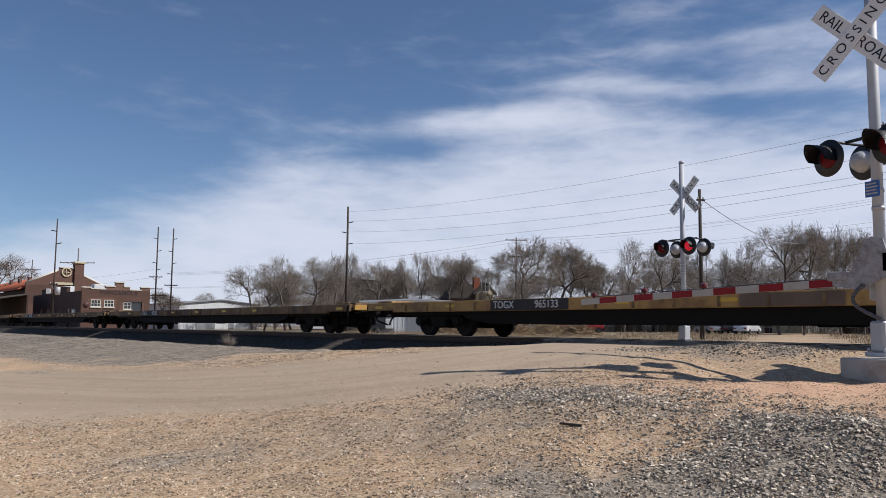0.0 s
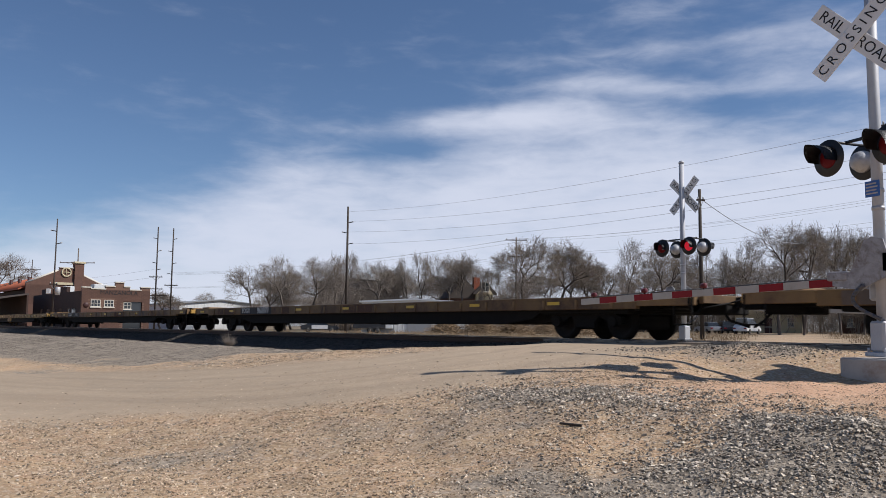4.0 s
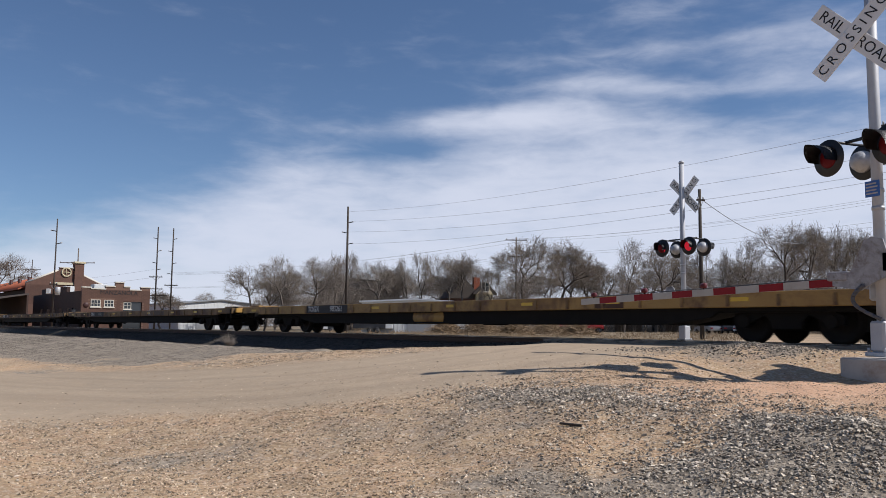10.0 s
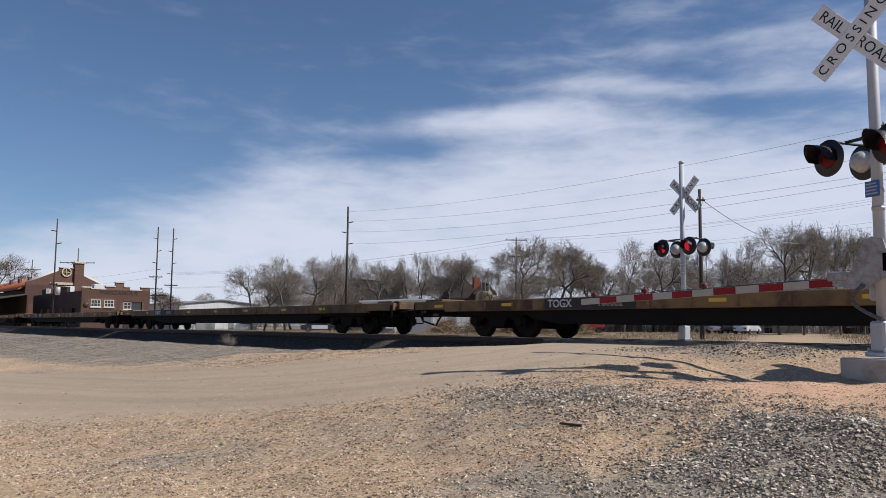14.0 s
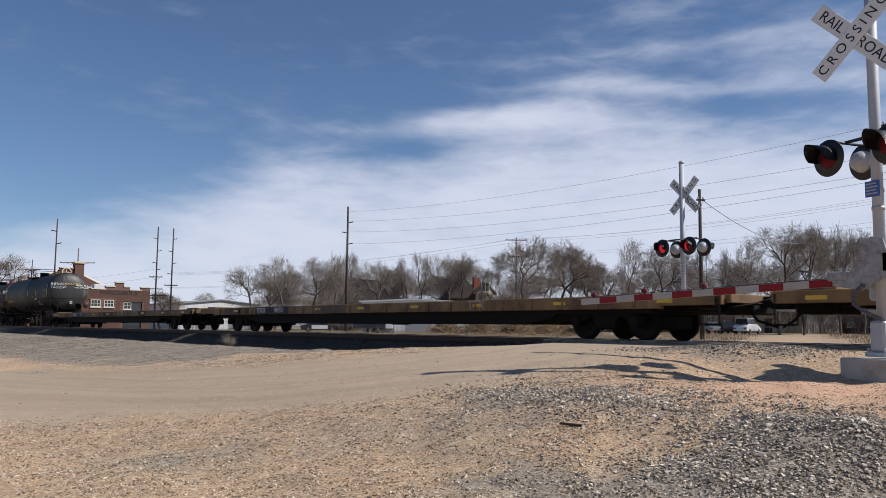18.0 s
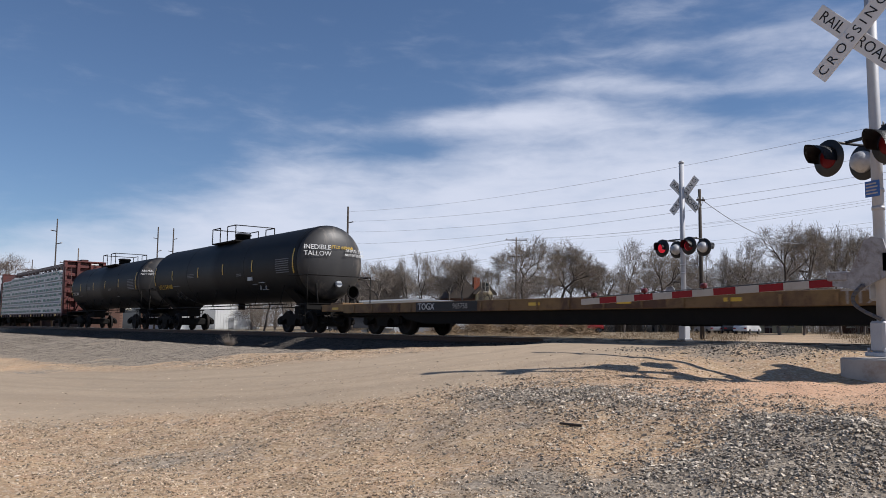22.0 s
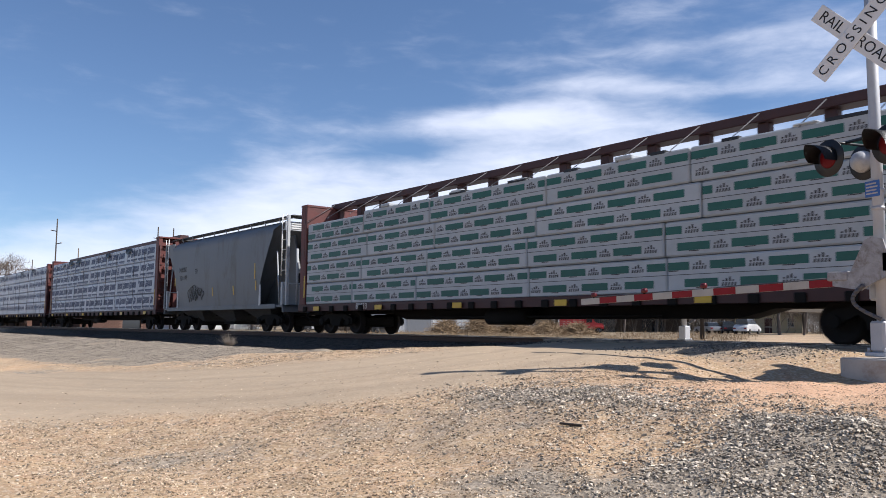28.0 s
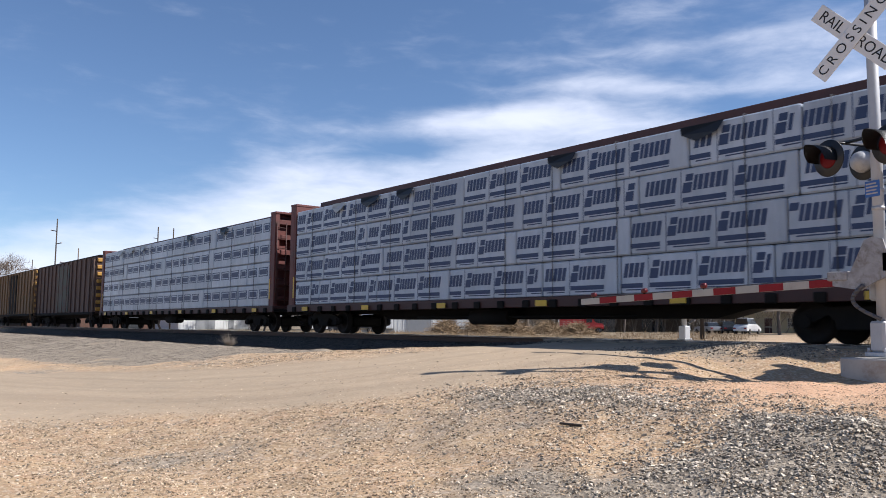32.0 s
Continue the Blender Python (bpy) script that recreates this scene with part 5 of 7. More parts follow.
def ribbed_shed(name, label, at, turn, w, d, h, rise, wall_mat, roof_mat, doors=()):
    b = thing(name, label, "building", at, turn)
    part("front_wall", prism(bmesh.new(), [(0, 0), (w, 0), (w, h), (w * 0.5, h + rise), (0, h)], 0, 0.2), wall_mat, b)
    ribs = bmesh.new()
    n = int(w / 0.6)
    for i in range(n):
        x = (i + 0.5) * w / n
        zt = h + rise * (1 - abs(x - w / 2) / (w / 2)) - 0.1
        box(ribs, x - 0.03, x + 0.03, -0.03, 0.0, 0.1, zt)
    part("siding_ribs", ribs, wall_mat, b, kind="stuff")
    part("side_wall", B(0, 0.2, 0.2, d, 0, h), wall_mat, b)
    part("side_wall", B(w - 0.2, w, 0.2, d, 0, h), wall_mat, b)
    part("rear_wall", prism(bmesh.new(), [(0, 0), (w, 0), (w, h), (w * 0.5, h + rise), (0, h)], d, d + 0.2), wall_mat, b)
    for s in (0, 1):
        x0, x1 = (-0.3, w / 2) if s == 0 else (w + 0.3, w / 2)
        part("roof_slope", prism(bmesh.new(), [(x0, h - 0.02), (x1, h + rise + 0.02), (x1, h + rise + 0.2), (x0, h + 0.16)], -0.3, d + 0.3), roof_mat, b)
    for x, dw, dh, m in doors:
        part("door", B(x, x + dw, -0.06, -0.032, 0, dh, bevel=0.005), m, b)
    return b


def small_house(at, turn, w, d, h, rise, wall_mat, roof_mat, label, chimney=False, dormer=False):
    b = thing("house", label, "house", at, turn, "houses")
    part("wall", B(0, w, 0, d, 0, h), wall_mat, b)
    part("roof", prism(bmesh.new(), [(-0.5, h - 0.1), (w / 2, h + rise), (w + 0.5, h - 0.1), (w + 0.5, h - 0.3), (-0.5, h - 0.3)], -0.4, d + 0.4), roof_mat, b)
    part("gable", prism(bmesh.new(), [(0, h - 0.3), (w, h - 0.3), (w / 2, h + rise - 0.4)], -0.42, -0.3), wall_mat, b)
    for k in range(max(2, int(w / 2.5))):
        window(b, w * (k + 0.5) / max(2, int(w / 2.5)), 0.9, 0.9, 1.3, 0.0, 2)
    window(b, w / 2, h + 0.1, 1.2, 1.4, -0.43, 2)
    part("door", B(w * 0.5 - 0.5, w * 0.5 + 0.5, -0.05, 0.0, 0, 2.1), M_OXIDE_DARK, b)
    if chimney:
        part("wing_roof", prism(bmesh.new(), [(-4.2, h - 0.9), (0.1, h - 0.9), (0.1, h + 0.2), (-1.6, h + rise + 0.5)], 0.5, d), roof_mat, b)
        part("wing_wall", B(-4.0, 0.0, 0.7, d, 0, h - 0.9), M_BRICK, b)
        part("chimney", B(-0.2, 0.7, 0.6, 1.5, h - 1, h + rise + 0.6, bevel=0.02), M_TILE_ROOF, b, "red brick chimney")
    return b


depot()
mission_hall()
canopy()
ribbed_shed("metal_shed", "white metal shed with a shallow gable roof", (-138, 51.0, -0.5), 90, 15, 24, 4.4, 0.75, M_METAL_WHITE, M_METAL_GREY, ((3, 3.5, 3.6, M_METAL_GREY), (9, 1.0, 2.1, M_METAL_GREY)))
ribbed_shed("long_store", "long low white metal store with a pale roof", (-84.5, 53.8, -0.5), 53, 13.2, 9, 3.75, 0.3, M_METAL_WHITE, M_METAL_ROOF, ((1.0, 3.0, 3.2, M_METAL_GREY), (5.5, 3.0, 3.2, M_METAL_GREY), (10.5, 1.0, 2.1, M_METAL_GREY)))
small_house((-90.0, 76.8, gz(-90.0, 76.8)), 64, 2.5, 7, 5.7, 1.6, M_HOUSE, M_SHINGLE, "cream house with dark roof and red chimney behind trees", True)
ribbed_shed("brick_block", "plain tan brick block behind the trees", (-124, 70, gz(-124, 70)), 55, 14, 10, 8.2, 0.4, M_TAN_BLOCK, M_SHINGLE)
small_house((-68, 108, gz(-68, 108)), 28, 9, 8, 3.0, 1.8, M_HOUSE, M_METAL_ROOF, "small tan house with a pale roof")
small_house((-55, 113, gz(-55, 113)), 22, 10, 8, 3.0, 1.8, M_BRICK, M_METAL_ROOF, "low brown house with a pale roof")
small_house((-45, 112, gz(-45, 112)), 18, 8, 8, 2.9, 1.6, M_METAL_GREY, M_SHINGLE, "low grey house with a dark roof")
ribbed_shed("brown_shed", "long brown shed beside the road", (-87, 96, gz(-87, 96)), 40, 16, 8, 3.2, 0.5, M_POLE_PALE, M_SHINGLE, ((2, 3, 2.6, M_DARK_GLASS), (9, 3, 2.6, M_DARK_GLASS)))

# ---- parked vehicles ----


def wheel_pair(parent, xs, y0, y1, r=0.33):
    for x in xs:
        for y, s in ((y0, -1), (y1, 1)):
            t = part("wheel", lathe(bmesh.new(), [(-0.1, r * 0.5), (-0.11, r * 0.9), (-0.07, r), (0.07, r), (0.11, r * 0.9), (0.1, r * 0.5)], 20, "y", (x, y, r)), M_RUBBER, parent)
            part("rim", lathe(bmesh.new(), [(s * 0.02, 0.02), (s * 0.1, r * 0.3), (s * 0.105, r * 0.55), (s * 0.06, r * 0.58)], 14, "y", (x, y, r)), M_RIM, t)


def sedan(at, turn, paint, label, tall=0.0, door_paint=None):
    c = thing("parked_car", label, "car", at, turn, "parked cars")
    h = 0.95 + tall * 0.5
    low = [(-2.3, 0.35), (2.3, 0.35), (2.36, 0.6), (2.2, 0.8), (1.1, h), (-1.6, h + 0.02), (-2.3, 0.9), (-2.36, 0.6)]
    bm = prism(bmesh.new(), low, -0.9, 0.9)
    bmesh.ops.bevel(bm, geom=bm.edges[:], offset=0.06, segments=2, affect="EDGES")
    part("body", bm, paint, c, smooth=False)
    t = h + 0.5 + tall * 0.4
    bm = bmesh.new()
    a = [bm.verts.new(p) for p in ((1.15, -0.82, h - 0.03), (1.15, 0.82, h - 0.03), (-1.75, 0.82, h - 0.03), (-1.75, -0.82, h - 0.03))]
    b = [bm.verts.new(p) for p in ((0.45, -0.66, t), (0.45, 0.66, t), (-1.2 - tall, 0.66, t), (-1.2 - tall, -0.66, t))]
    for i in range(4):
        bm.faces.new((a[i], a[(i + 1) % 4], b[(i + 1) % 4], b[i]))
    bm.faces.new(b)
    part("cabin_glass", bm, M_DARK_GLASS, c)
    part("roof", B(-1.22 - tall, 0.47, -0.67, 0.67, t - 0.02, t + 0.05, bevel=0.03), paint, c)
    if door_paint:
        for s in (-1, 1):
            part("door", B(-1.0, 1.0, *sorted((s * 0.9, s * 0.93)), 0.45, 0.92, bevel=0.01), door_paint, c)
        part("light_bar", B(-0.5, -0.25, -0.5, 0.5, t + 0.06, t + 0.17, bevel=0.02), M_GALV, c)
    for s in (-1, 1):
        part("headlight", B(2.28, 2.36, *sorted((s * 0.5, s * 0.82)), 0.58, 0.72, bevel=0.01), M_GALV, c)
        part("tail_light", B(-2.38, -2.3, *sorted((s * 0.5, s * 0.82)), 0.62, 0.78, bevel=0.01), M_RED_STRIPE, c)
    wheel_pair(c, (-1.45, 1.45), -0.82, 0.82)


def stake_truck(at, turn):
    c = thing("stake_truck", "old red flatbed truck with tall stake sides", "truck", at, turn)
    cab = bmesh.new()
    prism(cab, [(0.4, 0.55), (2.9, 0.55), (2.95, 0.9), (2.8, 1.25), (1.75, 1.35), (1.45, 1.95), (0.5, 1.98), (0.4, 1.3)], -0.85, 0.85)
    bmesh.ops.bevel(cab, geom=cab.edges[:], offset=0.06, segments=2, affect="EDGES")
    part("cab", cab, M_CAR_RED, c)
    for s in (-1, 1):
        part("side_glass", B(0.6, 1.35, *sorted((s * 0.85, s * 0.862)), 1.38, 1.82), M_DARK_GLASS, c)
        part("fender", B(1.7, 2.75, *sorted((s * 0.85, s * 1.05)), 0.7, 0.98, bevel=0.06), M_CAR_RED, c)
        part("headlight", tube(bmesh.new(), (2.9, s * 0.6, 0.95), (2.97, s * 0.6, 0.95), 0.1, seg=12), M_GALV, c)
    part("windscreen", prism(bmesh.new(), [(1.47, 1.9), (1.72, 1.4), (1.77, 1.4), (1.52, 1.9)], -0.7, 0.7), M_DARK_GLASS, c)
    part("bed", B(-2.9, 0.35, -1.05, 1.05, 0.82, 0.95, bevel=0.01), M_CAR_RED, c)
    part("chassis", B(-2.9, 2.7, -0.4, 0.4, 0.5, 0.7), M_UNDER, c)
    for s in (-1, 1):
        for k in range(5):
            part("stake", B(-2.85 + k * 0.77, -2.75 + k * 0.77, *sorted((s * 0.98, s * 1.05)), 0.95, 2.05), M_CAR_RED, c)
        for k in range(4):
            part("side_board", B(-2.9, 0.35, *sorted((s * 1.05, s * 1.08)), 1.05 + k * 0.27, 1.23 + k * 0.27), M_CAR_RED, c)
    for k in range(4):
        part("head_board", B(0.3, 0.35, -1.0, 1.0, 1.05 + k * 0.27, 1.23 + k * 0.27), M_CAR_RED, c)
    wheel_pair(c, (-2.0, 2.2), -0.88, 0.88, 0.38)


def box_trailer(at, turn):
    c = thing("box_trailer", "dark enclosed trailer with white end panel", "trailer", at, turn)
    part("box", B(-2.4, 1.5, -1.1, 1.1, 0.55, 2.1, bevel=0.03), M_CAR_DARK, c)
    part("end_panel", B(1.5, 2.4, -1.1, 1.1, 0.55, 1.7, bevel=0.03), M_METAL_WHITE, c)
    part("tongue", B(2.4, 3.4, -0.08, 0.08, 0.5, 0.62), M_UNDER, c)
    wheel_pair(c, (-0.4, 0.5), -1.05, 1.05)


sedan((-90.4, 51.4, gz(-90.4, 51.4)), 60, M_CAR_DARK, "black and white patrol sedan parked on the lot", 0, M_CAR_WHITE)
box_trailer((-84.0, 55.2, gz(-84.0, 55.2)), 55)
stake_truck((-75.0, 82.6, gz(-75.0, 82.6)), 46)
sedan((-57.4, 93.8, gz(-57.4, 93.8)), 100, M_CAR_WHITE, "white sport utility car parked by the houses", 0.55)
sedan((-60.8, 94.2, gz(-60.8, 94.2)), 140, M_CAR_DARK, "dark sedan parked by the houses", 0.1)
sedan((-62.5, 93.0, gz(-62.5, 93.0)), 150, M_CAR_SILVER, "silver sedan parked near the crossing", 0)
sedan((-82.0, 63.5, gz(-82.0, 63.5)), 50, M_CAR_WHITE, "white car parked beside the store", 0.1)

# ---- brush piles and weeds ----


def brush_heap(at, w, h, seed):
    rng = np.random.default_rng(seed)
    segs = []
    for _ in range(1100):
        a = rng.uniform(0, 2 * np.pi)
        rr = abs(rng.normal(0, 0.4))
        p = np.array([rr * math.cos(a) * w / 2, rr * math.sin(a) * w / 3, max(0.0, h * (1 - rr) * rng.uniform(0.2, 1))])
        d = rng.normal(0, 1, 3)
        d[2] = abs(d[2]) * 0.35
        d /= np.linalg.norm(d)
        segs.append((p, p + d * rng.uniform(0.4, 1.3), rng.uniform(0.012, 0.04), 0.006))
    ob = new("brush_pile", tubes_mesh(segs, 4, M_STRAW))
    ob.matrix_basis = pose(*at)
    tagged(ob, "heap of cut dry branches on the lot", "brush pile", "brush piles", "stuff")


for k, (bx, by, bw, bh) in enumerate(((-66.5, 52.6, 7, 1.5), (-63.5, 54.6, 8, 1.9), (-61.0, 57.0, 7, 1.6), (-59.0, 60.0, 7, 1.3), (-57.0, 62.2, 6, 1.2))):
    brush_heap((bx, by, gz(bx, by)), bw, bh, k + 1)


def weed(at, seed, size):
    rng = np.random.default_rng(seed)
    segs = []
    for _ in range(90):
        d = np.array([rng.normal(0, 0.6), rng.normal(0, 0.6), 1.0])
        d /= np.linalg.norm(d)
        q = d * size * rng.uniform(0.4, 1.0)
        segs.append(((0, 0, 0), q, 0.006, 0.003))
        e = rng.normal(0, 0.5, 3)
        segs.append((q * 0.6, q * 0.6 + e * size * 0.35, 0.004, 0.002))
    ob = new("dry_weed", tubes_mesh(segs, 3, M_TWIG))
    ob.matrix_basis = pose(*at)
    tagged(ob, "dry grey weed on the ballast bank", "weed", "weeds")


weed((-25.3, 11.0, gz(-25.3, 11.0)), 1, 0.5)
weed((-24.8, 10.9, gz(-24.8, 10.9)), 2, 0.3)

# dry grass and weeds on the lots beyond the track
grng = np.random.default_rng(44)
segs = []
for k in range(700):
    off = -300 + 1150 * grng.random()
    turn_k = TURN + math.atan(off / 1444)
    far = grng.uniform(34, 105)
    x0, y0 = -far * math.cos(turn_k), far * math.sin(turn_k)
    if y0 < 21.5 or abs(x0 + 11 + 0.55 * (y0 - 20)) < 4.0:
        continue
    z0 = gz(x0, y0)
    tall = grng.uniform(0.12, 0.5)
    for _ in range(12):
        p = np.array([x0 + grng.normal(0, 0.5), y0 + grng.normal(0, 0.5), z0])
        d = np.array([grng.normal(0, 0.5), grng.normal(0, 0.5), 1.0]) * tall * grng.uniform(0.5, 1.2)
        segs.append((p, p + d, 0.022, 0.006))
tagged(new("dry_grass", tubes_mesh(segs, 3, M_STRAW)), "tufts of dry straw-coloured grass beyond the track", "grass", kind="stuff")

# a short length of wood lying in the dirt
single("wood_scrap", B(-0.12, 0.12, -0.013, 0.013, 0, 0.022, bevel=0.005), M_POLE, "short dark piece of wood lying on the dirt", "wood scrap", (-5.38, 5.77, float(ground_z(-5.38, 5.77)) + 0.01), 12)

# ---- the train ----
TRACK_Y = 16.05
V0, ACC = 10.538, -0.035
MOVERS = []


def ridden(t):
    return V0 * t + ACC * t * t / 2


WHEEL_MESH, AXLE_MESH, FRAME_MESH, BOLSTER_MESH = [], [], [], []


def truck_meshes():
    bm = lathe(bmesh.new(), [(-0.07, 0.1), (-0.07, 0.34), (-0.085, 0.44), (-0.06, 0.455), (-0.055, 0.418), (0.06, 0.412), (0.06, 0.34), (0.02, 0.31), (0.02, 0.17), (0.07, 0.15), (0.07, 0.1)], 28, "y")
    WHEEL_MESH.append(mesh_of(bm, M_WHEEL))
    bm = tube(bmesh.new(), (0, -1.1, 0), (0, 1.1, 0), 0.085, seg=10)
    for s in (-1, 1):
        tube(bm, (0, s * 1.0, 0), (0, s * 1.16, 0), 0.13, seg=10)
    AXLE_MESH.append(mesh_of(bm, M_UNDER))
    bm = bmesh.new()
    top = [(-1.12, 0.36), (-1.12, 0.52), (-0.95, 0.6), (-0.55, 0.7), (0.55, 0.7), (0.95, 0.6), (1.12, 0.52), (1.12, 0.36), (0.98, 0.33), (0.68, 0.44), (0.45, 0.55), (0.32, 0.42), (0.3, 0.28), (-0.3, 0.28), (-0.32, 0.42), (-0.45, 0.55), (-0.68, 0.44), (-0.98, 0.33)]
    prism(bm, top, -0.07, 0.07)
    for x in (-0.16, 0, 0.16):
        tube(bm, (x, 0, 0.3), (x, 0, 0.56), 0.07, seg=8)
    FRAME_MESH.append(mesh_of(bm, M_UNDER))
    BOLSTER_MESH.append(mesh_of(B(-0.22, 0.22, -1.05, 1.05, 0.42, 0.64, bevel=0.03), M_UNDER))


truck_meshes()
POCKET = mesh_of(B(-0.03, 0.03, -0.012, 0.012, -0.11, 0.11), M_YELLOW)
BEARER = mesh_of(B(-0.06, 0.06, -1.3, 1.3, -0.11, 0.11), M_UNDER)
# added near-black block that closes the shaded gap between a truck's frames
TRUCK_FILL = mesh_of(B(-1.25, 1.25, -0.62, 0.62, 0.24, 0.6, bevel=0.06), M_UNDER)
WINCH = mesh_of(B(-0.12, 0.12, -0.035, 0.035, -0.1, 0.1, bevel=0.02), M_UNDER)


def truck(car, x):
    t = part("truck", BOLSTER_MESH[0], None, car, at=(x, 0, 0))
    part("brake_rigging", TRUCK_FILL, None, t)
    for s in (-1, 1):
        part("side_frame", FRAME_MESH[0], None, t, at=(0, s * 1.03, 0))
    for dx in (-0.89, 0.89):
        part("axle", AXLE_MESH[0], None, t, at=(dx, 0, 0.42))
        for s in (-1, 1):
            part("wheel", WHEEL_MESH[0], None, t, at=pose(dx, s * 0.755, 0.42, 0, 0, 0 if s > 0 else 180))


def coupler(car, x, way):
    bm = B(min(0, way * 0.75), max(0, way * 0.75), -0.11, 0.11, -0.11, 0.11, bevel=0.02)
    box(bm, *sorted((way * 0.5, way * 0.8)), -0.2, 0.16, -0.16, 0.16, bevel=0.04)
    part("coupler", bm, M_UNDER, car, at=(x, 0, 0.85))
    part("air_hose", rod((x + way * 0.1, -0.35, 0.75), (x + way * 0.35, -0.4, 0.45), (x + way * 0.7, -0.2, 0.32), r=0.03), M_UNDER, car)


def rolling(name, label, category, x0, x1, group=""):
    """A car whose coupling faces lie at x0 > x1 along the track when the clip starts; its own origin is the middle, on the rails."""
    c = thing(name, label, category, ((x0 + x1) / 2, TRACK_Y, 0), group=group)
    MOVERS.append((c, (x0 + x1) / 2))
    return c, (x0 - x1) / 2


def ladder(parent, x, y, z0, z1, width=0.42, along="x", material=None, n=None, name="ladder"):
    bm = bmesh.new()
    n = n or max(2, int((z1 - z0) / 0.38))
    d = Vector((width / 2, 0, 0)) if along == "x" else Vector((0, width / 2, 0))
    c = Vector((x, y, 0))
    for s in (-1, 1):
        tube(bm, c + d * s + Vector((0, 0, z0)), c + d * s + Vector((0, 0, z1)), 0.022, seg=5)
    for i in range(n):
        z = z0 + (i + 0.5) * (z1 - z0) / n
        tube(bm, c - d + Vector((0, 0, z)), c + d + Vector((0, 0, z)), 0.016, seg=5)
    return part(name, bm, material or M_UNDER, parent)


def flatcar(x0, x1, seed, number="", light=True, patch_x=7.0, ttx_x=None):
    rng = random.Random(seed)
    car, h = rolling("flatcar", "empty long flatcar with weathered yellow side sills", "railway car", x0, x1, "empty flatcars")
    e = h - 0.55
    tone = M_YELLOW_MID if seed in (1, 5) else M_YELLOW
    # deck and sills
    bm = B(-e, e, -1.32, 1.32, 0.88, 0.97, bevel=0.01)
    part("deck", bm, M_DECK, car, "bare worn plank deck")
    for s in (-1, 1):
        bm = bmesh.new()
        y0, y1 = sorted((s * 1.32, s * 1.46))
        box(bm, -e + 1.5, e - 1.5, y0, y1, 0.7, 1.0, bevel=0.012)
        part("side_sill", bm, tone, car)
        for i in range(22):
            x = -e + 2.2 + i * (2 * e - 4.4) / 21
            if s > 0 or not number or abs(x + patch_x) > 1.46:
                part("stake_pocket", POCKET, None, car, at=(x, s * 1.472, 0.83))
        for q in (-1, 1):
            bm = B(*sorted((q * (e - 1.5), q * e)), y0, y1, 0.76, 1.0, bevel=0.012)
            part("end_sill_plate", bm, tone, car)
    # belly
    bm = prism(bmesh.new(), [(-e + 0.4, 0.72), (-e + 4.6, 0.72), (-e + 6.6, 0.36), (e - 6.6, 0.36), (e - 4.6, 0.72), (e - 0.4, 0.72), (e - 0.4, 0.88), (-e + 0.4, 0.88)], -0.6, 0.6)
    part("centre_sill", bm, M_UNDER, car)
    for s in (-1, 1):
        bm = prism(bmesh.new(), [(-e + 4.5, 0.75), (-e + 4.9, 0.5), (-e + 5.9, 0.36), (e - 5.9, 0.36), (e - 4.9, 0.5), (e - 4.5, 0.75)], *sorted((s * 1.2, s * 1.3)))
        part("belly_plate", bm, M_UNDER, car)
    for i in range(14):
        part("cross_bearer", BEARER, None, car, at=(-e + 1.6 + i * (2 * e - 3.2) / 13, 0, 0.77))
    part("brake_cylinder", tube(bmesh.new(), (1.2, -0.9, 0.5), (2.1, -0.9, 0.5), 0.18, seg=10), M_UNDER, car)
    if seed == 5:
        part("air_tank", lathe(bmesh.new(), [(-1.7, 0.1), (-1.62, 0.21), (-0.2, 0.21), (-0.1, 0.1)], 20, "x", (0, -1.14, 0.55)), M_YELLOW_MID, car, "dull yellow air tank under the sill")
    # ends
    for q in (-1, 1):
        part("buffer_plate", B(*sorted((q * e, q * (e + 0.12))), -1.3, 1.3, 0.8, 0.985, bevel=0.01), M_YELLOW_CLEAN if light else tone, car)
        part("draft_pocket", B(*sorted((q * (e - 0.8), q * (e + 0.1))), -0.45, 0.45, 0.58, 0.8, bevel=0.03), M_UNDER, car)
        part("uncoupling_rod", rod((q * (e + 0.16), -1.35, 0.7), (q * (e + 0.3), -0.6, 0.82), (q * (e + 0.45), -0.1, 0.95), r=0.018), M_UNDER, car)
        coupler(car, q * (e - 0.2), q)
        bm = bmesh.new()
        tube(bm, (q * (e - 0.05), -1.47, 0.35), (q * (e - 0.05), -1.47, 0.95), 0.018, seg=5)
        tube(bm, (q * (e - 0.5), -1.47, 0.35), (q * (e - 0.5), -1.47, 0.75), 0.018, seg=5)
        tube(bm, (q * (e - 0.05), -1.47, 0.36), (q * (e - 0.5), -1.47, 0.36), 0.018, seg=5)
        part("step_iron", bm, M_UNDER, car)
        part("hitch_plate", B(*sorted((q * (e - 1.15), q * (e - 0.35))), -1.28, -0.4, 0.97, 1.07, bevel=0.015), tone, car)
        # added near-black box that fills the shaded gap between deck and truck
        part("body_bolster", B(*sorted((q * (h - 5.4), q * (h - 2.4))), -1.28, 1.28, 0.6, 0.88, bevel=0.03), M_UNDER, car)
        truck(car, q * (h - 3.9))
    part("brake_wheel", lathe(bmesh.new(), [(-0.02, 0.24), (0.02, 0.25), (0.02, 0.2), (-0.02, 0.2)], 16, "x", (e - 0.12, -1.25, 0.82)), M_UNDER, car)
    # marks on the near sill
    for i in range(9):
        x = -e + 1.0 + i * (2 * e - 2.0) / 8 + rng.uniform(-0.4, 0.4)
        if rng.random() < 0.85 and abs(x + patch_x) > 1.5:
            part("reflector", B(x - 0.2, x + 0.2, -1.468, -1.46, 0.82, 0.9), M_MARK_YELLOW, car)
    for i in range(3):
        x = rng.uniform(-e + 2, e - 2)
        w = rng.uniform(0.3, 1.1)
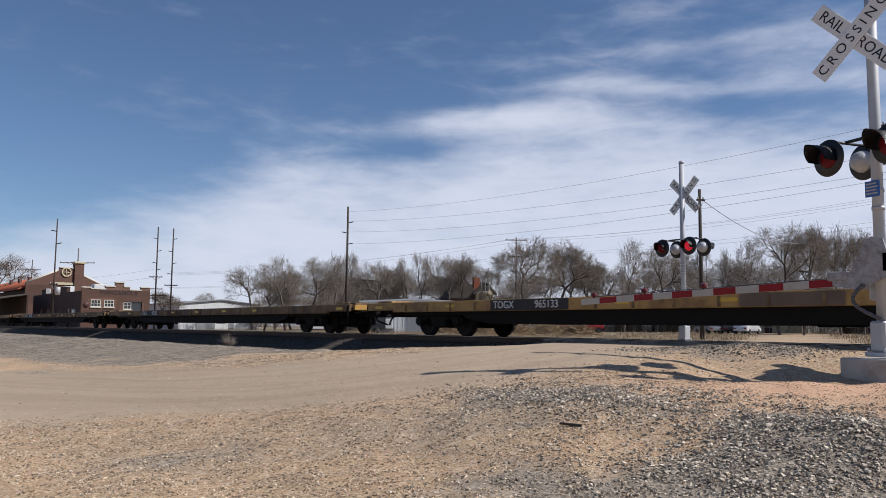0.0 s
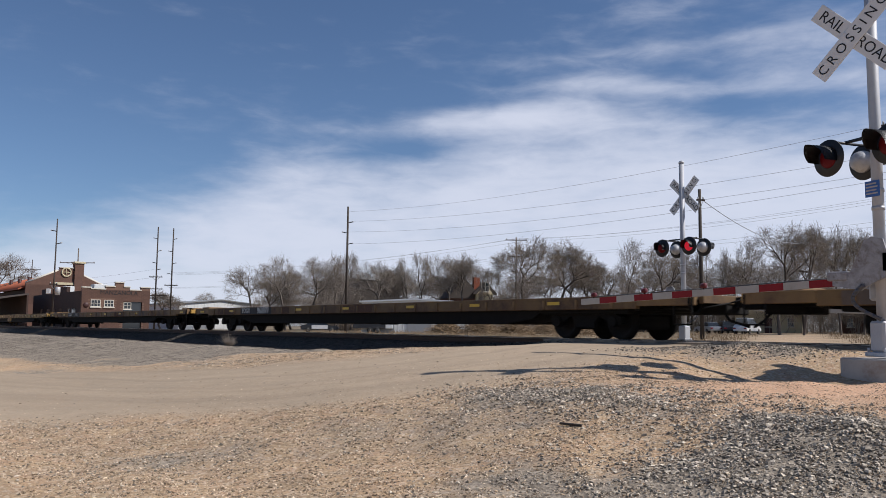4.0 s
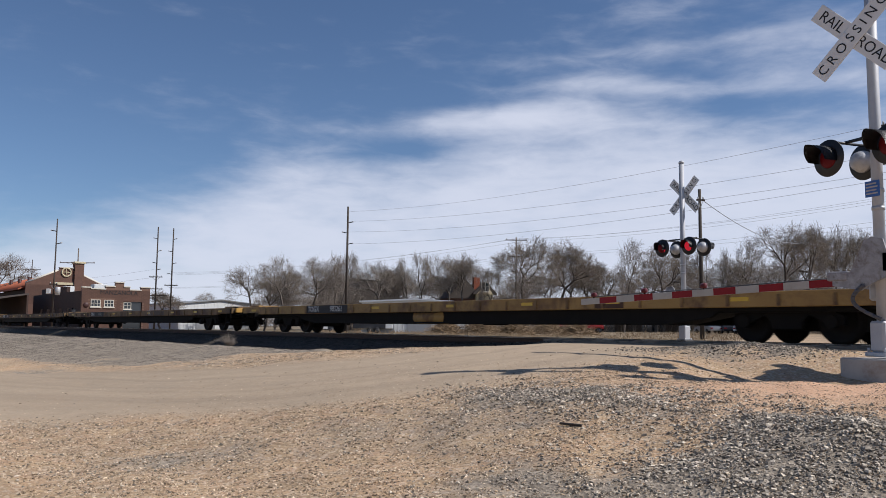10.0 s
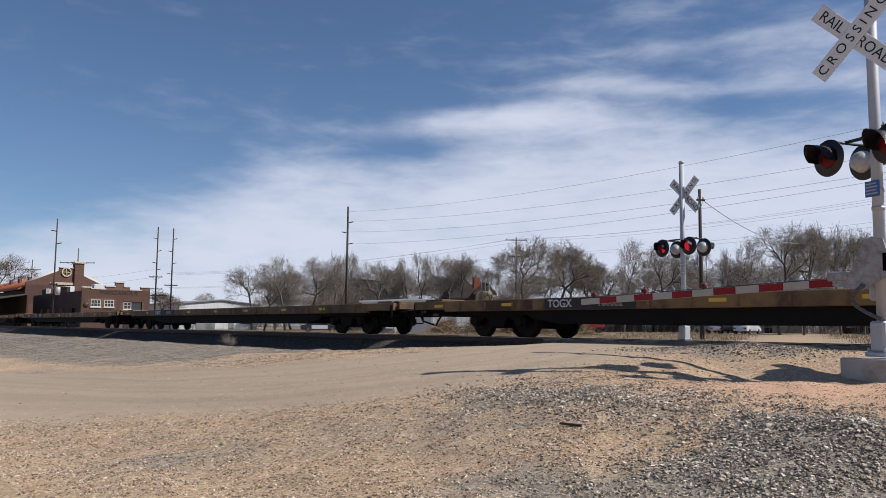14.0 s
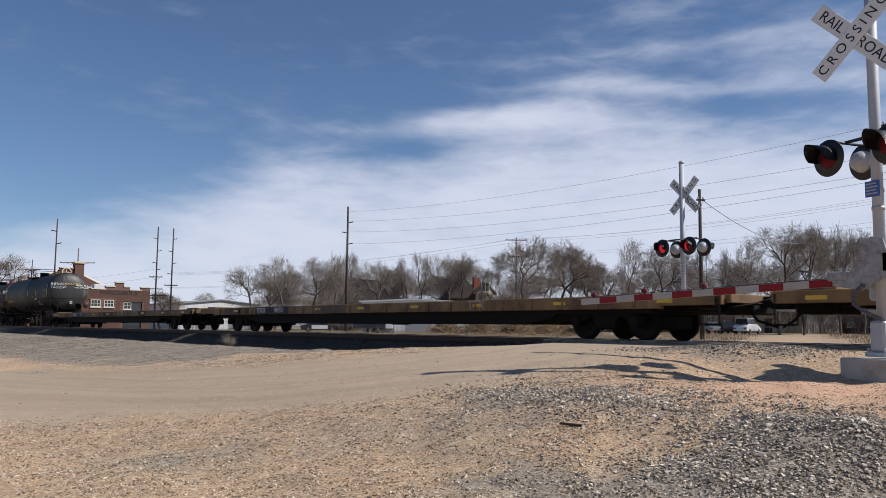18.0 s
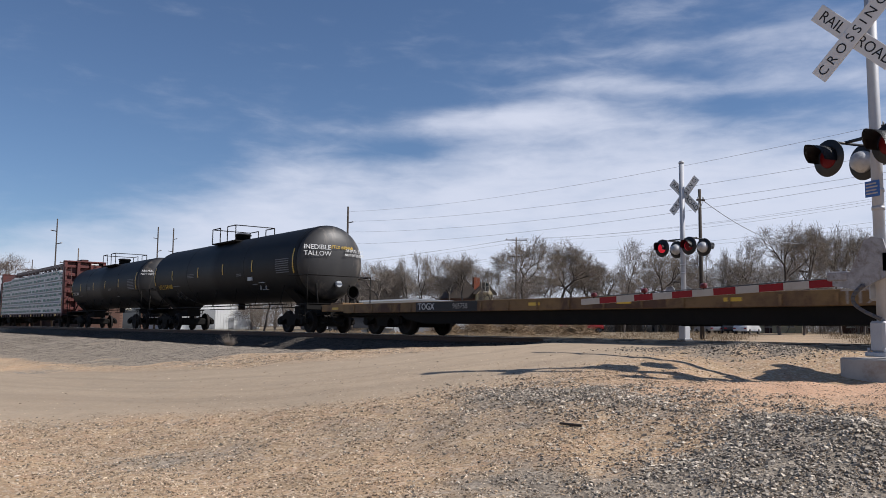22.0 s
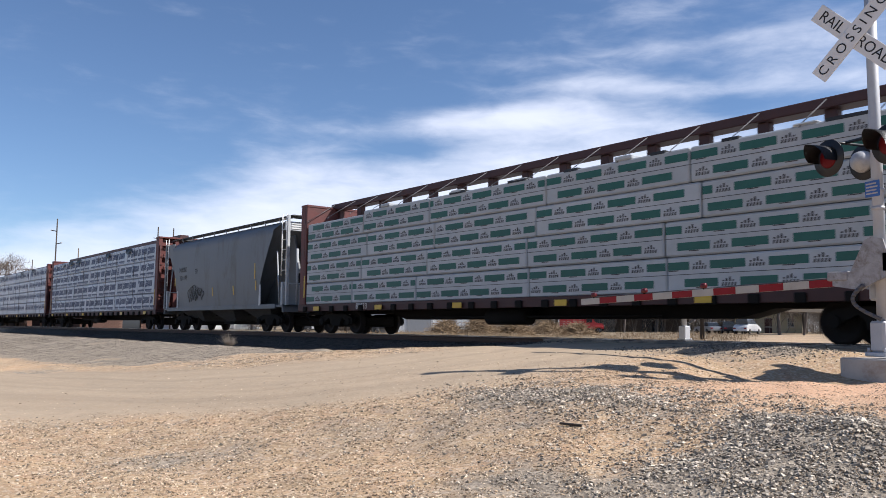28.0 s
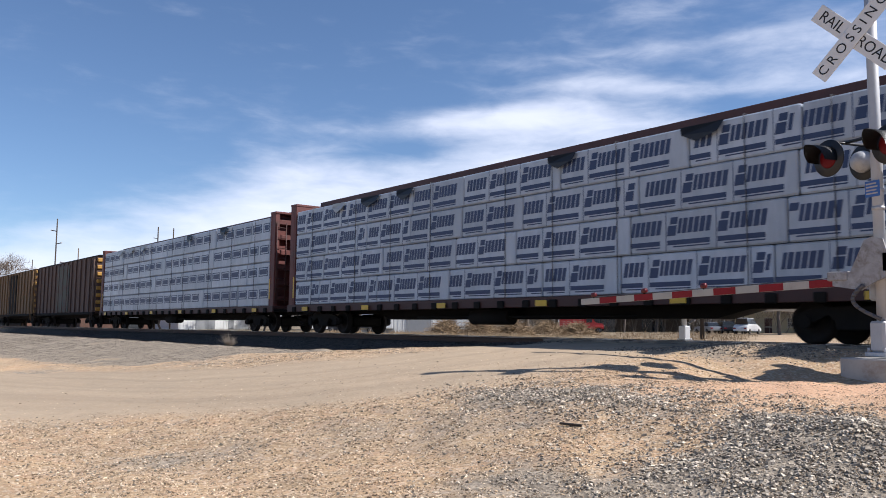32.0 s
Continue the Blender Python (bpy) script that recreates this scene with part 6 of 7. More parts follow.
        if abs(x + patch_x) > 1.3 + w:
            part("paint_patch", B(x - w, x + w, -1.464, -1.46, 0.72, 0.97), M_DECK if rng.random() < 0.5 else M_RUSTED, car)
    if number:
        part("stencil_patch", B(-patch_x - 1.42, -patch_x + 1.42, -1.4665, -1.46, 0.71, 0.99), M_STENCIL_BLACK, car)
        lettering("TOGX", 0.2, M_WHITE_PAINT, car, pose(-patch_x - 0.9, -1.471, 0.85))
        size = {"962879": 0.25, "254880": 0.18, "100002": 0.18, "942843": 0.17, "965758": 0.16}.get(number, 0.2)
        lettering(number, size, M_FADED_WHITE if size < 0.19 else M_WHITE_PAINT, car, pose(-patch_x + 0.68, -1.471, 0.85))
    if ttx_x is not None:
        lettering("TTX", 0.27, M_FADED_WHITE, car, pose(ttx_x, -1.471, 0.85))
    return car


def tank_car(x0, x1, radius, zc, seed, front, fx=0.0, trim=0.85, truck_in=2.55):
    label = "black tank car with a top platform and yellow edge marks"
    car, h = rolling("tank_car", label, "railway car", x0, x1, "black tank cars")
    e = h - 0.6
    L = h - trim
    DISH = 0.6
    bm = bmesh.new()
    prof = [(-L, 0.02)]
    for i in range(1, 9):
        a = i / 8 * math.pi / 2
        prof.append((-L + DISH * (1 - math.cos(a)), radius * math.sin(a) ** 0.85))
    prof += [(-L + 0.8, radius), (-0.45, radius), (-0.35, radius + 0.012), (0.35, radius + 0.012), (0.45, radius), (L - 0.8, radius)]
    for i in range(8, 0, -1):
        a = i / 8 * math.pi / 2
        prof.append((L - DISH * (1 - math.cos(a)), radius * math.sin(a) ** 0.85))
    prof.append((L, 0.02))
    lathe(bm, prof, 56, "x", (0, 0, zc))
    shell = part("tank", bm, M_TANK, car, "glossy black tank shell")
    for q in (-1, 1):
        dish = [(q * (L + 0.004), 0.02)] + [(q * (L + 0.004 - DISH * (1 - math.cos(k / 8 * math.pi / 2))), radius * math.sin(k / 8 * math.pi / 2) ** 0.85 + 0.002) for k in range(1, 8)]
        part("dished_end", lathe(bmesh.new(), dish, 56, "x", (0, 0, zc)), M_TANK_END, shell, "dusty streaked dished end")
    for x in (-L + 0.8, -3.2, 3.2, L - 0.8):
        part("weld_band", lathe(bmesh.new(), [(x - 0.03, radius + 0.001), (x - 0.02, radius + 0.008), (x + 0.02, radius + 0.008), (x + 0.03, radius + 0.001)], 48, "x", (0, 0, zc)), M_TANK, shell)
    # sills, saddles
    for q in (-1, 1):
        bm = B(*sorted((q * (L - 2.6), q * e)), -0.35, 0.35, 0.7, 1.05, bevel=0.02)
        part("stub_sill", bm, M_UNDER, car)
        part("saddle", prism(bmesh.new(), [(-1.2, zc - radius * 0.72), (-0.5, 1.0), (0.5, 1.0), (1.2, zc - radius * 0.72), (0.7, zc - radius * 0.9), (0, zc - radius * 0.97), (-0.7, zc - radius * 0.9)], *sorted((q * (L - 1.9), q * (L - 1.2))), "x"), M_UNDER, car)
        part("end_platform", B(*sorted((q * (L - 0.5), q * e)), -1.4, 1.4, 1.02, 1.09, bevel=0.01), M_UNDER, car)
        part("end_sill", B(*sorted((q * (e - 0.12), q * e)), -1.42, 1.42, 0.86, 1.1, bevel=0.01), M_UNDER, car)
        for s in (-1, 1):
            bm = rod((q * (e - 0.05), s * 1.38, 1.1), (q * (e - 0.05), s * 1.38, 2.15), (q * (L - 0.9), s * (radius + 0.12), 2.15), r=0.022)
            part("handrail", bm, M_UNDER, car)
            ladder(car, q * (e - 0.3), s * 1.42, 0.35, 1.05, 0.4)
        bm = rod((q * (e - 0.02), -1.38, 2.15), (q * (e - 0.02), 1.38, 2.15), r=0.02)
        part("end_rail", bm, M_UNDER, car)
        for s in (-1, 1):
            part("end_brace", rod((q * (e - 0.1), s * 0.9, 1.1), (q * (L - 0.5), s * 0.6, zc - 0.35), r=0.03), M_UNDER, car)
            part("grab_iron", rod((q * (L - 0.75), s * (radius * 0.93), zc + 0.1), (q * (L - 0.3), s * (radius * 0.8), zc + 0.1), r=0.018), M_UNDER, car)
        coupler(car, q * (e - 0.15), q)
        truck(car, q * (h - truck_in))
    part("brake_wheel", lathe(bmesh.new(), [(-0.02, 0.26), (0.02, 0.27), (0.02, 0.22), (-0.02, 0.22)], 18, "x", (e + 0.02, 0.55, 1.55)), M_UNDER, car)
    part("brake_stand", B(e - 0.1, e, 0.45, 0.65, 1.05, 1.75, bevel=0.02), M_UNDER, car)
    part("bottom_outlet", tube(bmesh.new(), (0, 0, zc - radius - 0.28), (0, 0, zc - radius + 0.05), 0.16, seg=12), M_UNDER, car)
    for s in (-1, 1):
        part("running_rail", rod((-L + 1.2, s * 1.42, 1.08), (L - 1.2, s * 1.42, 1.08), r=0.022), M_UNDER, car)
        bm = bmesh.new()
        for i in range(7):
            x = -L + 1.8 + i * (2 * L - 3.6) / 6
            tube(bm, (x, s * 1.42, 1.08), (x, s * (radius * 0.85), zc - radius * 0.6), 0.015, seg=4)
        part("rail_bracket", bm, M_UNDER, car, kind="stuff")
    # top fittings
    top = zc + radius
    part("manway", lathe(bmesh.new(), [(top - 0.05, 0.34), (top + 0.24, 0.34), (top + 0.24, 0.38), (top + 0.3, 0.38), (top + 0.34, 0.3)], 24, "z", (fx, 0, 0)), M_TANK, car)
    part("valve", tube(bmesh.new(), (fx - 0.65, 0.1, top - 0.05), (fx - 0.65, 0.1, top + 0.2), 0.12, seg=12), M_TANK, car)
    for s in (-1, 1):
        part("top_walkway", B(fx - 1.3, fx + 1.3, *sorted((s * 0.55, s * 0.95)), top - 0.16, top - 0.1), M_UNDER, car)
    for q in (-1, 1):
        for s in (-1, 1):
            x = fx + q * 1.3
            pts = [(x, s * 0.95, top - 0.14), (x, s * 0.95, top + 0.56), (fx + q * 0.4, s * 0.95, top + 0.56), (fx + q * 0.4, s * 0.95, top - 0.14)]
            part("cage_rail", rod(*pts, r=0.024), M_UNDER, car)
        part("cage_rail", rod((fx + q * 1.3, -0.95, top + 0.56), (fx + q * 1.3, 0.95, top + 0.56), r=0.022), M_UNDER, car)
    # yellow edge marks and lettering
    for i, x in enumerate((-L + 0.75, -5.11 * L / 8.4, -1.75 * L / 8.4, 1.1 * L / 8.4, 4.09 * L / 8.4, L - 0.74)):
        hh = 0.47 if 0 < i < 5 else 0.95
        mid = -0.01 if 0 < i < 5 else 0.02
        bm = bmesh.new()
        for j in range(4):
            z0, z1 = -hh / 2 + j * hh / 4, -hh / 2 + (j + 1) * hh / 4
            za, zb = z0 + mid, z1 + mid
            ya, yb = -math.sqrt((radius + 0.02) ** 2 - za ** 2), -math.sqrt((radius + 0.02) ** 2 - zb ** 2)
            vs = [bm.verts.new(p) for p in ((x - 0.04, ya, zc + za), (x + 0.04, ya, zc + za), (x + 0.04, yb, zc + zb), (x - 0.04, yb, zc + zb))]
            bm.faces.new(vs)
        part("edge_mark", bm, M_MARK_YELLOW, car)

    def on_side(text, size, x, za, material):
        y = -math.sqrt((radius + 0.012) ** 2 - za ** 2)
        lean = -math.degrees(math.asin(za / radius))
        lettering(text, size, material, car, pose(x, y - 0.004, zc + za, lean, 0, 0))

    if front:
        on_side("UTLX 649468", 0.24, -L + 2.17, -0.56, M_YELLOW_STENCIL)
        tag = bmesh.new()
        tr = random.Random(3)
        x = -L + 3.1
        for k in range(7):
            za = -0.95 - 0.04 * k
            yy = -math.sqrt((radius + 0.014) ** 2 - za ** 2)
            p0 = Vector((x, yy, zc + za))
            for j in range(3):
                p1 = p0 + Vector((tr.uniform(0.03, 0.12), 0.0, tr.choice((-1, 1)) * tr.uniform(0.06, 0.16)))
                p1.y = -math.sqrt((radius + 0.014) ** 2 - (p1.z - zc) ** 2)
                tube(tag, p0, p1, 0.009, seg=4, caps=False)
                p0 = p1
            x += 0.2
        part("scrawl", tag, M_GREY_STENCIL, car, "faint pale scrawl", kind="stuff")
        frame_bm = bmesh.new()
        for a0, a1, b0, b1 in ((4.45, 4.95, -0.72, -0.7), (4.45, 4.95, -1.0, -0.98), (4.45, 4.47, -1.0, -0.7), (4.93, 4.95, -1.0, -0.7)):
            yy = -math.sqrt((radius + 0.012) ** 2 - ((b0 + b1) / 2) ** 2)
            box(frame_bm, a0, a1, yy - 0.02, yy + 0.03, zc + b0, zc + b1)
        part("placard_holder", frame_bm, M_HOPPER_LIGHT, car, "pale empty placard frame")
        yy = -math.sqrt((radius + 0.012) ** 2 - 0.52 ** 2)
        part("small_plate", B(3.57, 3.98, yy - 0.03, yy + 0.02, zc - 0.6, zc - 0.45), M_HOPPER_LIGHT, car)
    else:
        on_side("UTLX 2462", 0.2, -L + 1.7, -0.4, M_WHITE_PAINT)
    bars = bmesh.new()
    for i in range(7):
        za = 0.12 - i * 0.085
        y = -math.sqrt((radius + 0.01) ** 2 - za ** 2)
        box(bars, L - 2.2, L - 1.1, y - 0.004, y + 0.004, zc + za - 0.015, zc + za + 0.02)
    part("data_panel", bars, M_GREY_STENCIL, car, "small worn stencilled lines", kind="stuff")
    bars = bmesh.new()
    for x, za, w in ((L - 5.6, -0.35, 0.3), (L - 4.3, -0.75, 0.3), (-2.6, -0.2, 0.5), (-4.6, -0.55, 0.6)):
        y = -math.sqrt((radius + 0.01) ** 2 - za ** 2)
        for k in range(3):
            box(bars, x - w, x + w * 0.6, y - 0.006, y + 0.006, zc + za - 0.02 + k * 0.07, zc + za + 0.01 + k * 0.07)
    part("stencil", bars, M_GREY_STENCIL, car, kind="stuff")
    # marks on the leading head: the curved dish is met at each height
    def on_head(text, size, y, za, material):
        rr = math.hypot(y, za) / radius
        rr = rr ** 1.18
        x = L - DISH * (1 - math.sqrt(max(0.0, 1 - rr * rr)))
        slope = DISH / radius * rr / math.sqrt(max(0.05, 1 - rr * rr))
        nrm = Vector((1, slope * y / max(rr * radius, 1e-3), slope * za / max(rr * radius, 1e-3))).normalized()
        rot = (-nrm).to_track_quat("Y", "Z").to_matrix().to_4x4()
        lettering(text, size, material, car, Matrix.Translation(Vector((x, y, zc + za)) + nrm * 0.05) @ rot)

    if front:
        on_head("INEDIBLE", 0.19, -0.78, 0.52, M_WHITE_PAINT)
        on_head("TALLOW", 0.19, -0.78, 0.28, M_WHITE_PAINT)
        on_head("UTLX 649468", 0.13, 0.22, 0.55, M_YELLOW_STENCIL)
        on_head("ANIMAL FAT", 0.13, 0.85, 0.45, M_WHITE_PAINT)
        on_head("NOT INTENDED", 0.11, 0.85, 0.28, M_WHITE_PAINT)
        part("head_fitting", tube(bmesh.new(), (L - 0.05, 0.1, zc - 0.85), (L + 0.12, 0.1, zc - 0.85), 0.12, seg=12), M_HOPPER_LIGHT, car, "pale round fitting")
    else:
        on_head("ANIMAL FAT", 0.13, -0.75, 0.55, M_WHITE_PAINT)
        on_head("NOT INTENDED", 0.11, -0.75, 0.38, M_WHITE_PAINT)
        on_head("UTLX 649468", 0.13, 0.45, 0.6, M_WHITE_PAINT)
    return car


def end_bulkhead(car, xa, q, z1, hw=1.42):
    """A ribbed end wall; q is the way in which it faces."""
    x0, x1 = sorted((xa, xa + q * 0.12))
    b = part("bulkhead", B(x0, x1, -hw, hw, 1.0, z1, bevel=0.02), M_OXIDE, car, "oxide-red ribbed steel end wall")
    for y in (-hw + 0.1, -0.45, 0.45, hw - 0.1):
        part("post", B(*sorted((xa + q * 0.12, xa + q * 0.42)), y - 0.1, y + 0.1, 0.95, z1 - 0.02, bevel=0.015), M_OXIDE, b)
    for i in range(6):
        z = 1.35 + i * (z1 - 1.7) / 5
        part("rib", B(*sorted((xa + q * 0.12, xa + q * 0.3)), -hw + 0.15, hw - 0.15, z - 0.1, z + 0.1, bevel=0.02), M_OXIDE, b)
    part("top_cap", B(*sorted((xa - q * 0.02, xa + q * 0.45)), -hw, hw, z1 - 0.04, z1 + 0.05, bevel=0.015), M_OXIDE, b)
    ladder(b, xa + q * 0.46, -1.15, 1.1, z1 - 0.4, 0.4, "y", M_OXIDE_DARK)
    for s in (-1, 1):
        part("edge_mark", B(*sorted((xa + q * 0.02, xa + q * 0.1)), *sorted((s * (hw + 0.002), s * (hw + 0.008))), 1.3, 2.1), M_MARK_YELLOW, b)
    bars = bmesh.new()
    for k, z in enumerate((z1 - 0.2, z1 - 0.75, z1 - 1.5)):
        box(bars, *sorted((xa + q * 0.42, xa + q * 0.428)), 0.4, 0.9, z, z + 0.08)
    part("stencil", bars, M_WHITE_PAINT, b, kind="stuff")
    part("brake_gear", B(*sorted((xa + q * 0.42, xa + q * 0.6)), 0.35, 0.8, 1.3, 1.8, bevel=0.05), M_UNDER, b)


def centrebeam(x0, x1, top, seed, style, load_top, label):
    rng = random.Random(seed)
    car, h = rolling("centrebeam_car", label, "railway car", x0, x1, "lumber cars")
    e = h - 0.62
    part("deck", B(-e, e, -1.4, 1.4, 0.92, 1.02, bevel=0.01), M_OXIDE_DARK, car)
    for s in (-1, 1):
        sill = part("side_sill", B(-e, e, *sorted((s * 1.38, s * 1.46)), 0.78, 1.04, bevel=0.01), M_OXIDE_DARK, car)
        for i in range(24):
            part("winch", WINCH, None, sill, at=(-e + 0.6 + i * (2 * e - 1.2) / 23, s * 1.485, 0.86))
    for i in range(6):
        x = -e + 1.5 + i * (2 * e - 3.0) / 5
        part("reflector", B(x - 0.2, x + 0.2, -1.535, -1.525, 0.8, 0.95), M_MARK_YELLOW, car)
    part("centre_sill", prism(bmesh.new(), [(-e, 0.7), (-e + 4.6, 0.7), (-e + 5.4, 0.5), (e - 5.4, 0.5), (e - 4.6, 0.7), (e, 0.7), (e, 0.93), (-e, 0.93)], -0.35, 0.35), M_UNDER, car)
    part("brake_gear", rod((-4, -0.9, 0.55), (4.5, -0.9, 0.55), r=0.03), M_UNDER, car)
    part("air_tank", tube(bmesh.new(), (-1.4, -0.8, 0.55), (0.2, -0.8, 0.55), 0.22, seg=12), M_UNDER, car)
    if style == "green":
        lettering("80033", 0.2, M_WHITE_PAINT, car, pose(-e + 4.4, -1.468, 0.92))
    # the beam down the middle
    beam = part("top_chord", B(-e + 0.2, e - 0.2, -0.24, 0.24, top - 0.24, top - 0.02, bevel=0.02), M_OXIDE_DARK, car)
    n = 15
    for i in range(n + 1):
        x = -e + 0.5 + i * (2 * e - 1.0) / n
        part("post", B(x - 0.14, x + 0.14, -0.1, 0.1, 1.0, top - 0.24, bevel=0.015), M_OXIDE_DARK, beam)
        if style == "green":
            part("cable", rod((x, -0.24, top - 0.06), (x + 0.05, -1.38, load_top + 0.01), (x + 0.05, -1.435, load_top - 0.06), r=0.012, seg=4), M_WIRE, beam)
    for q in (-1, 1):
        end_bulkhead(car, q * (e - 0.45), q, top - (0.2 if style == "green" else 0.26))
        coupler(car, q * (e - 0.15), q)
        truck(car, q * (h - 2.75))
        part("end_step", B(*sorted((q * (e - 0.4), q * e)), -1.4, 1.4, 0.8, 0.9), M_UNDER, car)
    # lumber packs on both sides of the beam
    span = 2 * (e - 0.5)
    rows = 4
    ph = (load_top - 1.03) / rows
    wrap, ink = (M_WRAP, M_PRINT_GREEN) if style == "green" else (M_WRAP_BLUE, M_PRINT_BLUE)
    for r in range(rows):
        for s in (-1, 1):
            x = -span / 2
            first = True
            while x < span / 2 - 0.05:
                w = rng.choice((3.66, 4.27, 4.88) if style == "green" else (2.5, 3.75, 3.75))
                if first:
                    w, first = w * rng.uniform(0.7, 1.0), False
                if x + w > span / 2 - 1.0:
                    w = span / 2 - x
                jig = rng.uniform(-0.025, 0.0)
                z0 = 1.03 + r * ph
                hh = ph - 0.018
                if style == "green" and r == rows - 1 and rng.random() < 0.25:
                    hh -= 0.12
                bm = B(x + 0.012, x + w - 0.012, *sorted((s * 0.26, s * (1.41 + jig))), z0, z0 + hh, bevel=0.035)
                p = part("lumber_pack", bm, wrap, car, "lumber pack in printed white wrap" if r == 0 and x < -span / 2 + 0.1 else "")
                if s < 0:
                    pack_print(p, rng, "boxes" if seed == 3 else style, x, w, 1.41 + jig, z0, hh, ink)
                x += w
    if style == "blue":
        for i in range(9):
            x = -span / 2 + span * (i + 0.5) / 9 + rng.uniform(-0.6, 0.6)
            part("strap", rod((x, -0.3, load_top + 0.02), (x, -1.425, load_top), (x + 0.02, -1.435, 1.02), r=0.01, seg=4), M_WIRE, car)
        for x, up in ((-span * 0.36, 0.0), (-span * 0.27, 0.0), (-span * 0.18, 0.05), (span * 0.12, 0.02), (span * 0.3, 0.0)):
            bm = bmesh.new()
            w = rng.uniform(0.3, 0.7)
            vs = [bm.verts.new(p) for p in ((x - w, -1.44, load_top - 0.02), (x + w, -1.44, load_top - 0.03), (x + w * 0.8, -1.52, load_top - 0.25), (x - w * 0.2, -1.5, load_top - 0.38), (x - w * 0.9, -1.47, load_top - 0.2))]
            bm.faces.new(vs)
            bmesh.ops.solidify(bm, geom=bm.faces[:], thickness=0.012)
            part("torn_wrap", bm, M_SIGN_BLACK if rng.random() < 0.5 else M_WRAP, car, "torn flap of loose wrap")
    else:
        x = -span * 0.28
        while x < span * 0.45:
            part("wrap_corner", B(x, x + 0.5, -1.415, -0.9, load_top - 0.03, load_top + rng.uniform(0.03, 0.1), bevel=0.03), M_WRAP, car)
            x += rng.uniform(2.2, 4.5)
        for i in range(6):
            x = span * (-0.1 + 0.1 * i) + rng.uniform(-0.4, 0.4)
            part("dark_patch", B(x, x + rng.uniform(0.3, 0.8), -1.41, -1.1, load_top - 0.05, load_top + 0.02), M_SIGN_BLACK, car)
    return car


def pack_print(p, rng, style, x, w, y, z0, hh, ink):
    """Printed bars and small marks on the wrap, in plain shapes."""
    bm = bmesh.new()
    yy = (-y - 0.006, -y + 0.002)
    shift = rng.uniform(0, 0.9)
    u = x + (0.1 + shift if style == "green" else rng.uniform(0.06, 0.16))
    if style == "green":
        lines = (0.26, 0.74)
        for li, fz in enumerate(lines):
            u = x + 0.06 + (shift + li * 0.62) % 1.3 - 1.6
            while u < x + w - 0.15:
                a, b = max(u, x + 0.04), min(u + 0.8, x + w - 0.04)
                if b - a > 0.1:
                    box(bm, a, b, *yy, z0 + hh * fz - 0.085, z0 + hh * fz + 0.085)
                u += 1.3
        me_ = part("print", bm, ink, p, kind="stuff")
        bm = bmesh.new()
        for li, fz in enumerate(lines):
            u = x + 0.06 + (shift + li * 0.62) % 1.3 - 1.6 + 0.88
            while u < x + w - 0.4:
                if u > x + 0.05:
                    zc = z0 + hh * fz
                    for k in range(4):
                        box(bm, u + 0.02 + k * 0.075, u + 0.06 + k * 0.075, *yy, zc + 0.005, zc + 0.035 + 0.03 * ((k * 7) % 3))
                    for k in range(5):
                        prism(bm, [(u + k * 0.07, zc - 0.085), (u + k * 0.07 + 0.04, zc - 0.085), (u + k * 0.07 + 0.055, zc - 0.015), (u + k * 0.07 + 0.02, zc - 0.015)], *yy)
                    if u - 0.6 > x + 0.03:
                        box(bm, u - 0.6, u - 0.35, *yy, zc - 0.108, zc - 0.09)
                u += 1.3
        box(bm, x + 0.02, x + w - 0.02, *yy, z0 + hh * 0.5 - 0.006, z0 + hh * 0.5 + 0.006)
        part("small_print", bm, M_PRINT_GREY, p, kind="stuff")
    elif style == "boxes":
        u = x + 0.1
        while u < x + w - 0.5:
            b = min(u + 0.82, x + w - 0.06)
            box(bm, u, b, *yy, z0 + hh * 0.36, z0 + hh * 0.4)
            box(bm, u, b, *yy, z0 + hh * 0.74, z0 + hh * 0.78)
            box(bm, u, u + 0.05, *yy, z0 + hh * 0.4, z0 + hh * 0.74)
            box(bm, b - 0.05, b, *yy, z0 + hh * 0.4, z0 + hh * 0.74)
            box(bm, u + 0.1, b - 0.1, *yy, z0 + hh * 0.45, z0 + hh * 0.69)
            u += 1.0
        part("print", bm, ink, p, kind="stuff")
    else:
        u = x + rng.uniform(-0.5, 0.1)
        while u < x + w - 0.3:
            zc = z0 + hh * 0.62
            def slab(a0, a1, c0, c1):
                # a leaning block, as of bold slanted print
                if a0 < x + 0.03 or a1 + 0.05 > x + w - 0.03:
                    return
                k0, k1 = (c0 - zc) * 0.18, (c1 - zc) * 0.18
                prism(bm, [(a0 + k0, c0), (a1 + k0, c0), (a1 + k1, c1), (a0 + k1, c1)], *yy)
            hl = hh * 0.23
            slab(u, u + 0.22, zc - hl, zc + hl * 0.1)
            slab(u + 0.04, u + 0.22, zc + hl * 0.25, zc + hl)
            q = u + 0.26
            for k in range(6):
                ww = (0.09, 0.12, 0.12, 0.125, 0.13, 0.12)[k]
                slab(q, q + ww * 0.9, zc - hl * 0.8, zc + hl * 0.8)
                q += ww + 0.02
            lo_u, hi_u = max(u - 0.03, x + 0.02), min(u + 1.02, x + w - 0.02)
            if hi_u - lo_u > 0.1:
                box(bm, lo_u, hi_u, *yy, z0 + hh * 0.16, z0 + hh * 0.28)
                box(bm, min(lo_u + 0.15, hi_u - 0.02), hi_u, *yy, z0 + hh * 0.1, z0 + hh * 0.13)
            if x + 0.05 < u - 0.06 < x + w - 0.05:
                box(bm, u - 0.066, u - 0.054, *yy, z0 + 0.01, z0 + hh - 0.01)
            u += 1.24
        part("print", bm, ink, p, kind="stuff")


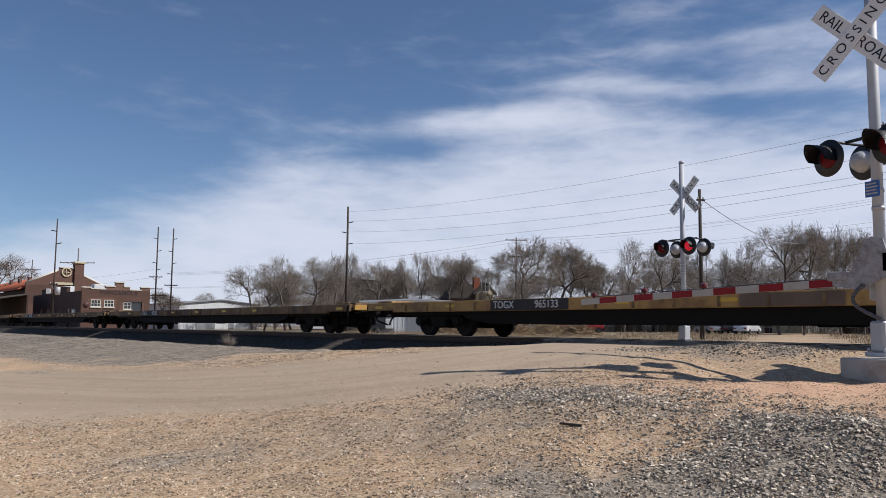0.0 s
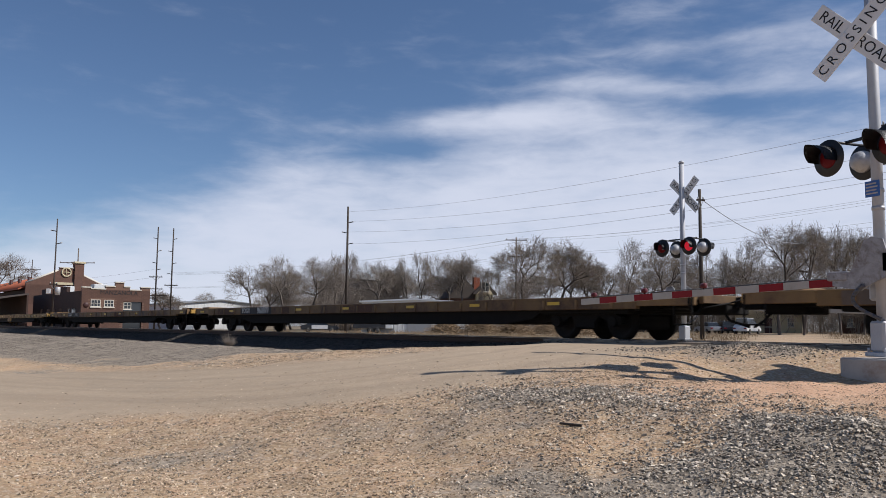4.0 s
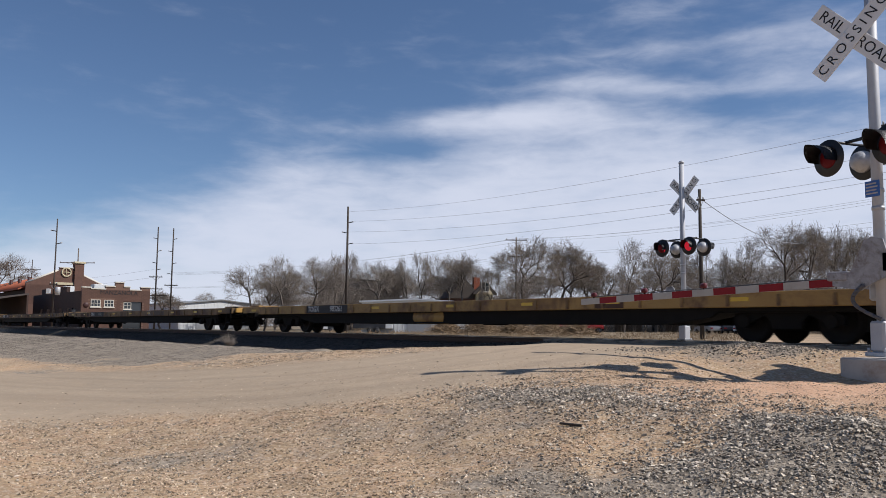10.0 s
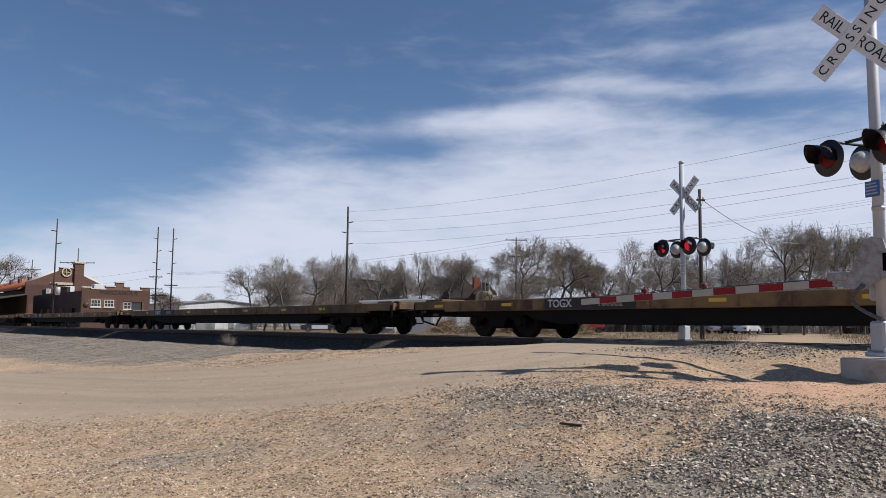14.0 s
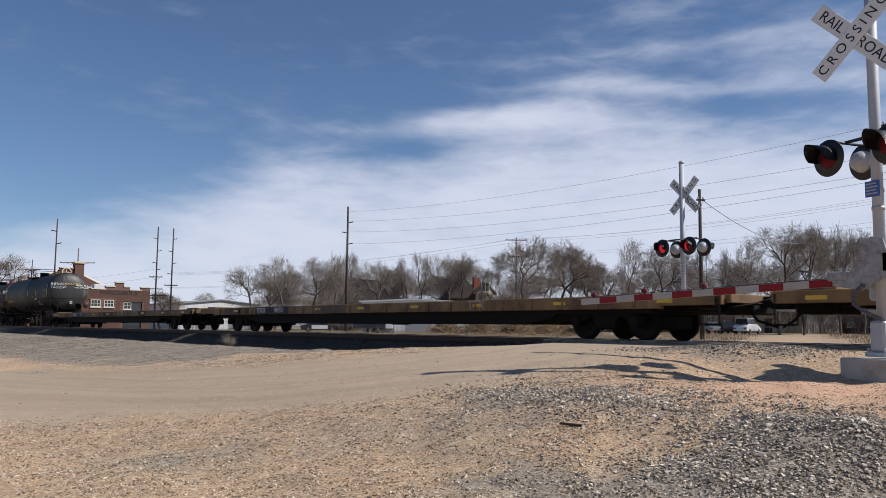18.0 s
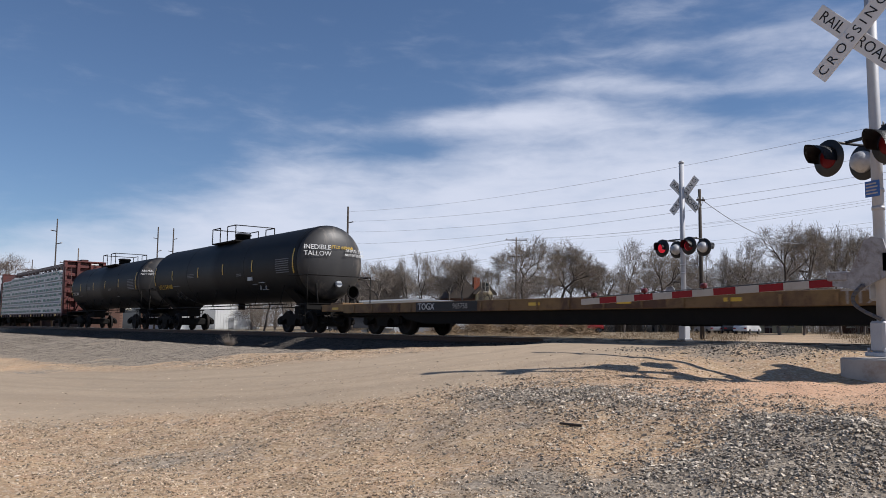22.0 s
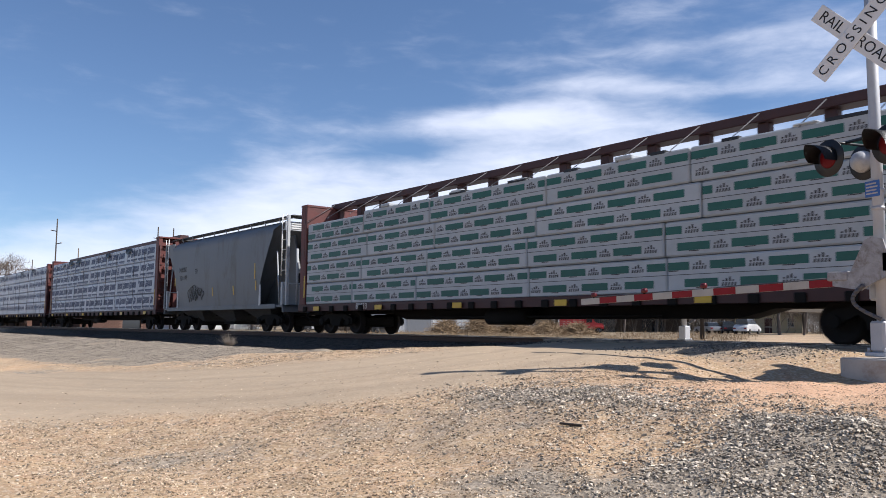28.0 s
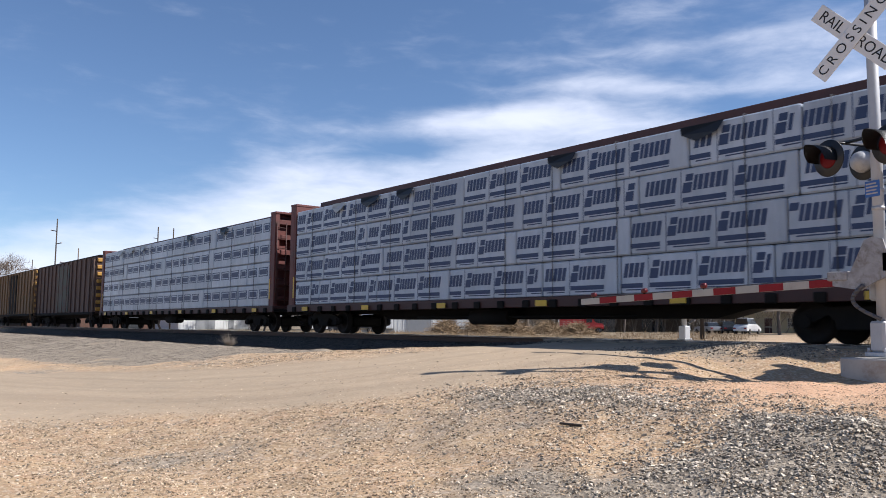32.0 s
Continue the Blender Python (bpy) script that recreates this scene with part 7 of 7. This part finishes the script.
def hopper_car(x0, x1):
    car, h = rolling("covered_hopper", "grey curved-side covered hopper car with scrawled paint", "railway car", x0, x1)
    e = h - 0.6
    L = 5.6
    z0, z1 = 1.05, 4.42
    hw = 1.5

    def half(z):
        t = (z - z0) / (z1 - z0)
        return hw * (0.955 + 0.045 * math.sin(math.pi * min(1, t * 1.15))) if t < 0.88 else hw * (0.97 - 0.34 * ((t - 0.88) / 0.12) ** 1.6)

    bm = bmesh.new()
    levels = [z0 + (z1 - z0) * k / 18 for k in range(19)]

    def crease(z, way=1):
        return (4.75 if way < 0 else 4.54) + (0.95 if way < 0 else 1.15) * min(1.0, max(0.0, (z - 1.9) / 2.4))

    rings = []
    for q in (-1, 1):
        rings.append([bm.verts.new((q * crease(z, q), -half(z), z)) for z in levels] + [bm.verts.new((q * crease(z, q), half(z), z)) for z in reversed(levels)])
        if q < 0:
            for i in range(9):
                x = -4.2 + 8.4 * i / 8
                rings.append([bm.verts.new((x * crease(z, x) / 4.5 * 0.96, -half(z), z)) for z in levels] + [bm.verts.new((x * crease(z, x) / 4.5 * 0.96, half(z), z)) for z in reversed(levels)])
    for j, (ra, rb) in enumerate(zip(rings, rings[1:])):
        for i in range(len(ra)):
            f = bm.faces.new((ra[i], ra[(i + 1) % len(ra)], rb[(i + 1) % len(ra)], rb[i]))
            f.smooth = i not in (18, 37)
    # the side sheets end in a slanting edge; the slope sheet lies deeper between them
    for q, ring in ((-1, rings[0]), (1, rings[-1])):
        def inner(z):
            return q * min(crease(z, q) - 0.02, (crease(z1, q) - 0.06) - (z1 - z) * 0.74)
        deep = [bm.verts.new((inner(z), -half(z) * 0.975, z)) for z in levels] + [bm.verts.new((inner(z), half(z) * 0.975, z)) for z in reversed(levels)]
        for i in range(18):
            bm.faces.new((deep[i], deep[i + 1], deep[36 - i], deep[37 - i]))
        for i in range(37):
            bm.faces.new((ring[i], ring[i + 1], deep[i + 1], deep[i]))
            bm.edges.get((ring[i], ring[i + 1])).smooth = False
    body = part("body", bm, M_HOPPER, car, "smooth curved grey steel side")
    part("side_sill", B(-e + 0.6, e - 0.6, -1.5, -1.42, 0.92, 1.1, bevel=0.01), M_HOPPER, car)
    part("side_sill", B(-e + 0.6, e - 0.6, 1.42, 1.5, 0.92, 1.1, bevel=0.01), M_HOPPER_LIGHT, car)
    for x in (-3.6, 0.0, 3.6):
        bm = bmesh.new()
        top = [bm.verts.new(p) for p in ((x - 1.6, -1.35, 1.1), (x + 1.6, -1.35, 1.1), (x + 1.6, 1.35, 1.1), (x - 1.6, 1.35, 1.1))]
        bot = [bm.verts.new(p) for p in ((x - 0.45, -0.6, 0.42), (x + 0.45, -0.6, 0.42), (x + 0.45, 0.6, 0.42), (x - 0.45, 0.6, 0.42))]
        for i in range(4):
            bm.faces.new((top[i], top[(i + 1) % 4], bot[(i + 1) % 4], bot[i]))
        bm.faces.new(bot[::-1])
        bm.faces.new(top)
        b = part("discharge_bay", bm, M_GRATING, car)
        part("gate", B(x - 0.55, x + 0.55, -0.75, 0.75, 0.3, 0.43, bevel=0.02), M_UNDER, b)
    part("centre_sill", B(-e, e, -0.3, 0.3, 0.7, 1.0, bevel=0.02), M_UNDER, car)
    # roof walk and hatches
    part("roof_hatch", B(-L + 0.8, L - 0.8, -0.32, 0.32, z1 - 0.03, z1 + 0.14, bevel=0.05), M_HOPPER_LIGHT, car)
    for s in (-1, 1):
        part("running_board", B(-L - 0.2, L + 0.2, *sorted((s * 0.72, s * 1.12)), z1 + 0.13, z1 + 0.17), M_GRATING, car)
        bm = bmesh.new()
        for i in range(9):
            x = -L + 0.3 + i * (2 * L - 0.6) / 8
            tube(bm, (x, s * 1.0, z1 - 0.12), (x, s * 1.08, z1 + 0.14), 0.025, seg=4)
        part("board_bracket", bm, M_HOPPER_LIGHT, car, kind="stuff")
    part("end_header", B(6.3, 6.4, -1.34, 1.34, 3.98, 4.34, bevel=0.01), M_HOPPER_LIGHT, car, "pale louvred end header")
    for k in range(3):
        part("louvre", B(6.4, 6.42, -1.1, 0.2, 4.05 + k * 0.09, 4.09 + k * 0.09), M_WHITE_PAINT, car)
    for s in (-1, 1):
        part("end_post", B(6.62, 6.72, *sorted((s * 1.3, s * 1.42)), 1.05, z1 + 0.13, bevel=0.01), M_WHITE_PAINT if s > 0 else M_HOPPER_LIGHT, car)
        part("hopper_web", prism(bmesh.new(), [(3.2, 1.06), (6.5, 1.06), (6.5, 1.5), (5.6, 3.9), (5.3, 3.9)], *sorted((s * 0.5, s * 0.56))), M_HOPPER, car)
    part("end_header", B(-6.6, -6.48, -1.34, 1.34, 3.7, 4.32, bevel=0.01), M_HOPPER, car)
    for q in (-1, 1):
        part("end_walk", B(*sorted((q * (L + 0.2), q * (L + 1.0))), -1.12, 1.12, z1 + 0.13, z1 + 0.17), M_GRATING, car)
        part("end_platform", B(*sorted((q * (L - 1.4), q * e)), -1.45, 1.45, 0.98, 1.06, bevel=0.01), M_HOPPER, car)
        part("end_sill", B(*sorted((q * (e - 0.1), q * e)), -1.45, 1.45, 0.78, 1.08, bevel=0.01), M_HOPPER, car)
        for s in (-1, 1):
            ladder(car, q * 6.46, s * 1.42, 2.2 if s < 0 else 1.1, z1 + 0.17, 0.38, "x", M_WHITE_PAINT)
            part("grab_post", tube(bmesh.new(), (q * 6.1, s * 1.38, 1.05), (q * 5.75, s * 1.35, 3.2), 0.028, seg=6), M_HOPPER_LIGHT, car)
            part("slope_stiffener", prism(bmesh.new(), [(q * 4.5, 1.05), (q * 4.62, 1.05), (q * 4.6, 1.9), (q * 4.54, 1.9)], *sorted((s * 1.46, s * 1.5))), M_WHITE_PAINT, car)
            part("end_strut", rod((q * 6.2, s * 0.7, 3.3), (q * (e - 0.1), s * 0.8, 1.08), r=0.05), M_HOPPER_LIGHT, car)
            if q < 0:
                part("end_post", B(*sorted((q * 6.45, q * 6.62)), *sorted((s * 1.34, s * 1.46)), 1.05, z1 - 0.1, bevel=0.015), M_HOPPER, car)
                part("end_gusset", prism(bmesh.new(), [(q * 5.5, 4.3), (q * 6.45, 4.3), (q * 6.45, 3.75), (q * 6.0, 3.6), (q * 5.5, 2.9)], *sorted((s * 1.36, s * 1.4))), M_HOPPER, car)
            part("corner_post", B(*sorted((q * (e - 0.3), q * (e - 0.18))), *sorted((s * 1.3, s * 1.42)), 1.05, 1.95, bevel=0.01), M_HOPPER_LIGHT, car)
        part("end_rail", rod((q * (e - 0.05), -1.3, 1.06), (q * (e - 0.05), -1.3, 1.9), (q * (e - 0.05), 1.3, 1.9), (q * (e - 0.05), 1.3, 1.06), r=0.022), M_HOPPER_LIGHT, car)
        coupler(car, q * (e - 0.15), q)
        truck(car, q * (h - 2.45))
    part("brake_wheel", lathe(bmesh.new(), [(-0.02, 0.26), (0.02, 0.27), (0.02, 0.22), (-0.02, 0.22)], 18, "x", (e - 0.25, -0.5, 2.1)), M_UNDER, car)
    part("brake_cylinder", tube(bmesh.new(), (e - 0.9, 0.5, 1.3), (e - 0.9, -0.4, 1.3), 0.2, seg=12), M_UNDER, car)
    # lettering and scrawl on the near side
    lettering("NAHX", 0.24, M_SIGN_BLACK, car, pose(-3.94, -hw - 0.012, 2.9))
    lettering("321199", 0.24, M_SIGN_BLACK, car, pose(-3.84, -hw - 0.012, 2.5))
    bars = bmesh.new()
    for k in range(3):
        box(bars, -2.35, -2.1 + 0.06 * (k % 2), -hw - 0.014, -hw - 0.008, 2.85 - k * 0.09, 2.88 - k * 0.09)
    part("stencil", bars, M_UNDER, car, kind="stuff")
    for x, z in ((-4.92, 2.35), (4.1, 2.6), (4.1, 2.36), (4.23, 1.88), (-0.2, 1.74), (2.05, 1.74)):
        part("edge_mark", B(-0.04, 0.04, -0.003, 0.003, -0.2, 0.2), M_MARK_YELLOW, car, at=pose(x, -hw - 0.012, z, 0, -14 if z < 1.8 else -4, 0))
    ink = bmesh.new()
    rng = random.Random(5)
    x = -2.95
    for k in range(7):
        w, hh = rng.uniform(0.1, 0.2), rng.uniform(0.15, 0.36)
        pts = []
        for j in range(13):
            a = 2 * math.pi * j / 12
            pts.append((x + w * math.cos(a) + 0.1 * math.sin(2 * a), -hw - 0.012, 1.62 + hh * math.sin(a) + 0.08 * (k % 3)))
        for p, q in zip(pts, pts[1:]):
            tube(ink, p, q, 0.016, seg=4, caps=False)
        x += w * 1.5
    part("scrawl", ink, M_SCRAWL, car, "faded dark looping scrawl", kind="stuff")
    return car


def boxcar(x0, x1, top, white_roof):
    paint = M_BOX_TAN if white_roof else M_BOX_BROWN
    car, h = rolling("boxcar", "weathered brown boxcar with yellow ends and vertical side posts", "railway car", x0, x1, "boxcars")
    e = h - 0.55
    part("body", B(-e, e, -1.42, 1.42, 0.95, top, bevel=0.03), paint, car)
    part("roof", prism(bmesh.new(), [(-1.46, top), (1.46, top), (1.3, top + 0.1), (0, top + 0.17), (-1.3, top + 0.1)], -e - 0.05, e + 0.05, "x"), M_METAL_WHITE if white_roof else M_UNDER, car)
    for s in (-1, 1):
        for i in range(15):
            x = -e + 0.15 + i * (2 * e - 0.3) / 14
            part("side_post", B(x - 0.06, x + 0.06, *sorted((s * 1.42, s * 1.5)), 0.98, top - 0.06), paint, car)
        d = part("door", B(-1.6, 1.6, *sorted((s * 1.425, s * 1.475)), 1.05, top - 0.2, bevel=0.01), M_UNDER if white_roof else M_GREEN_SMUDGE, car, "dark sliding door" if white_roof else "sliding door faded under green spray paint")
        part("side_sill", B(-e, e, *sorted((s * 1.4, s * 1.52)), 0.85, 1.02, bevel=0.01), M_UNDER, car)
    for q in (-1, 1):
        for i in range(8):
            z = 1.2 + i * (top - 1.45) / 7
            part("end_rib", B(*sorted((q * e, q * (e + 0.1))), -1.4, 1.4, z - 0.12, z + 0.12, bevel=0.04), M_YELLOW_CLEAN, car)
        ladder(car, q * (e - 0.25), -1.56, 0.5, top - 0.2, 0.42, "x", paint)
        coupler(car, q * (e - 0.15), q)
        truck(car, q * (h - 2.6))
    part("centre_sill", B(-e, e, -0.3, 0.3, 0.65, 0.95), M_UNDER, car)
    return car


FLAT = 28.3
A0 = -23.15
T0 = -249.5
flatcar(A0 + FLAT, A0, 1, "965133", patch_x=6.08)
flatcar(A0, A0 - FLAT, 2, "992552", patch_x=6.36)
flatcar(A0 - FLAT, A0 - 2 * FLAT, 3, "962879", patch_x=7.2, light=False)
flatcar(A0 - 2 * FLAT, A0 - 3 * FLAT, 4, "254880", patch_x=7.0)
flatcar(A0 - 3 * FLAT, A0 - 4 * FLAT, 5, "983261", patch_x=6.66)
flatcar(A0 - 4 * FLAT, A0 - 5 * FLAT, 6, "100002", ttx_x=3.0, patch_x=6.65)
flatcar(A0 - 5 * FLAT, A0 - 6 * FLAT, 7, "942843", light=False, patch_x=6.86)
flatcar(A0 - 6 * FLAT, A0 - 7 * FLAT, 8, "942331", light=False, ttx_x=6.0, patch_x=6.43)
flatcar(A0 - 7 * FLAT, T0, 9, "965758", light=False, ttx_x=5.3, patch_x=6.46)
tank_car(T0, -268.2, 1.46, 2.71, 1, True, -0.1, 0.95, 2.4)
tank_car(-268.2, -285.1, 1.4, 2.66, 2, False, 0.0, 0.95)
centrebeam(-285.1, -309.3, 4.92, 1, "green", 4.14, "red centrebeam car stacked with white and green wrapped lumber")
hopper_car(-309.3, -323.6)
centrebeam(-323.6, -348.1, 5.1, 2, "blue", 4.58, "red centrebeam car stacked with white and blue wrapped lumber")
centrebeam(-348.1, -373.0, 5.0, 3, "blue", 4.6, "red centrebeam car stacked with neat white and blue wrapped lumber")
boxcar(-373.0, -390.3, 4.55, False)
boxcar(-390.3, -408.0, 4.6, True)


def motions():
    times = [0.5 * i for i in range(65)]
    for car, x in MOVERS:
        walk(car, [(t, pose(x + ridden(t), TRACK_Y, 0)) for t in times])
    ticks = [0.2 * i for i in range(161)]
    for globe, start in FLASHERS:
        walk(globe, [(t, pose(0, 0.03, 0, 0, 0, start + 360 * (t + 0.1) / 1.02)) for t in ticks])


motions()
